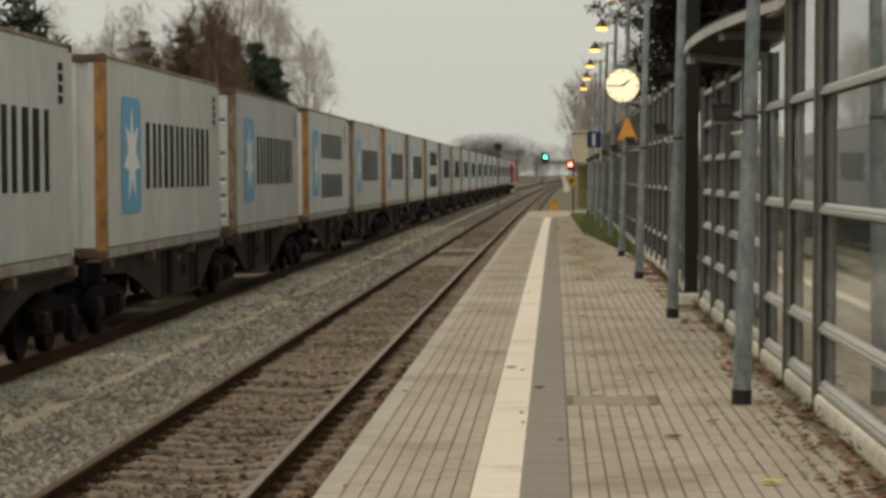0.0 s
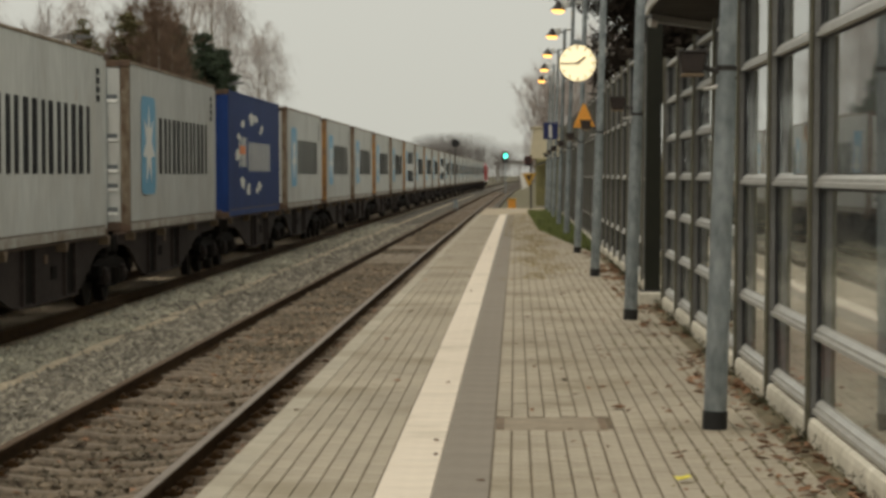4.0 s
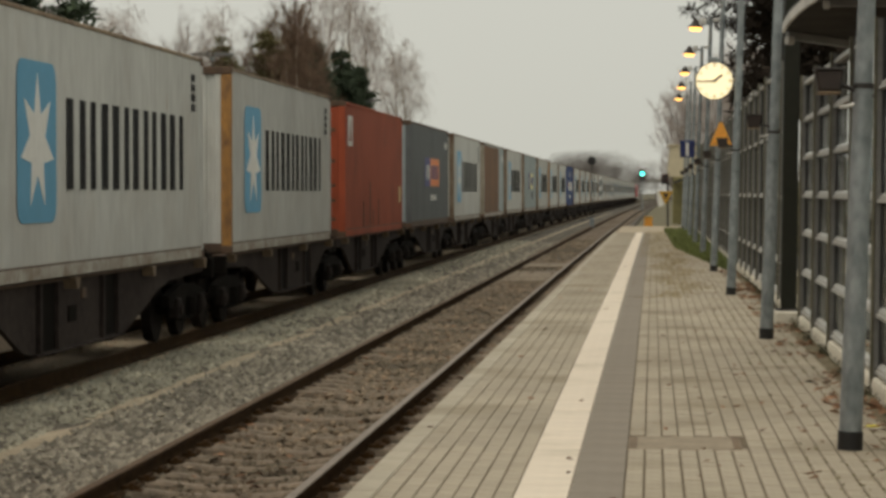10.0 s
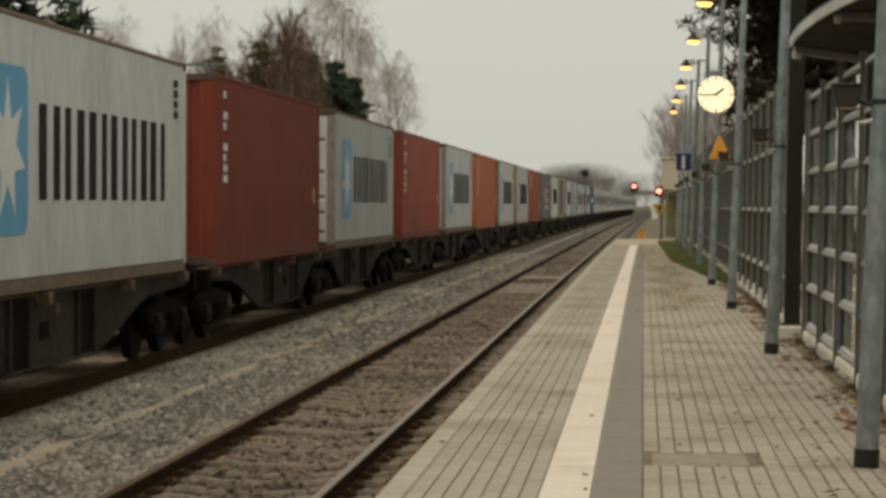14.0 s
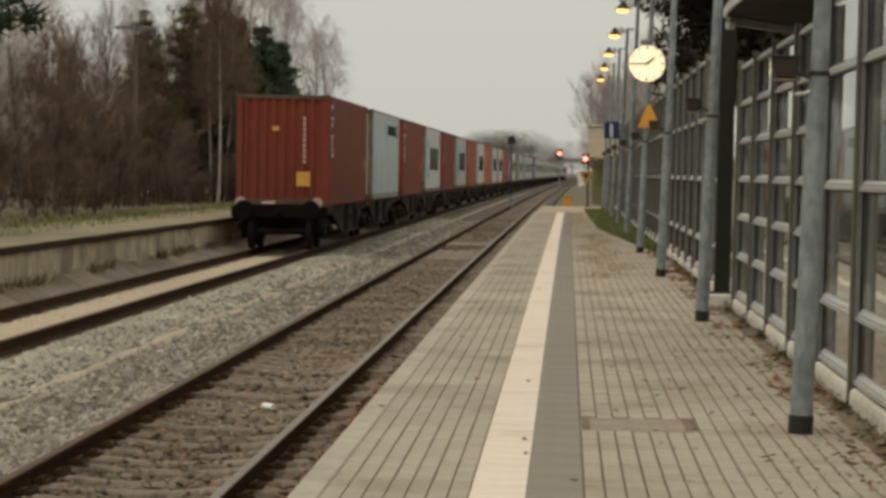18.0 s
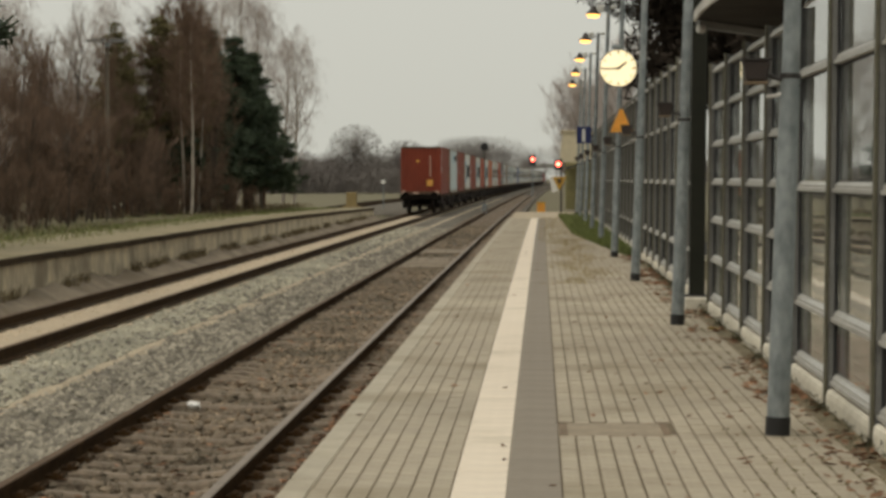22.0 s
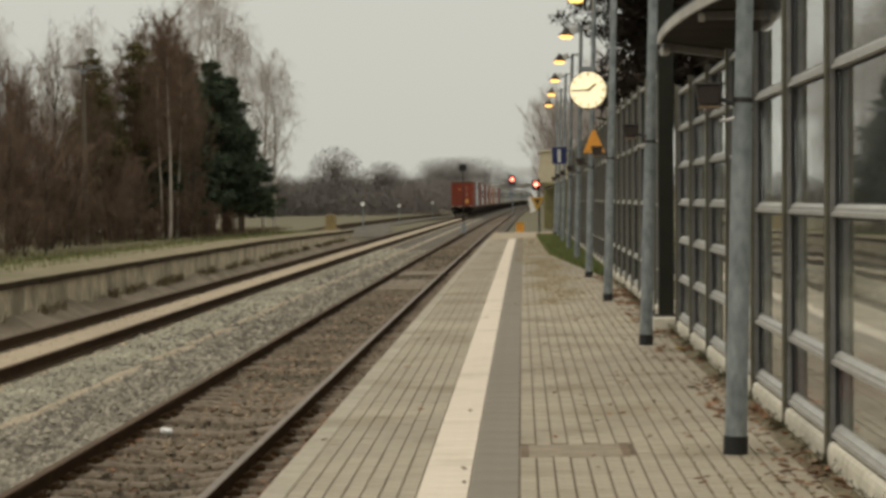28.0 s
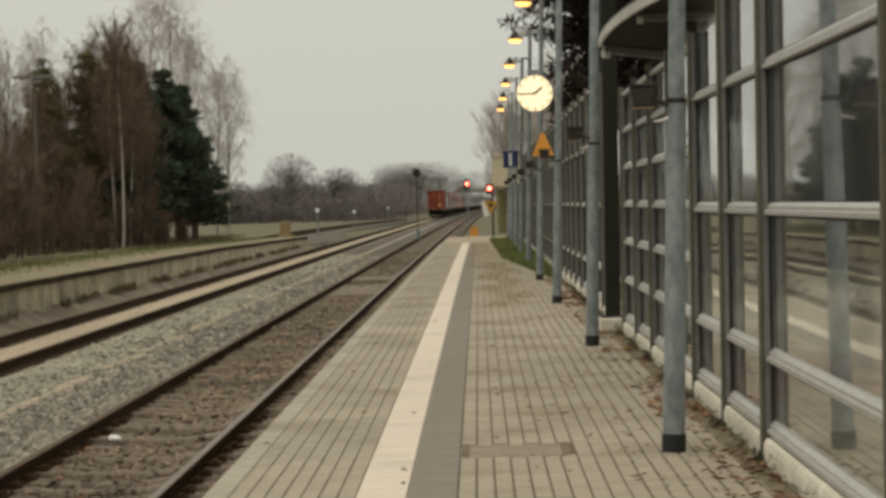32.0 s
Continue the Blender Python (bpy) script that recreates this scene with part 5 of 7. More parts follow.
def make_tree(kind, seed, height, spread):
    rng = np.random.default_rng(seed)
    names = {"birch": ("birch_tree", "tall bare birch with a pale trunk and hanging twigs", M_BIRCH, M_PALETWIG),
             "bare": ("bare_tree", "leafless brown tree with a fine twiggy crown", M_BARK, M_TWIG),
             "grey": ("bare_tree", "leafless grey-brown tree with thin open branches", M_BARK, M_PALETWIG),
             "brown_birch": ("birch_tree", "slim birch with white trunk and brown twiggy crown", M_BIRCH, M_TWIG),
             "pine": ("pine_tree", "pine with a rusty trunk and tufted olive-green boughs", M_PINEBARK, M_NEEDLE_OLIVE),
             "dark_pine": ("pine_tree", "dark green pine with ragged level boughs", M_PINEBARK, M_NEEDLE)}
    if kind in names:
        name, label, wood, leaf = names[kind]
        t = empty(name, label, "tree", "trees beside the line")
        if kind == "birch":
            tv, tf, wv, wf = leafless(rng, height, 0.07 + height * 0.007, spread, 32, 8, 7, 0.30, (0.5, 1.3), 0.72, 1.15, 0.006, 0.75)
        elif kind == "bare":
            tv, tf, wv, wf = leafless(rng, height, 0.08 + height * 0.004, spread, 34, 9, 9, 0.12, (0.5, 1.2), 0.0, 0.55, 0.0072)
        elif kind == "grey":
            tv, tf, wv, wf = leafless(rng, height, 0.06 + height * 0.004, spread, 24, 8, 7, 0.22, (0.7, 1.5), 0.0, 0.6, 0.006)
        elif kind == "brown_birch":
            tv, tf, wv, wf = leafless(rng, height, 0.075, spread, 34, 9, 10, 0.40, (0.6, 1.4), 0.15, 0.5, 0.007, 0.6, 0.015, True)
        elif kind == "pine":
            tv, tf, wv, wf = pine_parts(rng, height, 0.12 + height * 0.005, spread, 30, 0.38, False, 9, 0.24)
        else:
            tv, tf, wv, wf = pine_parts(rng, height, 0.12 + height * 0.005, spread, 62, 0.16, True, 13, 0.27)
        link("trunk", mesh_of("trunk", tv, tf, wood, True), t)
        link("crown", mesh_of("crown", wv, wf, leaf), t)
        return t
    t = empty("shrub", "leafless reddish-brown shrub at the wood edge", "shrub", "shrubs beside the line")
    v, f = [], []
    for k in range(6):
        a, b, c, d = leafless(rng, height * rng.uniform(0.6, 1.0), 0.03, spread * 0.75, 12, 7, 6, 0.08, (0.6, 1.4), 0.0, 0.42, 0.007)
        off, tip = Vector((rng.normal(0, 0.4), rng.normal(0, 0.4), 0)), Matrix.Rotation(rng.normal(0, 0.2), 3, "Y")
        link("stem", mesh_of("stem", [tuple(tip @ Vector(p) + off) for p in a], b, M_BARK), t)
        i = len(v)
        v += [tuple(tip @ Vector(p) + off) for p in c]
        f += [tuple(q + i for q in g) for g in d]
    link("crown", mesh_of("crown", v, f, M_TWIG), t)
    return t


def plant_trees():
    kinds = {
        "birch": [make_tree("birch", 11, 12.5, 3.3), make_tree("birch", 12, 11.0, 3.0)],
        "bare": [make_tree("bare", 21, 8.5, 2.5), make_tree("bare", 22, 7.6, 2.3), make_tree("bare", 23, 9.0, 2.2)],
        "grey": [make_tree("grey", 24, 8.5, 2.3), make_tree("grey", 25, 7.8, 2.1)],
        "pine": [make_tree("pine", 31, 8.8, 1.35), make_tree("pine", 32, 8.2, 1.25)],
        "brown_birch": [make_tree("brown_birch", 61, 8.6, 1.7), make_tree("brown_birch", 62, 7.8, 1.6)],
        "dark_pine": [make_tree("dark_pine", 41, 8.0, 2.5), make_tree("dark_pine", 42, 6.4, 2.2)],
        "shrub": [make_tree("shrub", 51, 3.2, 1.5), make_tree("shrub", 52, 2.4, 1.4), make_tree("shrub", 53, 4.2, 1.6)],
    }
    used = {k: 0 for k in kinds}
    seen = set()

    def place(kind, x, y, s=1.0):
        src = kinds[kind][used[kind] % len(kinds[kind])]
        used[kind] += 1
        m = pose(x, y, 0.15 if y < 100 else 0.0, 0, 0, random.uniform(0, 360))
        if src.name not in seen:
            seen.add(src.name)
            src.matrix_basis = m @ Matrix.Diagonal((s, s, s, 1))
        else:
            c = copy_thing(src, m)
            c.scale = (s, s, s)

    for kind, x, y, s in TREES:
        place(kind, x, y, s)


TREES = [
    # thin trees and scrub at the near end of the old platform
    ("shrub", -14.2, 62, 0.9), ("shrub", -15.8, 66, 1.0), ("grey", -15.6, 68, 0.62), ("shrub", -14.0, 70, 0.9), ("bare", -17.2, 74, 0.6), ("grey", -16.4, 76, 0.72),
    ("bare", -15.5, 77, 0.62), ("shrub", -14.3, 77, 1.0), ("bare", -17.0, 82, 0.66), ("grey", -15.4, 83, 0.74), ("shrub", -14.4, 84, 0.9), ("bare", -15.9, 86, 0.68),
    ("grey", -18.4, 80, 0.8), ("grey", -19.6, 84, 0.85), ("bare", -19.0, 88, 0.66), ("grey", -21.0, 92, 0.85), ("bare", -17.6, 90, 0.68), ("shrub", -16.5, 90, 1.0),
    ("shrub", -17.5, 70, 1.1), ("shrub", -19.5, 78, 1.2), ("shrub", -21, 88, 1.3), ("bare", -22.0, 86, 0.6),
    # the pines and slim birches in the middle
    ("pine", -15.75, 97, 0.86), ("pine", -15.15, 99, 0.97), ("pine", -16.6, 96, 0.70), ("pine", -14.5, 101, 0.88), ("brown_birch", -15.75, 92, 0.70), ("bare", -14.8, 92, 0.58),
    ("brown_birch", -13.75, 98, 0.86), ("brown_birch", -13.2, 96, 0.92), ("brown_birch", -13.5, 100, 0.95), ("bare", -14.6, 101, 0.72), ("bare", -15.2, 105, 0.86), ("brown_birch", -14.3, 104, 1.0),
    ("bare", -13.8, 106, 0.78), ("brown_birch", -15.3, 107, 1.12), ("bare", -16.2, 106, 0.84), ("pine", -15.0, 108, 0.95), ("bare", -17.6, 104, 0.72), ("bare", -18.2, 98, 0.66), ("brown_birch", -14.6, 110, 0.95),
    ("shrub", -13.4, 97, 0.6), ("shrub", -14.0, 103, 0.8), ("shrub", -14.6, 94, 0.8), ("shrub", -13.6, 109, 0.7), ("shrub", -16.2, 98, 1.2), ("shrub", -15.6, 104, 1.2), ("shrub", -15.2, 112, 1.2),
    ("bare", -16.6, 113, 0.8), ("bare", -18.5, 112, 0.8), ("bare", -13.3, 102, 0.62), ("bare", -15.4, 98, 0.7), ("shrub", -18.5, 96, 1.4),
    ("shrub", -13.6, 64, 0.45), ("shrub", -13.5, 68, 0.5), ("shrub", -13.7, 74, 0.5), ("shrub", -13.4, 79, 0.45), ("shrub", -13.6, 86, 0.5), ("shrub", -13.3, 92, 0.45), ("shrub", -13.2, 101, 0.4), ("shrub", -13.1, 106, 0.45), ("shrub", -13.0, 114, 0.45),
    ("shrub", -21, 96, 1.4), ("shrub", -22.5, 104, 1.5), ("shrub", -24, 92, 1.4), ("shrub", -19.5, 106, 1.4), ("shrub", -18.0, 88, 1.2), ("shrub", -25, 110, 1.5), ("shrub", -20.5, 72, 1.1), ("shrub", -23, 82, 1.3),
    ("bare", -17.0, 100, 0.69), ("bare", -18.6, 103, 0.72), ("bare", -19.8, 100, 0.67), ("bare", -20.8, 105, 0.71), ("bare", -17.9, 107, 0.74), ("bare", -22.4, 106, 0.71), ("bare", -16.3, 102, 0.71), ("bare", -24.0, 109, 0.72),
    ("shrub", -17.2, 108, 1.5), ("shrub", -18.8, 110, 1.5), ("shrub", -20.4, 112, 1.6), ("shrub", -16.4, 110, 1.5),
    # dark pines stepping down to the far end
    ("dark_pine", -14.9, 113, 1.08), ("dark_pine", -14.4, 109, 1.2), ("dark_pine", -14.4, 117, 1.05), ("dark_pine", -13.9, 115, 1.15), ("dark_pine", -13.95, 121, 0.98), ("dark_pine", -13.5, 118, 1.0), ("dark_pine", -13.5, 124, 0.72), ("dark_pine", -14.5, 125, 1.2),
    ("dark_pine", -14.5, 100, 0.62), ("dark_pine", -14.2, 104, 0.66),
    # birches behind, and the dark pine close by
    ("birch", -18.6, 156, 1.2), ("birch", -16.4, 162, 0.98), ("birch", -19.8, 160, 1.22), ("birch", -17.5, 158, 1.15), ("birch", -15.5, 160, 0.80),
    ("birch", -24, 112, 0.85), ("birch", -21.5, 104, 0.72), ("birch", -26, 108, 0.8), ("birch", -23.0, 98, 0.68), ("birch", -28, 118, 0.9), ("birch", -20.0, 118, 0.8),
    ("dark_pine", -12.7, 47, 1.3),
]


def build_old_lamps():
    """The old platform's concrete lamp posts, each with a flat head to both sides."""
    t = empty("street_lamp", "old concrete lamp post with a flat grey lamp head", "lamp post", "old platform lamps", at=pose(-14.33, 84, 0.1) @ Matrix.Diagonal((1.1, 1.1, 1.1, 1)))
    part("post", tube((0, 0, 0), (0, 0, 5.42), 0.08, 0.05, sides=12), M_OLDPOST, t)
    part("collar", tube((0, 0, 5.3), (0, 0, 5.44), 0.085, sides=12), M_GALV, t)
    for e in (-1, 1):
        part("lamp_head", prism([(e * 0.05, 5.42), (e * 0.62, 5.47), (e * 0.62, 5.53), (e * 0.3, 5.57), (e * 0.05, 5.57)], -0.14, 0.14), M_POSTGREY, t, "flat grey lamp head")
    copy_thing(t, pose(-14.3, 63, 0.1))
    copy_thing(t, pose(-13.3, 121, -0.1))


def build_far_woods():
    rng = np.random.default_rng(77)
    v, f = [], []

    def clump(x, y, h, w, n):
        for _ in range(n):
            d = Vector((rng.normal(), rng.normal(), rng.normal())).normalized() * rng.random() ** 0.7
            c = Vector((x + w * d.x, y + w * d.y, h * (0.6 + 0.38 * d.z) - 0.9))
            if rng.random() < 0.3:
                c.z = h * 0.5 * rng.random() - 0.9
            g = Vector((rng.normal(0, 0.7), rng.normal(0, 0.7), rng.normal(0.3, 0.6))) * 0.22
            s = Vector((rng.normal(), rng.normal(), rng.normal())).normalized() * 0.075
            i = len(v)
            v.extend((tuple(c - s), tuple(c + s), tuple(c + g)))
            f.append((i, i + 1, i + 2))
        i = len(v)
        v.extend(((x - 0.25, y, -1), (x + 0.25, y, -1), (x + 0.1, y, h * 0.7), (x - 0.1, y, h * 0.7), (x, y + 0.3, -1), (x, y + 0.1, h * 0.7)))
        f.extend(((i, i + 1, i + 2, i + 3), (i + 1, i + 4, i + 5, i + 2), (i + 4, i, i + 3, i + 5)))

    for k in range(150):
        x = -72 + 77 * rng.random()
        y = 380 + 150 * rng.random()
        if -16 < x - bx(y) < 14 and y < 600:
            x -= 24
        clump(x, y, rng.uniform(4.2, 7.2), rng.uniform(3, 5.5), 2500)
    for x, y, h, w in ((-28.6, 395, 11.2, 4.6), (-21.2, 400, 8.8, 4.2), (-14.0, 560, 12.0, 5.5), (-9, 640, 13.2, 7), (-18, 600, 12.8, 6), (-3, 700, 11.5, 8), (-22, 640, 13, 6), (-13, 610, 13.2, 6)):
        clump(x, y, h, w, 11000)
    for k in range(60):
        clump(-40 + 120 * rng.random(), 760 + 120 * rng.random(), rng.uniform(6, 10.5), rng.uniform(4, 7), 900)
    for k in range(26):
        clump(6 + 25 * rng.random(), 190 + 200 * rng.random(), rng.uniform(5, 9), rng.uniform(2, 4), 500)
    tagged(link("distant_woods", mesh_of("distant_woods", v, f, M_FARWOOD)), "leafless brown woods along the horizon, paled for haze", "woods", kind="stuff")


def build_street_trees():
    """The dark conifer and bare trees behind the glazed wall."""
    rng = np.random.default_rng(9)
    for x, y, h, w in ((5.2, 70, 16.0, 5.4), (4.7, 57, 16.0, 4.3), (5.4, 45, 15, 3.5)):
        t = empty("spruce_tree", "tall dark spruce with ragged drooping branches behind the wall", "tree", "street side conifers", at=pose(x, y, -0.05))
        tv, tf, _, _ = leafless(rng, h, 0.28, 0.8, 8, 0, 0, 0.2, (0.1, 0.4), 0.0, 0.3, 0.006)
        link("trunk", mesh_of("trunk", tv, tf, M_BARK, True), t)
        cs = []
        for k in range(150):
            z = h * (0.40 + 0.60 * (k + rng.random()) / 150)
            a = k * 2.4 + rng.normal(0, 0.4)
            reach = min(0.76 * w, w * (1.04 - z / h) ** 0.55) * rng.uniform(0.78, 1.08)
            for q in range(26):
                u = 0.15 + 0.85 * (q + rng.random()) / 26
                sag = -0.55 * math.sin(u * 2.6) + 0.55 * max(0.0, u - 0.7) * 2.0
                side = rng.normal(0, 0.22 * (1.15 - u))
                cs.append((reach * u * math.cos(a) - side * math.sin(a), reach * u * math.sin(a) + side * math.cos(a), z + sag * 0.8 + rng.normal(0, 0.07)))
        v, f = needles(rng, cs, 0.30, 16)
        core = []
        for k in range(1500):
            z = h * rng.uniform(0.22, 0.97)
            a, r = rng.random() * 6.283, w * 0.66 * (1.03 - z / h) ** 0.6 * rng.random() ** 0.7
            core.append((r * math.cos(a), r * math.sin(a), z))
        cv, cf = needles(rng, core, 0.46, 18)
        f += [tuple(q + len(v) for q in g) for g in cf]
        v += cv
        link("crown", mesh_of("crown", v, f, M_SPRUCE), t)
    for x, y, h in ((2.0, 150, 5.9), (2.9, 146, 6.2), (3.9, 140, 6.4), (4.6, 112, 6.6)):
        t = empty("bare_tree", "leafless grey-brown tree behind the wall", "tree", "street side trees", at=pose(x, y, -0.05))
        tv, tf, wv, wf = leafless(rng, h, 0.10, 2.7, 52, 10, 10, 0.12, (0.5, 1.2), 0.0, 0.6, 0.0085)
        link("trunk", mesh_of("trunk", tv, tf, M_BARK, True), t)
        link("crown", mesh_of("crown", wv, wf, M_PALETWIG), t)
    # the thicket borrows the haze-paled twig colour to look better lit
    cs = [(6.2 + 9.5 * rng.random(), 49 + 7 * rng.random(), 0.2 + 8.5 * rng.random() ** 1.1) for _ in range(5200)]
    v, f = needles(rng, cs, 0.42, 12)
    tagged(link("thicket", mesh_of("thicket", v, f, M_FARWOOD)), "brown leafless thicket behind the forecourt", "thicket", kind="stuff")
    cs = [(5.0 + 12 * rng.random(), 30.9 + 0.6 * rng.random(), 0.25 + 0.55 * rng.random()) for _ in range(900)]
    v, f = needles(rng, cs, 0.16, 12)
    tagged(link("low_hedge", mesh_of("low_hedge", v, f, M_BLADE)), "low green hedge behind the forecourt wall", "hedge", kind="stuff")
    # a clipped hedge runs behind the glass
    cs = [(2.9 + 0.9 * rng.random(), 63 + 40 * rng.random(), 0.1 + 1.55 * rng.random()) for _ in range(2200)]
    v, f = needles(rng, cs, 0.42, 10)
    tagged(link("hedge", mesh_of("hedge", v, f, M_NEEDLE_OLIVE)), "dull green-brown hedge behind the glazed wall", "hedge", kind="stuff")


def build_grass_and_leaves():
    rng = np.random.default_rng(21)

    def tufts(name, spots, material, h, label):
        v, f = [], []
        for x, y, z in spots:
            a = rng.random() * 6.283
            l = h * rng.uniform(0.4, 1.2)
            d = Vector((math.cos(a), math.sin(a), 0))
            p = Vector((x, y, z))
            s = Vector((-d.y, d.x, 0)) * 0.012
            q, e = p + d * l * 0.15 + Vector((0, 0, l * 0.6)), p + d * l * 0.45 + Vector((0, 0, l))
            i = len(v)
            v.extend(tuple(k) for k in (p - s, p + s, q + s * 0.7, q - s * 0.7, e))
            f.extend(((i, i + 1, i + 2, i + 3), (i + 3, i + 2, i + 4)))
        tagged(link(name, mesh_of(name, v, f, material)), label, "grass", kind="stuff")

    spots = []
    for _ in range(14000):
        y = 50 + 52 * rng.random()
        w = np.interp(y, [50, 58, 70, 102], [0.08, 0.45, 0.95, 1.15])
        spots.append((1.78 - w * rng.random() ** 1.5 + bx(y), y, 0.0))
    tufts("grass_strip", spots, M_BLADE, 0.16, "green grass growing over the platform's far end")
    spots = []
    for _ in range(2000):
        y = 62 + 38 * rng.random()
        spots.append((1.2 - 1.3 * rng.random() + bx(y), y, 0.0))
    tufts("dry_moss", spots, M_MOSS, 0.025, "dry brown moss over the far pavers")
    spots = []
    for _ in range(2600):
        y = 37 + 27 * rng.random()
        spots.append((0.66 + 0.18 * math.sin(y * 0.8) + rng.normal(0, 0.2) + bx(y), y, 0.0))
    tufts("moss_patch", spots, M_MOSS, 0.016, "dry yellow-brown moss in the paver joints")
    spots = [(-9.7 - 2.2 * rng.random() ** 0.8 * 2, 40 + 95 * rng.random(), 0.0) for _ in range(20000)]
    spots = [(x - 0.5, y, 0.17 if y < 90 else 0.17 - (y - 90) * 0.0048) for x, y, _ in spots]
    tufts("grass_verge", spots, M_VERGEBLADE, 0.11, "short olive winter grass on the old platform")
    spots = [(-12 - 6 * rng.random(), 55 + 80 * rng.random(), 0.1) for _ in range(9000)]
    tufts("dry_stalks", spots, M_DRYBLADE, 0.24, "dry brown stalks under the trees")
    spots = []
    for _ in range(60):
        y, m = 40 + 90 * rng.random(), int(rng.integers(12, 60))
        spots += [(-9.02 + rng.normal(0, 0.05) + bx(y), y + rng.normal(0, 0.5), RAIL + 0.05) for _ in range(m)]
    tufts("wall_weeds", spots, M_DRYBLADE, 0.22, "dark withered weeds along the foot of the old wall")
    spots = []
    for _ in range(1500):
        k, y = 9 + int(8 * rng.random() ** 0.6), 10.5 + 24 * rng.random() ** 1.3
        if math.sin(y * 1.9 + k) + math.sin(y * 0.63) > -0.3:
            spots.append((0.10 + 0.1025 * k + rng.normal(0, 0.012) + bx(y), y, -0.006))
    tufts("joint_moss", spots, M_JOINTMOSS, 0.013, "olive moss creeping out of the paver joints beside the wall")
    cs = [(1.835 + rng.normal(0, 0.035) + bx(y), y + rng.normal(0, 0.06), abs(rng.normal(0, 0.04))) for i in range(14) for y in (14.40 + 2.36 * i,) for _ in range(30)]
    cs += [(1.845 + rng.normal(0, 0.02) + bx(y), y, 0.035 + abs(rng.normal(0, 0.02))) for y in (11 + 34 * rng.random() for _ in range(420))]
    v, f = needles(rng, cs, 0.035, 8)
    tagged(link("moss_clumps", mesh_of("moss_clumps", v, f, M_MOSSDARK)), "dark moss and dirt round the feet of the wall posts", "moss", kind="stuff")
    # leaves
    v, f = [], []

    def leaf(x, y, z, s):
        a, t = rng.random() * 6.283, rng.uniform(-0.25, 0.25)
        m = pose(x, y, z, math.degrees(t), rng.uniform(-14, 14), math.degrees(a))
        i = len(v)
        v.extend(tuple(m @ Vector(p)) for p in ((-s, 0, 0), (-0.3 * s, 0.55 * s, 0.2 * s), (s, 0, 0.1 * s), (-0.3 * s, -0.55 * s, 0.2 * s), (0.2 * s, 0, -0.1 * s)))
        f.extend(((i, i + 4, i + 1), (i + 4, i + 2, i + 1), (i, i + 3, i + 4), (i + 4, i + 3, i + 2)))

    heaps = [9 + 60 * rng.random() ** 1.6 for _ in range(70)]
    for _ in range(1500):
        y = heaps[int(rng.random() * 70)] + rng.normal(0, 0.28)
        leaf(1.84 - 0.36 * rng.random() ** 2.2 + bx(y), y, 0.022, rng.uniform(0.02, 0.055))
    for _ in range(75):
        y = 10 + 45 * rng.random()
        leaf(-1.2 + 2.8 * rng.random() + bx(y), y, 0.012, rng.uniform(0.018, 0.04))
    for _ in range(1500):
        y = 10 + 35 * rng.random() ** 1.4
        x = -1.42 - 0.6 * rng.random() if rng.random() < 0.75 else -3.6 + 2.2 * rng.random()
        leaf(x + bx(y), y, RAIL - 0.2 + (0.06 if x < -2.0 else 0), rng.uniform(0.025, 0.06))
    for _ in range(2400):
        y = 9 + 20 * rng.random() ** 1.3
        leaf(-1.95 + 0.58 * rng.random() + bx(y), y, RAIL - 0.122 - 0.025 * rng.random(), rng.uniform(0.025, 0.06))
    for _ in range(60):
        y = 12 + 16 * rng.random()
        leaf(0.2 + 1.4 * rng.random() ** 0.6 + bx(y), y, 0.012, rng.uniform(0.015, 0.035))
    tagged(link("dead_leaves", mesh_of("dead_leaves", v, f, M_LEAF)), "scattered brown dead leaves", "leaves", kind="stuff")
    s = empty("yellow_leaf", "single bright yellow fallen leaf", "leaf", at=pose(1.28, 14.0, 0.02))
    lv = [(-0.06, 0, 0), (-0.02, 0.045, 0.012), (0.04, 0.03, 0.006), (0.07, 0, 0.015), (0.04, -0.03, 0.006), (-0.02, -0.045, 0.012), (0.0, 0.0, -0.004)]
    link("blade", mesh_of("blade", lv, [(0, 6, 1), (1, 6, 2), (2, 6, 3), (3, 6, 4), (4, 6, 5), (5, 6, 0)], M_YELLOWLEAF), s)
    w = empty("litter", "crumpled scrap of white packaging", "litter", at=pose(-2.6, 4, RAIL))
    bm = bmesh.new()
    bmesh.ops.create_icosphere(bm, subdivisions=2, radius=0.075)
    for q in bm.verts:
        q.co *= random.uniform(0.7, 1.2)
        q.co.z *= 0.6
    part("scrap", bm, M_LITTER, w)
    drift = []
    for k, (label, size) in enumerate((("dark curled leaf blown over the pavers", 0.05), ("reddish-brown leaf blown over the pavers", 0.07), ("ochre leaf blown along the white line", 0.06))):
        d = empty("dead_leaf", label, "leaf", "blown leaves")
        pts = [(-1.0, 0, 0.1), (-0.35, 0.55, 0.3), (0.35, 0.45, 0.25), (1.0, 0, 0.2), (0.35, -0.5, 0.35), (-0.35, -0.5, 0.2), (0.0, 0.0, 0.0)]
        link("blade", mesh_of("blade", [(size * a, size * b, size * c) for a, b, c in pts], [(0, 6, 1), (1, 6, 2), (2, 6, 3), (3, 6, 4), (4, 6, 5), (5, 6, 0)], (M_COPING, M_LEAF, M_YELLOW)[k]), d)
        drift.append(d)
    return s, w, drift
# ---- the freight train ----
CL, CW, CH = 12.19, 2.438, 2.896
TX = -7.48          # middle of the freight track
PITCH = 14.62


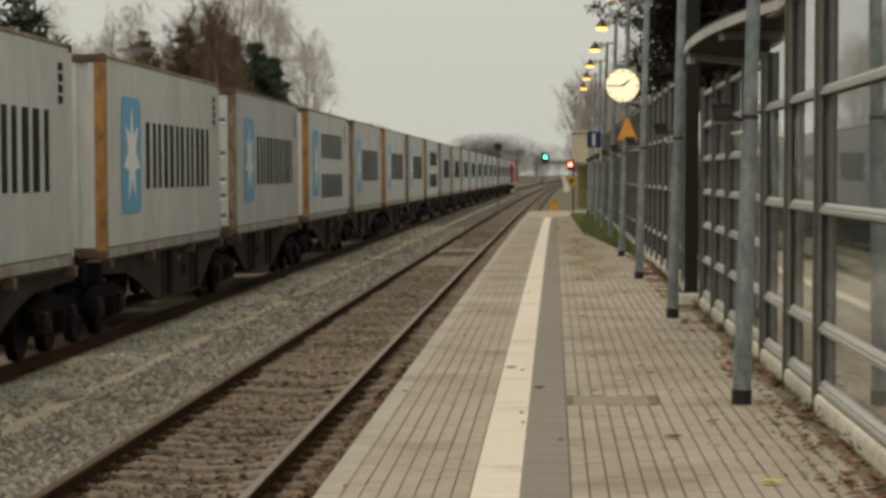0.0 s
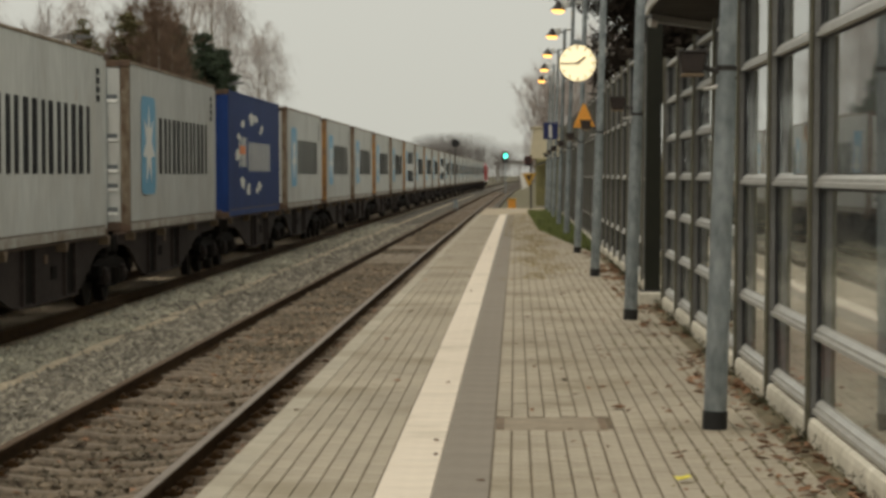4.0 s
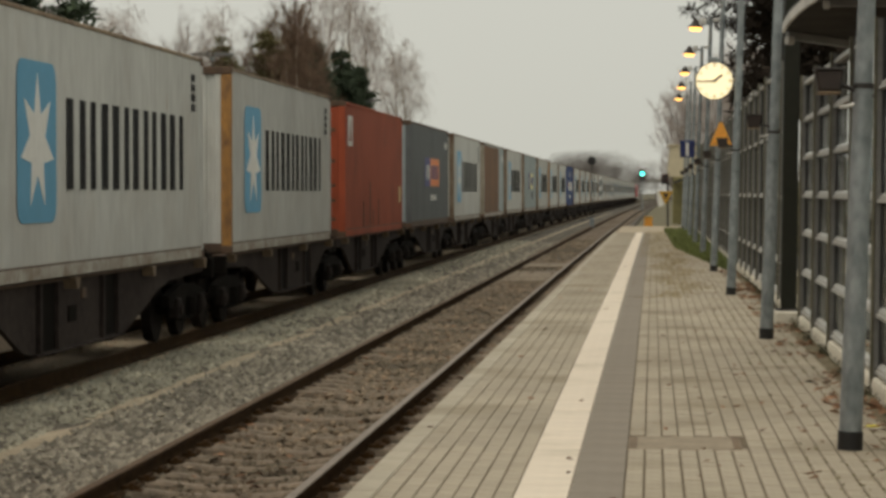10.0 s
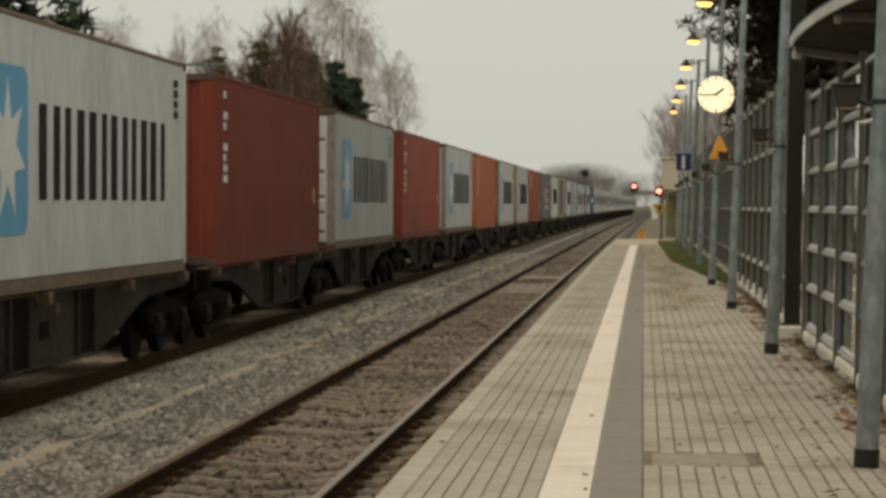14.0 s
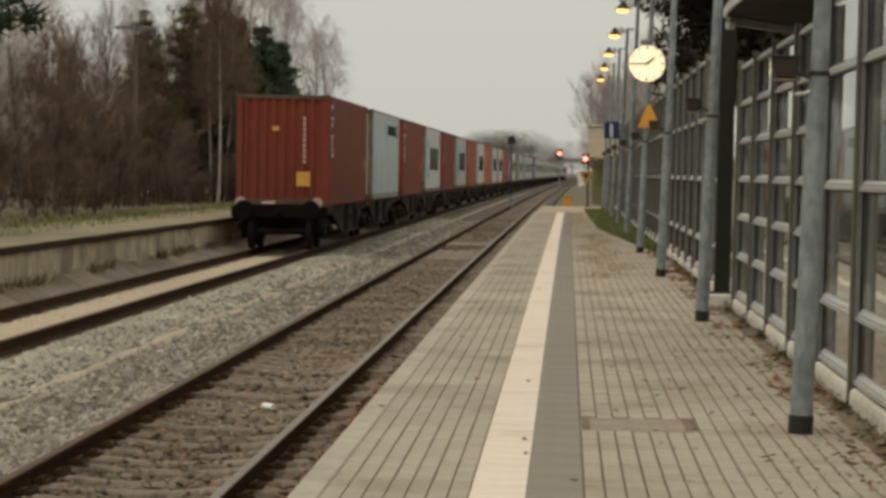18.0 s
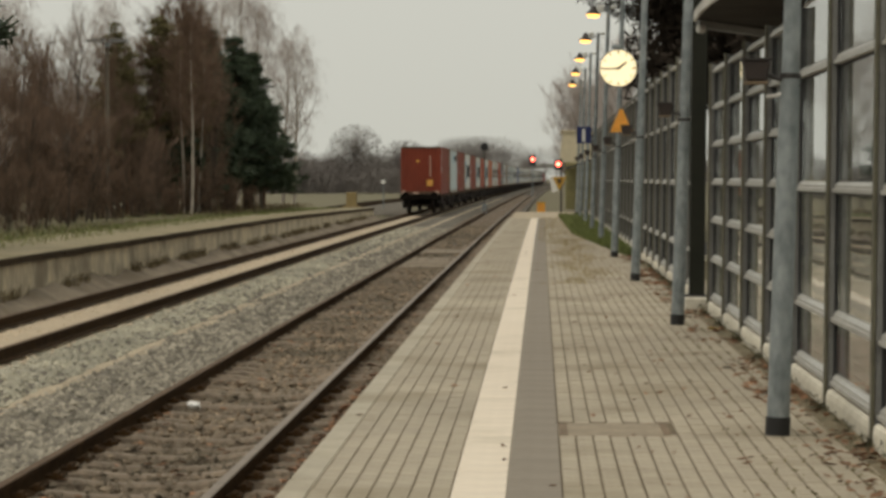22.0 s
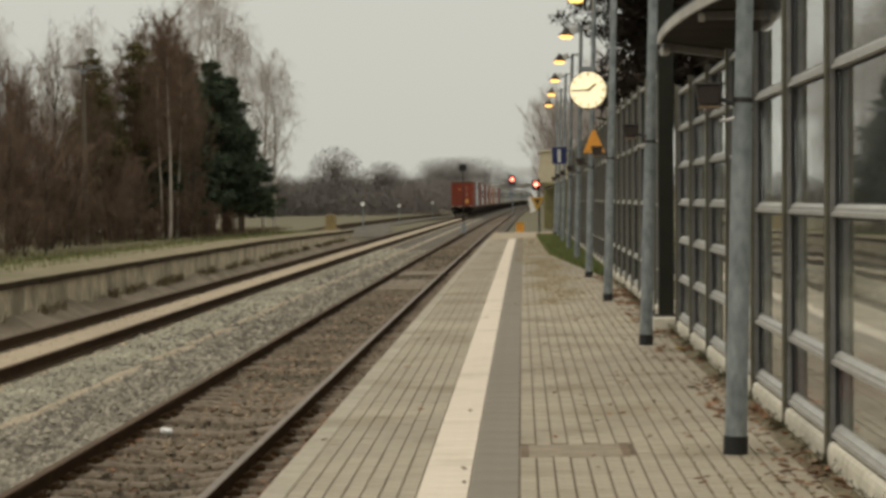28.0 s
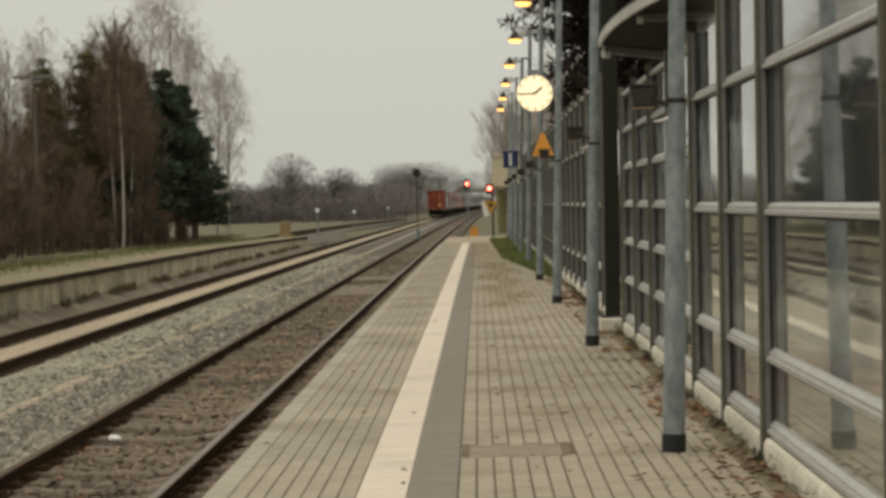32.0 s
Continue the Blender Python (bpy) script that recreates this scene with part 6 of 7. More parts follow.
def corrugated(length, z0, z1, pitch, depth, out):
    """A corrugated sheet along y, standing at x = 0, its flutes pressed in by depth; out: which way it faces."""
    v, f = [], []
    y, ring = -length / 2, []
    while y < length / 2 - 1e-6:
        for dy, d in ((0, 0), (0.36, 0), (0.5, 1), (0.86, 1)):
            ring.append((min(y + dy * pitch, length / 2), -out * d * depth))
        y += pitch
    ring.append((length / 2, 0))
    for y, x in ring:
        v += [(x, y, z0), (x, y, z1)]
    for i in range(len(ring) - 1):
        q = (2 * i, 2 * i + 2, 2 * i + 3, 2 * i + 1)
        f.append(q if out > 0 else q[::-1])
    return v, f


def flat_shape(points, x, thick=0.004):
    """A thin plate in the side wall's plane from (y, z) points."""
    return prism(points, x, x + thick, "x")


def star_points(cy, cz, r, n=7):
    return [(cy + (r if i % 2 == 0 else r * 0.46) * math.sin(math.pi * i / n), cz + (r if i % 2 == 0 else r * 0.46) * math.cos(math.pi * i / n)) for i in range(2 * n)]


def mark(name, pts, material, box_ob, x, label=""):
    return part(name, flat_shape(pts, x), material, box_ob, label)


def rect(y0, y1, z0, z1):
    return [(y0, z0), (y1, z0), (y1, z1), (y0, z1)]


def bars(y0, y1, z0, z1, count, material, ob, x, notch=True):
    """A row of plain bars in place of lettering; most are split by an upright gap."""
    w, h = (y1 - y0) / count, z1 - z0
    for i in range(count):
        a, b = y0 + w * (i + 0.08), y0 + w * (i + 0.86)
        d = b - a
        if not notch:
            bm = flat_shape(rect(a, b, z0, z1), x)
        else:
            bm = flat_shape(rect(a, a + (0.34, 0.28, 0.38)[i % 3] * d, z0, z1), x)
            prism(rect(b - (0.30, 0.38, 0.26)[i % 3] * d, b, z0, z1), x, x + 0.004, "x", bm)
        part("bar", bm, material, ob)


def rounded(y0, y1, z0, z1, r):
    """An upright oblong with rounded corners, as (y, z) points."""
    out = []
    for cy, cz, a0 in ((y1 - r, z1 - r, 0), (y0 + r, z1 - r, 90), (y0 + r, z0 + r, 180), (y1 - r, z0 + r, 270)):
        out += [(cy + r * math.cos(radians(a0 + k * 30)), cz + r * math.sin(radians(a0 + k * 30))) for k in range(4)]
    return out


def container(label, wall_m, post_m, door, style, end_m=None, rail_m=None):
    """A forty-foot high-cube box, its base's middle at the origin; door: whether the door end is at -y."""
    ob = empty("shipping_container", label, "container", "containers on the train")
    end_m, rail_m = end_m or wall_m, rail_m or M_RAILING
    hx, hy = CW / 2, CL / 2
    for s in (-1, 1):
        v, f = corrugated(CL - 0.22, 0.16, CH - 0.06, 0.278, 0.0035, s)
        link("side_panel", mesh_of("side_panel", [(x + s * (hx - 0.012), y, z) for x, y, z in v], f, wall_m), ob)
        part("bottom_rail", box(s * hx - 0.045 if s > 0 else -hx, s * hx if s > 0 else -hx + 0.045, -hy + 0.15, hy - 0.15, 0.012, 0.15, 0.006), M_LOWRAIL if rail_m is M_RAILING else rail_m, ob, "worn lower rail")
        part("rust_line", box(s * hx - 0.03 if s > 0 else -hx + 0.0, s * hx - 0.004 if s > 0 else -hx + 0.03, -hy + 0.12, hy - 0.12, 0.151, 0.172), M_BROWNPOST, ob, "dark rusty seam above the lower rail")
        part("top_rail", box(s * hx - 0.06 if s > 0 else -hx, s * hx if s > 0 else -hx + 0.06, -hy + 0.15, hy - 0.15, CH - 0.065, CH - 0.012, 0.01), M_TOPRAIL if rail_m is M_RAILING else rail_m, ob)
    v, f = corrugated(CL - 0.3, -hx + 0.06, hx - 0.06, 0.42, 0.02, 1)
    link("roof", mesh_of("roof", [(z, y, CH - 0.02 + x) for x, y, z in v], f, wall_m), ob)
    part("floor", box(-hx + 0.05, hx - 0.05, -hy + 0.15, hy - 0.15, 0.10, 0.16), M_BROWNPOST, ob)
    for sx in (-1, 1):
        for sy in (-1, 1):
            m = (M_EDGEPOST if post_m is M_BROWNPOST else post_m) if sy < 0 else wall_m
            x0, x1 = sorted((sx * hx, sx * (hx - 0.16)))
            y0, y1 = sorted((sy * hy, sy * (hy - (0.155 if sy > 0 or post_m is M_RUSTPOST else 0.10))))
            post = part("corner_post", box(x0, x1, y0 + (0.006 if sy < 0 else 0), y1 - (0.006 if sy > 0 else 0), 0.118, CH - 0.118, 0.012), m, ob)
            for z in (0.0, CH - 0.118):
                part("corner_casting", box(x0 - (0.006 if sx < 0 else 0), x1 + (0.006 if sx > 0 else 0), y0, y1, z, z + 0.118, 0.012), M_BROWNPOST, post)
    for sy in (-1, 1):
        y = sy * (hy - 0.06)
        part("header", box(-hx + 0.16, hx - 0.16, y - 0.05, y + 0.05, CH - 0.12, CH - 0.01, 0.01), M_BROWNPOST if sy < 0 else rail_m, ob)
        part("sill", box(-hx + 0.16, hx - 0.16, y - 0.05, y + 0.05, 0.012, 0.16, 0.01), M_BROWNPOST if sy < 0 else rail_m, ob)
        if sy < 0 and door:
            for sx in (-1, 1):
                x0, x1 = sorted((sx * 0.012, sx * (hx - 0.165)))
                leaf = part("door", box(x0, x1, -hy + 0.03, -hy + 0.07, 0.17, CH - 0.13, 0.008), end_m, ob)
                # dark strips paint the grooves' shade, white ribs the light on the ridges
                for z in (0.34, 0.74, 1.06, 1.58, 2.24):
                    part("door_slot", box(x0 + 0.05, x1 - 0.05, -hy + 0.022, -hy + 0.032, z, z + 0.075, 0.004), M_SLATE if end_m is not M_REDORANGE else M_BROWNPOST, leaf, "dark strip painting a pressed groove's shade")
                    part("door_rib", box(x0 + 0.05, x1 - 0.05, -hy + 0.012, -hy + 0.032, z - 0.06, z - 0.005, 0.006), M_SIGNWHITE if end_m is not M_REDORANGE else M_REDORANGE, leaf)
                part("data_plate", box(sx * 0.55 - 0.22, sx * 0.55 + 0.22, -hy + 0.022, -hy + 0.03, 1.2, 1.5), M_POSTGREY, leaf, "grey data plate")
                for bar_x in (0.28, 0.82):
                    part("locking_bar", tube((sx * bar_x, -hy + 0.01, 0.15), (sx * bar_x, -hy + 0.01, CH - 0.12), 0.018, sides=8), M_GALV, leaf)
                for k in range(3):
                    part("plate", box(sx * 0.55 - 0.2, sx * 0.55 + 0.2, -hy + 0.024, -hy + 0.03, 2.5 - k * 0.13, 2.56 - k * 0.13), M_LOGOBLACK, leaf, "unreadable marking bar")
        else:
            v, f = corrugated(CW - 0.32, 0.16, CH - 0.12, 0.25, 0.045, 1)
            link("end_panel", mesh_of("end_panel", [((y if sy > 0 else -y), sy * (hy - 0.03 + x), z) for x, y, z in v], [g if sy < 0 else g for g in f], end_m), ob)
            if sy < 0 and style != "brown":
                for k in range(9):
                    part("mark", box(0.53, 0.60, -hy + 0.018, -hy + 0.024, 1.1 + k * 0.14, 1.2 + k * 0.14), (M_TAIL if style == "oxide" else M_SIGNWHITE) if style in ("oxide", "orange", "navy") else M_LOGOBLACK, ob, "unreadable marking bar")
    x = hx - 0.006
    n = -hy          # the end that follows
    if style in ("star", "two_line", "small"):
        if style == "small":
            bars(n + 0.75 + 6.0, n + 3.2 + 7.6, 2.15, 2.5, 8, M_LOGOBLACK, ob, x)
            mark("emblem", rect(n + 5.2, n + 5.9, 1.95, 2.55), M_LOGOBLUE, ob, x, "small pale blue square emblem")
        else:
            panel = mark("emblem", rounded(n + 1.36, n + 3.08, 0.62, 2.34, 0.2), M_LOGOBLUE, ob, x, "sky-blue square emblem")
            part("star", flat_shape(star_points(n + 2.22, 1.47, 0.74), x + 0.005), M_SIGNWHITE, panel, "white star")
            if style == "star":
                bars(n + 3.5, n + 10.8, 0.98, 2.0, 6, M_LOGOBLACK, ob, x)
            else:
                bars(n + 3.7, n + 10.4, 1.62, 2.3, 6, M_LOGOBLACK, ob, x)
                bars(n + 3.7, n + 10.4, 0.55, 1.2, 7, M_LOGOBLACK, ob, x)
        for k in range(4):
            mark("small_bar", rect(hy - 0.9, hy - 0.62, 2.1 + 0.14 * k, 2.2 + 0.14 * k), M_LOGOBLACK, ob, x)
    elif style in ("flag_yellow", "flag_orange"):
        mark("flag", rect(n + 4.2, n + 5.9, 1.13, 1.95), M_LOGONAVY, ob, x, "navy panel")
        mark("flag", rect(n + 5.9, n + 8.9, 1.13, 1.95), M_LOGOYELLOW if style == "flag_yellow" else M_LOGOORANGE, ob, x, "bright panel")
        bars(n + 4.45, n + 5.75, 1.34, 1.74, 2, M_SIGNWHITE, ob, x + 0.005)
        bars(n + 6.1, n + 8.6, 1.34, 1.74, 5, M_LOGONAVY, ob, x + 0.005)
        if style == "flag_yellow":
            mark("patch", rect(n + 7.1, n + 8.9, 0.6, 0.98), M_SLATE, ob, x, "dark patch of paint")
        else:
            bars(n + 6.0, n + 8.0, 0.72, 0.88, 5, M_SIGNWHITE, ob, x, False)
        bars(hy - 1.2, hy - 0.5, 2.3, 2.5, 3, M_SIGNWHITE, ob, x, False)
    elif style == "navy":
        cy, cz = n + 5.2, 1.45
        for i in range(14):
            a = i * math.pi / 7 + (0.1, 0.22, 0.05, 0.16)[i % 4]
            if i in (2, 3, 4, 9):
                continue
            wide, deep = (0.30, 0.16, 0.24, 0.36, 0.2)[i % 5], (0.30, 0.55, 0.42)[i % 3]
            ring = [(cy + r * 3.6 * math.sin(a + d), cz + r * 0.98 * math.cos(a + d)) for r, d in ((1.0, 0.0), (1.04, wide * 0.5), (0.97, wide), (1.0 - deep * 0.42, wide * 0.85), (1.0 - deep * 0.5, wide * 0.3))]
            mark("arc_piece", ring, M_SIGNWHITE, ob, x, "chipped white piece of the ring")
        bars(cy - 3.0, cy - 1.3, 1.15, 1.85, 3, M_SIGNWHITE, ob, x)
        mark("red_patch", rect(cy - 2.9, cy - 1.6, 1.45, 1.65), M_LOGOORANGE, ob, x + 0.005)
        bars(cy - 0.9, cy + 4.4, 1.05, 1.75, 7, M_SIGNWHITE, ob, x)
        for z in (0.95, 1.75):
            part("placard", box(0.4, 0.75, -hy + 0.016, -hy + 0.022, z, z + 0.5), M_LOGOYELLOW, ob)
    elif style == "brown":
        mark("rust_sheet", rect(n + 0.16, n + 8.9, 0.17, CH - 0.12), M_RUSTBROWN, ob, x - 0.001, "large bare rusted area")
        bars(hy - 1.3, hy - 0.5, 2.25, 2.5, 3, M_SIGNWHITE, ob, x, False)
        part("placard", box(0.1, 0.8, -hy + 0.016, -hy + 0.022, 2.3, 2.5), M_SIGNWHITE, ob)
    elif style == "red_orange":
        mark("panel", rect(n + 0.55, n + 1.35, 1.95, 2.6), M_SIGNWHITE, ob, x, "white patch")
        mark("panel_mark", [(n + 0.75, 2.05), (n + 0.95, 2.5), (n + 1.15, 2.05), (n + 1.0, 2.05), (n + 0.95, 2.25), (n + 0.9, 2.05)], M_REDORANGE, ob, x + 0.005)
        for k, h in ((3.4, 0.55), (4.7, 1.0), (5.4, 0.35), (6.5, 0.6)):
            mark("streak", rect(n + k, n + k + 0.14, 0.2, 0.2 + h), M_BROWNPOST, ob, x, "dark rust streak")
        mark("label", rect(hy - 0.75, hy - 0.5, 0.7, 1.1), M_LOGOYELLOW, ob, x)
    elif style in ("orange", "oxide"):
        for k in range(9):
            if style == "orange" or k not in (1, 4):
                mark("mark", rect(n + 0.75, n + 1.0 + (0.12 if k % 3 else 0), 2.55 - 0.16 * k, 2.66 - 0.16 * k), M_SIGNWHITE, ob, x, "unreadable marking bar")
        mark("label", rect(hy - 1.0, hy - 0.72, 0.95, 1.25), M_PLACARD, ob, x)
        part("placard", box(0.36, 0.72, -hy + 0.016, -hy + 0.022, 0.5, 0.88), M_PLACARD, ob)
        part("label", box(-0.28, -0.1, -hy + 0.016, -hy + 0.022, 1.95, 2.07), M_PLACARD, ob)
    return ob


def bogie(w, c):
    """A two-axled bogie under the wagon w, its middle at c."""
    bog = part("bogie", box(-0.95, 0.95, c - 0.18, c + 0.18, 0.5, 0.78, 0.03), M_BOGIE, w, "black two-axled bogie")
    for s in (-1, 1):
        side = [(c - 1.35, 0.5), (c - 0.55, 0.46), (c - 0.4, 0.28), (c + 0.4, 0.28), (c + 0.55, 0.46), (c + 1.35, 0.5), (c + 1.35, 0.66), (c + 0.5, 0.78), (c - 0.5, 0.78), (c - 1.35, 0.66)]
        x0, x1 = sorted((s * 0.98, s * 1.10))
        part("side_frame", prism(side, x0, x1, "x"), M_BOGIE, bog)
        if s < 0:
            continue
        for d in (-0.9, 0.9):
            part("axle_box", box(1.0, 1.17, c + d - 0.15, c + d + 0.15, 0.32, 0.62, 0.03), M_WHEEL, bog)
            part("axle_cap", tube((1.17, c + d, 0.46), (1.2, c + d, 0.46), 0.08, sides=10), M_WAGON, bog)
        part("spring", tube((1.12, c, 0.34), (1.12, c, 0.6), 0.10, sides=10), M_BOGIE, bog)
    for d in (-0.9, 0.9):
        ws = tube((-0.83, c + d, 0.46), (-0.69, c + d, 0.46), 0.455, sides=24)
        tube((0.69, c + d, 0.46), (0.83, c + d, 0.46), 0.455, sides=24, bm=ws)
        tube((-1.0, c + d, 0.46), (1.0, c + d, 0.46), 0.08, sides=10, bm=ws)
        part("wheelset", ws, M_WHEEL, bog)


def wagon(leading, both=False):
    """One half of an articulated flat wagon, for one box; origin at rail level, in its middle.
    The leading half has its own bogie ahead and the shared one behind; the other half has its own behind."""
    w = empty("container_wagon", "grimy brown articulated flat wagon with deep side sills", "wagon", "wagons of the train")
    e = 1 if leading else -1

    def at(pts):
        return [(e * y, z) for y, z in pts]
    lower = [(-3.7, 0.33), (0.85, 0.33), (1.25, 0.38), (2.2, 0.56), (3.1, 0.76), (4.0, 0.88), (6.6, 0.93), (6.6, 1.12), (-6.9, 1.12), (-6.9, 0.95), (-6.1, 0.93), (-5.6, 0.86), (-4.9, 0.64), (-4.2, 0.40)]
    for s in (-1, 1):
        x0, x1 = sorted((s * 1.06, s * 1.12))
        sill = part("side_sill", prism(at(lower), x0, x1, "x"), M_WAGON, w)
        part("top_flange", box(1.0 if s > 0 else -1.16, 1.16 if s > 0 else -1.0, -6.6, 6.6, 1.10, 1.135, 0.005), M_BROWNPOST, sill)
        y0, y1 = sorted((-3.7 * e, 0.85 * e))
        part("bottom_flange", box(1.02 if s > 0 else -1.17, 1.17 if s > 0 else -1.02, y0, y1, 0.315, 0.345, 0.005), M_WAGON, sill)
        if s < 0:
            continue
        for y in (-3.1, 0.05):
            # the sill is flat here: a thin black panel paints the recess's shade
            part("recess_panel", box(1.118, 1.126, e * y - 0.34, e * y + 0.34, 0.35, 1.09), M_BOGIE, sill, "flat black panel painting a recess's shade")
            for d in (-0.42, 0.42):
                part("rib", box(1.12, 1.17, e * y + d - 0.05, e * y + d + 0.05, 0.345, 1.1, 0.006), M_WAGON, sill)
        part("plate", box(1.119, 1.135, e * -1.9 - 0.2, e * -1.9 + 0.2, 0.62, 0.80, 0.003), M_BOGIE, sill, "small dull plate on the sill")
        part("plate", box(1.119, 1.135, e * -1.3 - 0.12, e * -1.3 + 0.12, 0.86, 0.98, 0.003), M_BROWNPOST, sill, "small dull plate on the sill")
        for y in (-5.95, -2.2, 2.2, 5.95):
            part("lashing_bracket", prism([(y - 0.05, 1.0), (y + 0.05, 1.0), (y + 0.12, 1.13), (y - 0.12, 1.13)], 1.10, 1.27, "x"), M_TAN, w, "tan folding bracket")
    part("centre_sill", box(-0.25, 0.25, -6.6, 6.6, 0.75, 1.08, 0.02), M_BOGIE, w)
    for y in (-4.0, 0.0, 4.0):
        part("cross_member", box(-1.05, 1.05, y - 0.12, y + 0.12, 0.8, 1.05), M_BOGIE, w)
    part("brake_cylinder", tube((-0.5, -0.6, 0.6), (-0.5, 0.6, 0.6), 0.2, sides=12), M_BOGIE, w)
    # bogie black on the headstock puts the darkness below the deck into its colour
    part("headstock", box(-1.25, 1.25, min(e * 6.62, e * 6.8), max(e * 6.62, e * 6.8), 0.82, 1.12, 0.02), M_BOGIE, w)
    for s in (-1, 1):
        buf = part("buffer", tube((s * 0.87, e * 6.8, 1.04), (s * 0.87, e * 7.22, 1.04), 0.11, sides=12), M_BOGIE, w)
        part("buffer_head", tube((s * 0.87, e * 7.22, 1.04), (s * 0.87, e * 7.30, 1.04), 0.24, sides=18), M_BOGIE, buf)
    part("coupling", box(-0.07, 0.07, min(e * 6.8, e * 7.3), max(e * 6.8, e * 7.3), 0.9, 1.02, 0.02), M_BOGIE, w)
    part("joint_beam", box(-1.1, 1.1, min(e * -6.7, e * -7.25), max(e * -6.7, e * -7.25), 0.84, 1.1, 0.02), M_BOGIE, w)
    bogie(w, e * 5.45)
    if leading:
        bogie(w, -7.31)
    elif both:
        bogie(w, 6.9)
    return w


def locomotive():
    l = empty("locomotive", "red diesel freight locomotive far ahead of the train", "locomotive")
    b = prism([(-1.45, 1.0), (1.45, 1.0), (1.5, 3.2), (1.1, 3.95), (-1.1, 3.95), (-1.5, 3.2)], -9.2, 9.2)
    part("body", bevel(b, 0.05), M_LOCO, l)
    part("frame", box(-1.4, 1.4, -9.6, 9.6, 0.75, 1.02, 0.03), M_BOGIE, l)
    part("roof", box(-1.0, 1.0, -8.6, 8.6, 3.94, 4.15, 0.05), M_SLATE, l)
    part("stripe", box(-1.53, 1.53, -9.24, 9.24, 1.02, 1.18, 0.01), M_SIGNWHITE, l)
    for e in (-1, 1):
        part("window", box(-1.1, 1.1, min(e * 9.17, e * 9.25), max(e * 9.17, e * 9.25), 2.5, 3.2, 0.02), M_PANE, l)
        bog = part("bogie", box(-1.2, 1.2, e * 5.5 - 1.9, e * 5.5 + 1.9, 0.4, 0.8, 0.05), M_BOGIE, l)
        for d in (-1.4, 1.4):
            part("wheelset", tube((-0.8, e * 5.5 + d, 0.55), (0.8, e * 5.5 + d, 0.55), 0.55, sides=20), M_WHEEL, bog)
        for s in (-1, 1):
            part("buffer", tube((s * 0.87, e * 9.6, 1.04), (s * 0.87, e * 10.0, 1.04), 0.22, sides=14), M_BOGIE, l)
    return l


ORDER = {-1: "mo", -2: "md", -3: "mt", -4: "mp", -5: "mo", -6: "mp", -7: "mt", -8: "md", -9: "mp", -10: "md", -11: "mp", -12: "md", -13: "mp",
         -14: "mp", -15: "md", -16: "mp", -17: "mp", -18: "md", -19: "mp", 0: "md", 1: "mo", 2: "md", 3: "navy", 4: "md", 5: "mo", 6: "md",
         7: "flag_yellow", 8: "md", 9: "brown", 10: "md", 11: "flag_orange", 12: "red_orange", 13: "mo", 14: "md", 15: "orange", 16: "my", 17: "oxide2",
         18: "my", 19: "oxide", 20: "mw", 21: "oxide", 22: "small", 23: "oxide"}


def lead(t):
    """How far the train has come: where the middle of box 0 stands at t seconds."""
    return 17.0 + CL / 2 + 20.95 * t + 0.0262 * t * t


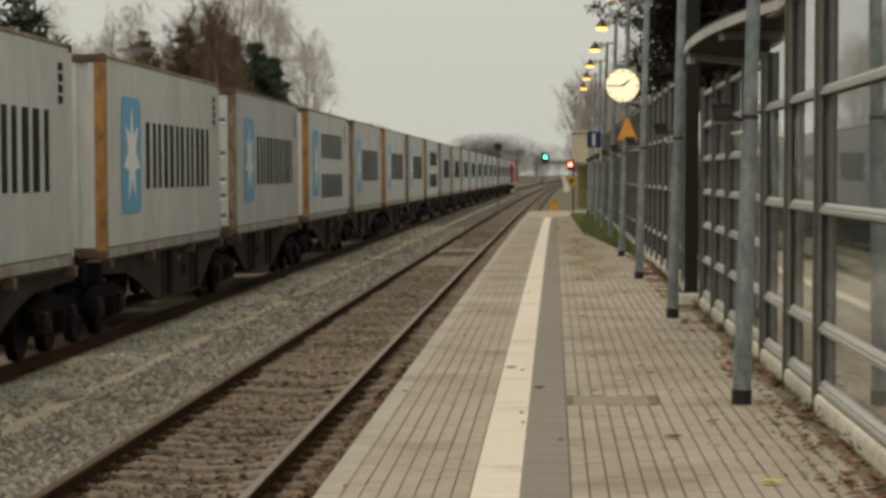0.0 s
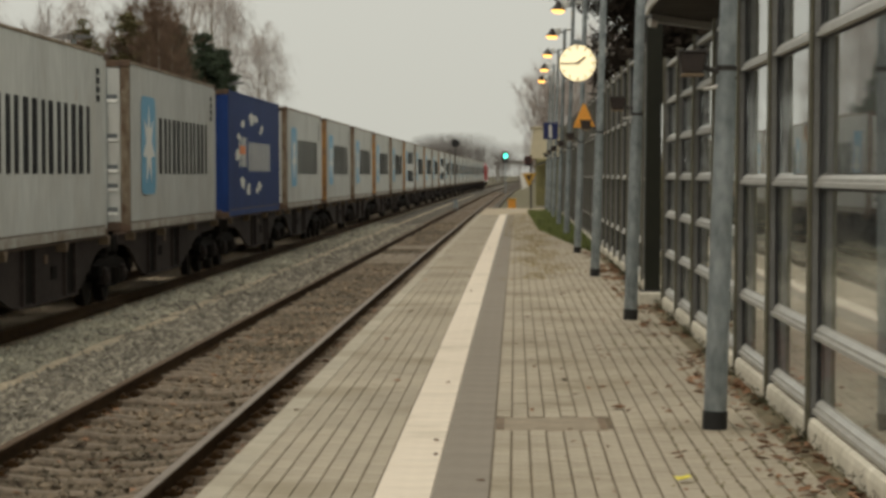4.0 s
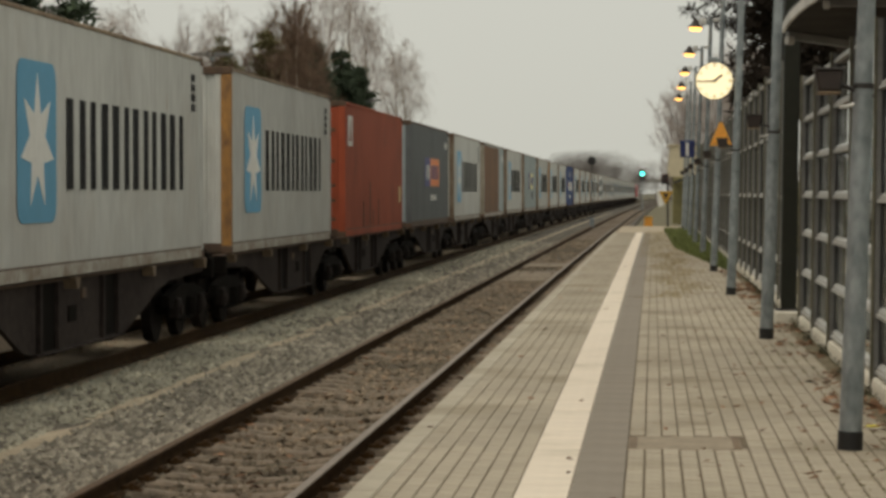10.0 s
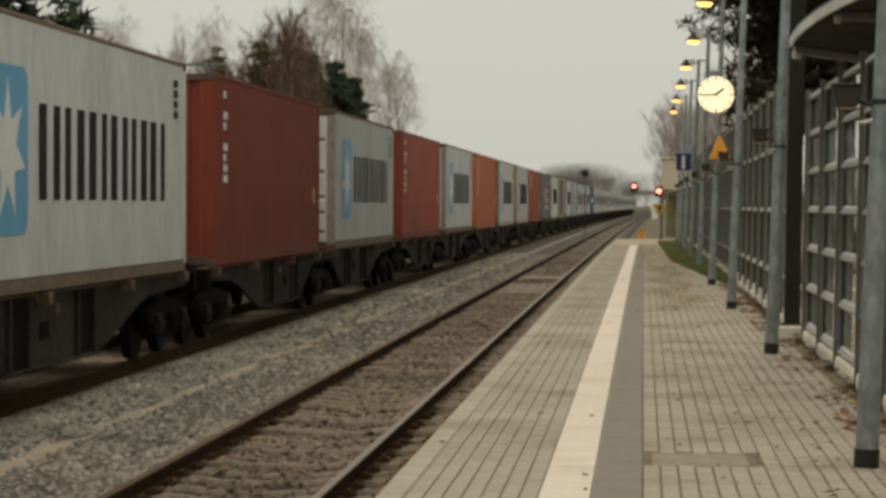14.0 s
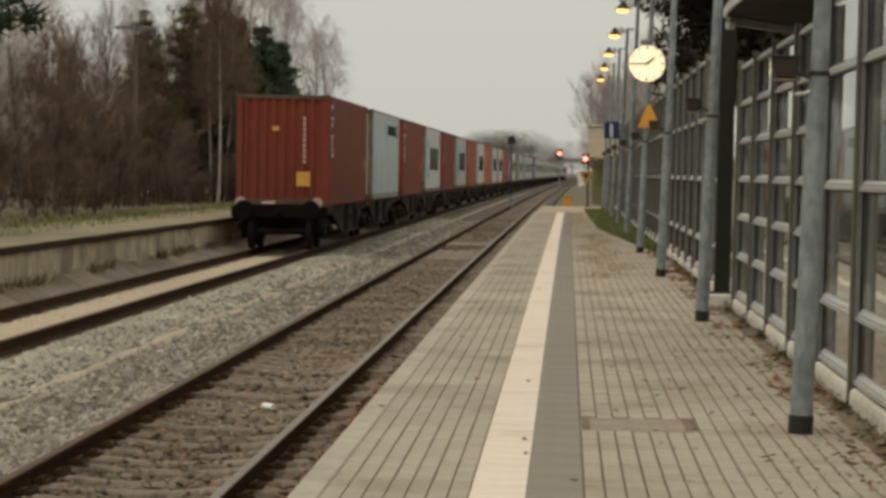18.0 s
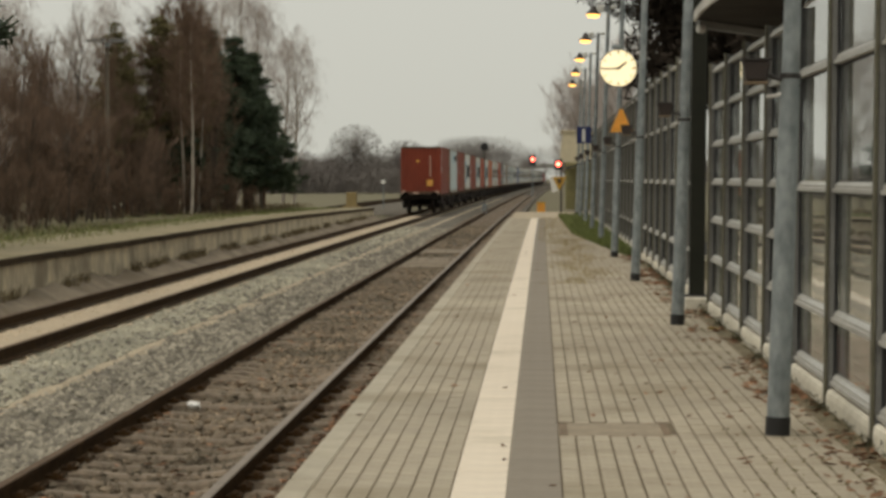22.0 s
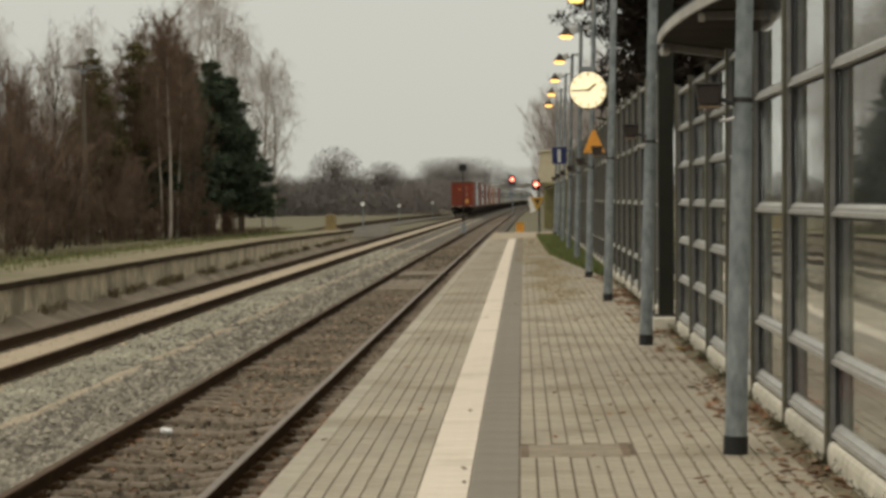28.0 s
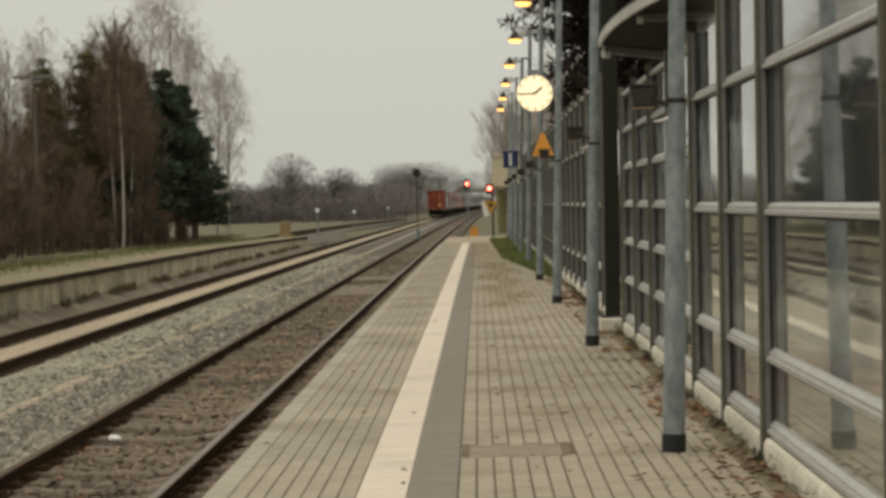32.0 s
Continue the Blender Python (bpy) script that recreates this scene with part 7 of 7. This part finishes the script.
def build_train():
    L = "pale grey container with sky-blue star emblem"
    types = {
        "mo": container(L + ", rusty orange corner posts", M_GREY, M_RUSTPOST, False, "star"),
        "md": container(L + ", door end with locking bars", M_GREY, M_BROWNPOST, True, "star", M_GREY),
        "my": container(L + ", yellowed frame, door end", M_GREY, M_RAILING, True, "star", M_WHITEGREY, M_TAN),
        "mw": container("whitish container with a blue star emblem, door end", M_WHITEGREY, M_BROWNPOST, True, "star", M_WHITEGREY, M_TAN),
        "mp": container(L + ", plain ribbed end", M_GREY, M_BROWNPOST, False, "star"),
        "mt": container("pale grey container with blue emblem and two dark bar rows", M_WHITEGREY, M_RUSTPOST, False, "two_line"),
        "navy": container("navy blue container with a broken white ring emblem", M_NAVY, M_NAVY, False, "navy", None, M_NAVY),
        "flag_yellow": container("faded grey-blue container with a navy and yellow panel", M_STEELBLUE, M_BROWNPOST, False, "flag_yellow", M_STEELBLUE),
        "flag_orange": container("slate grey container with a navy and orange panel", M_SLATE, M_SLATE, False, "flag_orange", M_STEELBLUE, M_BROWNPOST),
        "brown": container("grey-blue container with a large rusted brown side", M_STEELBLUE, M_RAILING, False, "brown", M_STEELBLUE),
        "red_orange": container("red-orange container with rust streaks and a white patch", M_REDORANGE, M_REDORANGE, True, "red_orange", M_REDORANGE, M_REDORANGE),
        "orange": container("orange container with white marking bars", M_ORANGEBOX, M_ORANGEBOX, False, "orange", M_ORANGEBOX, M_ORANGEBOX),
        "oxide": container("dark red-oxide container with white marking bars", M_OXIDE, M_OXIDE, False, "oxide", M_OXIDE, M_OXIDE),
        "oxide2": container("brick-red container with white marking bars", M_REDORANGE, M_OXIDE, False, "oxide", M_OXIDE, M_OXIDE),
        "small": container("white container with a small row of dark bars near the top", M_ICE, M_BROWNPOST, True, "small", M_ICE),
    }
    flats = {True: wagon(True), False: wagon(False)}
    train, halves, used = [], set(), set()
    for i in sorted(ORDER):
        kind = ORDER[i]
        leading = i % 2 == 0
        if i == min(ORDER):
            w = wagon(False, True)
        elif leading in halves:
            w = copy_thing(flats[leading], Matrix.Identity(4))
        else:
            halves.add(leading)
            w = flats[leading]
        if kind in used:
            c = copy_thing(types[kind], Matrix.Identity(4))
        else:
            used.add(kind)
            c = types[kind]
        if i == 23:
            for sx in (-1.0, 1.0):
                part("tail_board", bevel(tube((sx, -6.90, 1.22), (sx, -6.86, 1.22), 0.14, sides=18), 0.006), M_TAIL, w, "pale tail board")
            part("tail_plate", box(-0.45, -0.1, -6.88, -6.85, 1.17, 1.25, 0.006), M_TAIL, w)
        train += [(w, i, 0.0), (c, i, 1.14)]
    loco = locomotive()
    train.append((loco, -20.2, 0.0))
    return train


def train_pose(t, i, up):
    y = lead(t) - i * PITCH
    return pose(TX + bx(y), y, RAIL + up, 0, 0, -math.degrees(math.atan(2 * K * max(y, 0))))


# ---- everything ----
build_ground()
build_track(-2.97, M_RAIL, M_RAILTOP, M_SLEEPER, "platform track with brown rails and half-buried sleepers", -0.172, 1.25)
build_track(TX, M_RAIL, M_RUSTTOP, M_CONCRETE_SLEEPER, "freight track with rusty rails and buried pale sleepers", -0.212, 1.02)
build_boards()
build_platform()
build_old_platform()
build_wall()
build_column(9.6, 1.917, 0.0)
build_column(29.9, 1.83, 0.15)
build_canopy()
_post, _speaker = build_lamp_post(), build_speaker()
for _i, _y in enumerate(POLES):
    _x = POLE_X - (0.04, 0.025, 0.045, 0.035)[min(_i, 3)]
    _m = pose(_x + bx(_y), _y, 0.0, 0, POLE_LEAN, 0)
    _s = pose(_x + bx(_y) - 0.13, _y - 0.02, 2.265 if _i else 2.185, 0, 0, 0)
    if _i == 0:
        _post.matrix_basis, _speaker.matrix_basis = _m, _s
    else:
        copy_thing(_post, _m)
        if _i < 8:
            copy_thing(_speaker, _s)
build_clock()
build_signs()
build_signals()
build_siding()
build_house()
build_forecourt()
plant_trees()
build_old_lamps()
build_far_woods()
build_street_trees()
YELLOW_LEAF, LITTER, DRIFT = build_grass_and_leaves()
TRAIN = build_train()


def motions():
    for ob, i, up in TRAIN:
        walk(ob, [(t, train_pose(t, i, up)) for t in range(0, 33, 2)])
    lens, lamp = bpy.data.objects["signal_lens"], bpy.data.objects["crossing_lens"]
    walk(lens, [(0, pose(0, -0.22, 4.5)), (13.3, pose(0, -0.22, 4.5)), (13.4, pose(0, -0.22, 4.5, 0, 0, 60)), (13.5, pose(0, -0.22, 4.5, 0, 0, 120)), (13.6, pose(0, -0.22, 4.5, 0, 0, 180)), (32, pose(0, -0.22, 4.5, 0, 0, 180))])
    q = (-0.03, -0.1, 2.2)
    walk(lamp, [(0, pose(*q, 0, 0, 180)), (0.5, pose(*q, 0, 0, 180)), (0.6, pose(*q, 0, 0, 120)), (0.7, pose(*q, 0, 0, 60)), (0.8, pose(*q)), (13.3, pose(*q)), (13.4, pose(*q, 0, 0, 60)), (13.5, pose(*q, 0, 0, 120)), (13.6, pose(*q, 0, 0, 180)), (32, pose(*q, 0, 0, 180))])
    z = RAIL - 0.13
    walk(LITTER, [(0, pose(-2.7, 6, z)), (14.4, pose(-2.7, 6, z)), (15.5, pose(-2.82, 19.2, z, 0, 0, 40)), (17.5, pose(-2.36, 19.7, z, 0, 0, 70)), (18, pose(-2.76, 23.6, z, 0, 0, 95)), (19, pose(-3.2, 24.6, z, 0, 0, 110)), (20, pose(-3.42, 24.9, z, 0, 0, 115)), (32, pose(-3.42, 24.9, z, 0, 0, 115))])
    ways = (((0, -0.11, 16.7), (0.6, -0.04, 17.2), (1, 0.0, 17.3), (1.5, 0.4, 18.0), (2, 0.13, 17.6), (2.5, 0.4, 18.45), (3.5, 0.5, 18.6), (7, 1.5, 20.5), (32, 1.5, 20.5)),
            ((0, 0.79, 12.8), (1, 0.86, 13.9), (2.5, 0.91, 13.95), (3, 0.82, 15.4), (3.5, 0.81, 16.1), (6, 1.6, 18.2), (32, 1.6, 18.2)),
            ((0, -0.37, 18.85), (0.3, -0.34, 16.45), (0.6, -0.34, 14.2), (1, -0.32, 14.05), (2, -0.4, 11.0), (32, -0.4, 11.0)))
    for ob, way in zip(DRIFT, ways):
        walk(ob, [(t, pose(x, y, 0.008, 0, 0, 70 * k)) for k, (t, x, y) in enumerate(way)])
    walk(YELLOW_LEAF, [(0, pose(1.21, 10.3, 0.02)), (0.2, pose(1.2, 11.8, 0.02, 0, 0, 20)), (3.5, pose(1.13, 12.15, 0.02, 0, 0, 50)), (6, pose(0.56, 16.0, 0.02, 0, 0, 120)), (9, pose(1.5, 16.4, 0.03, 0, 0, 180)), (12, pose(1.7, 16.6, 0.03, 0, 0, 190)), (17, pose(1.72, 25.5, 0.03, 0, 0, 260)), (32, pose(1.72, 25.5, 0.03, 0, 0, 260))])


motions()
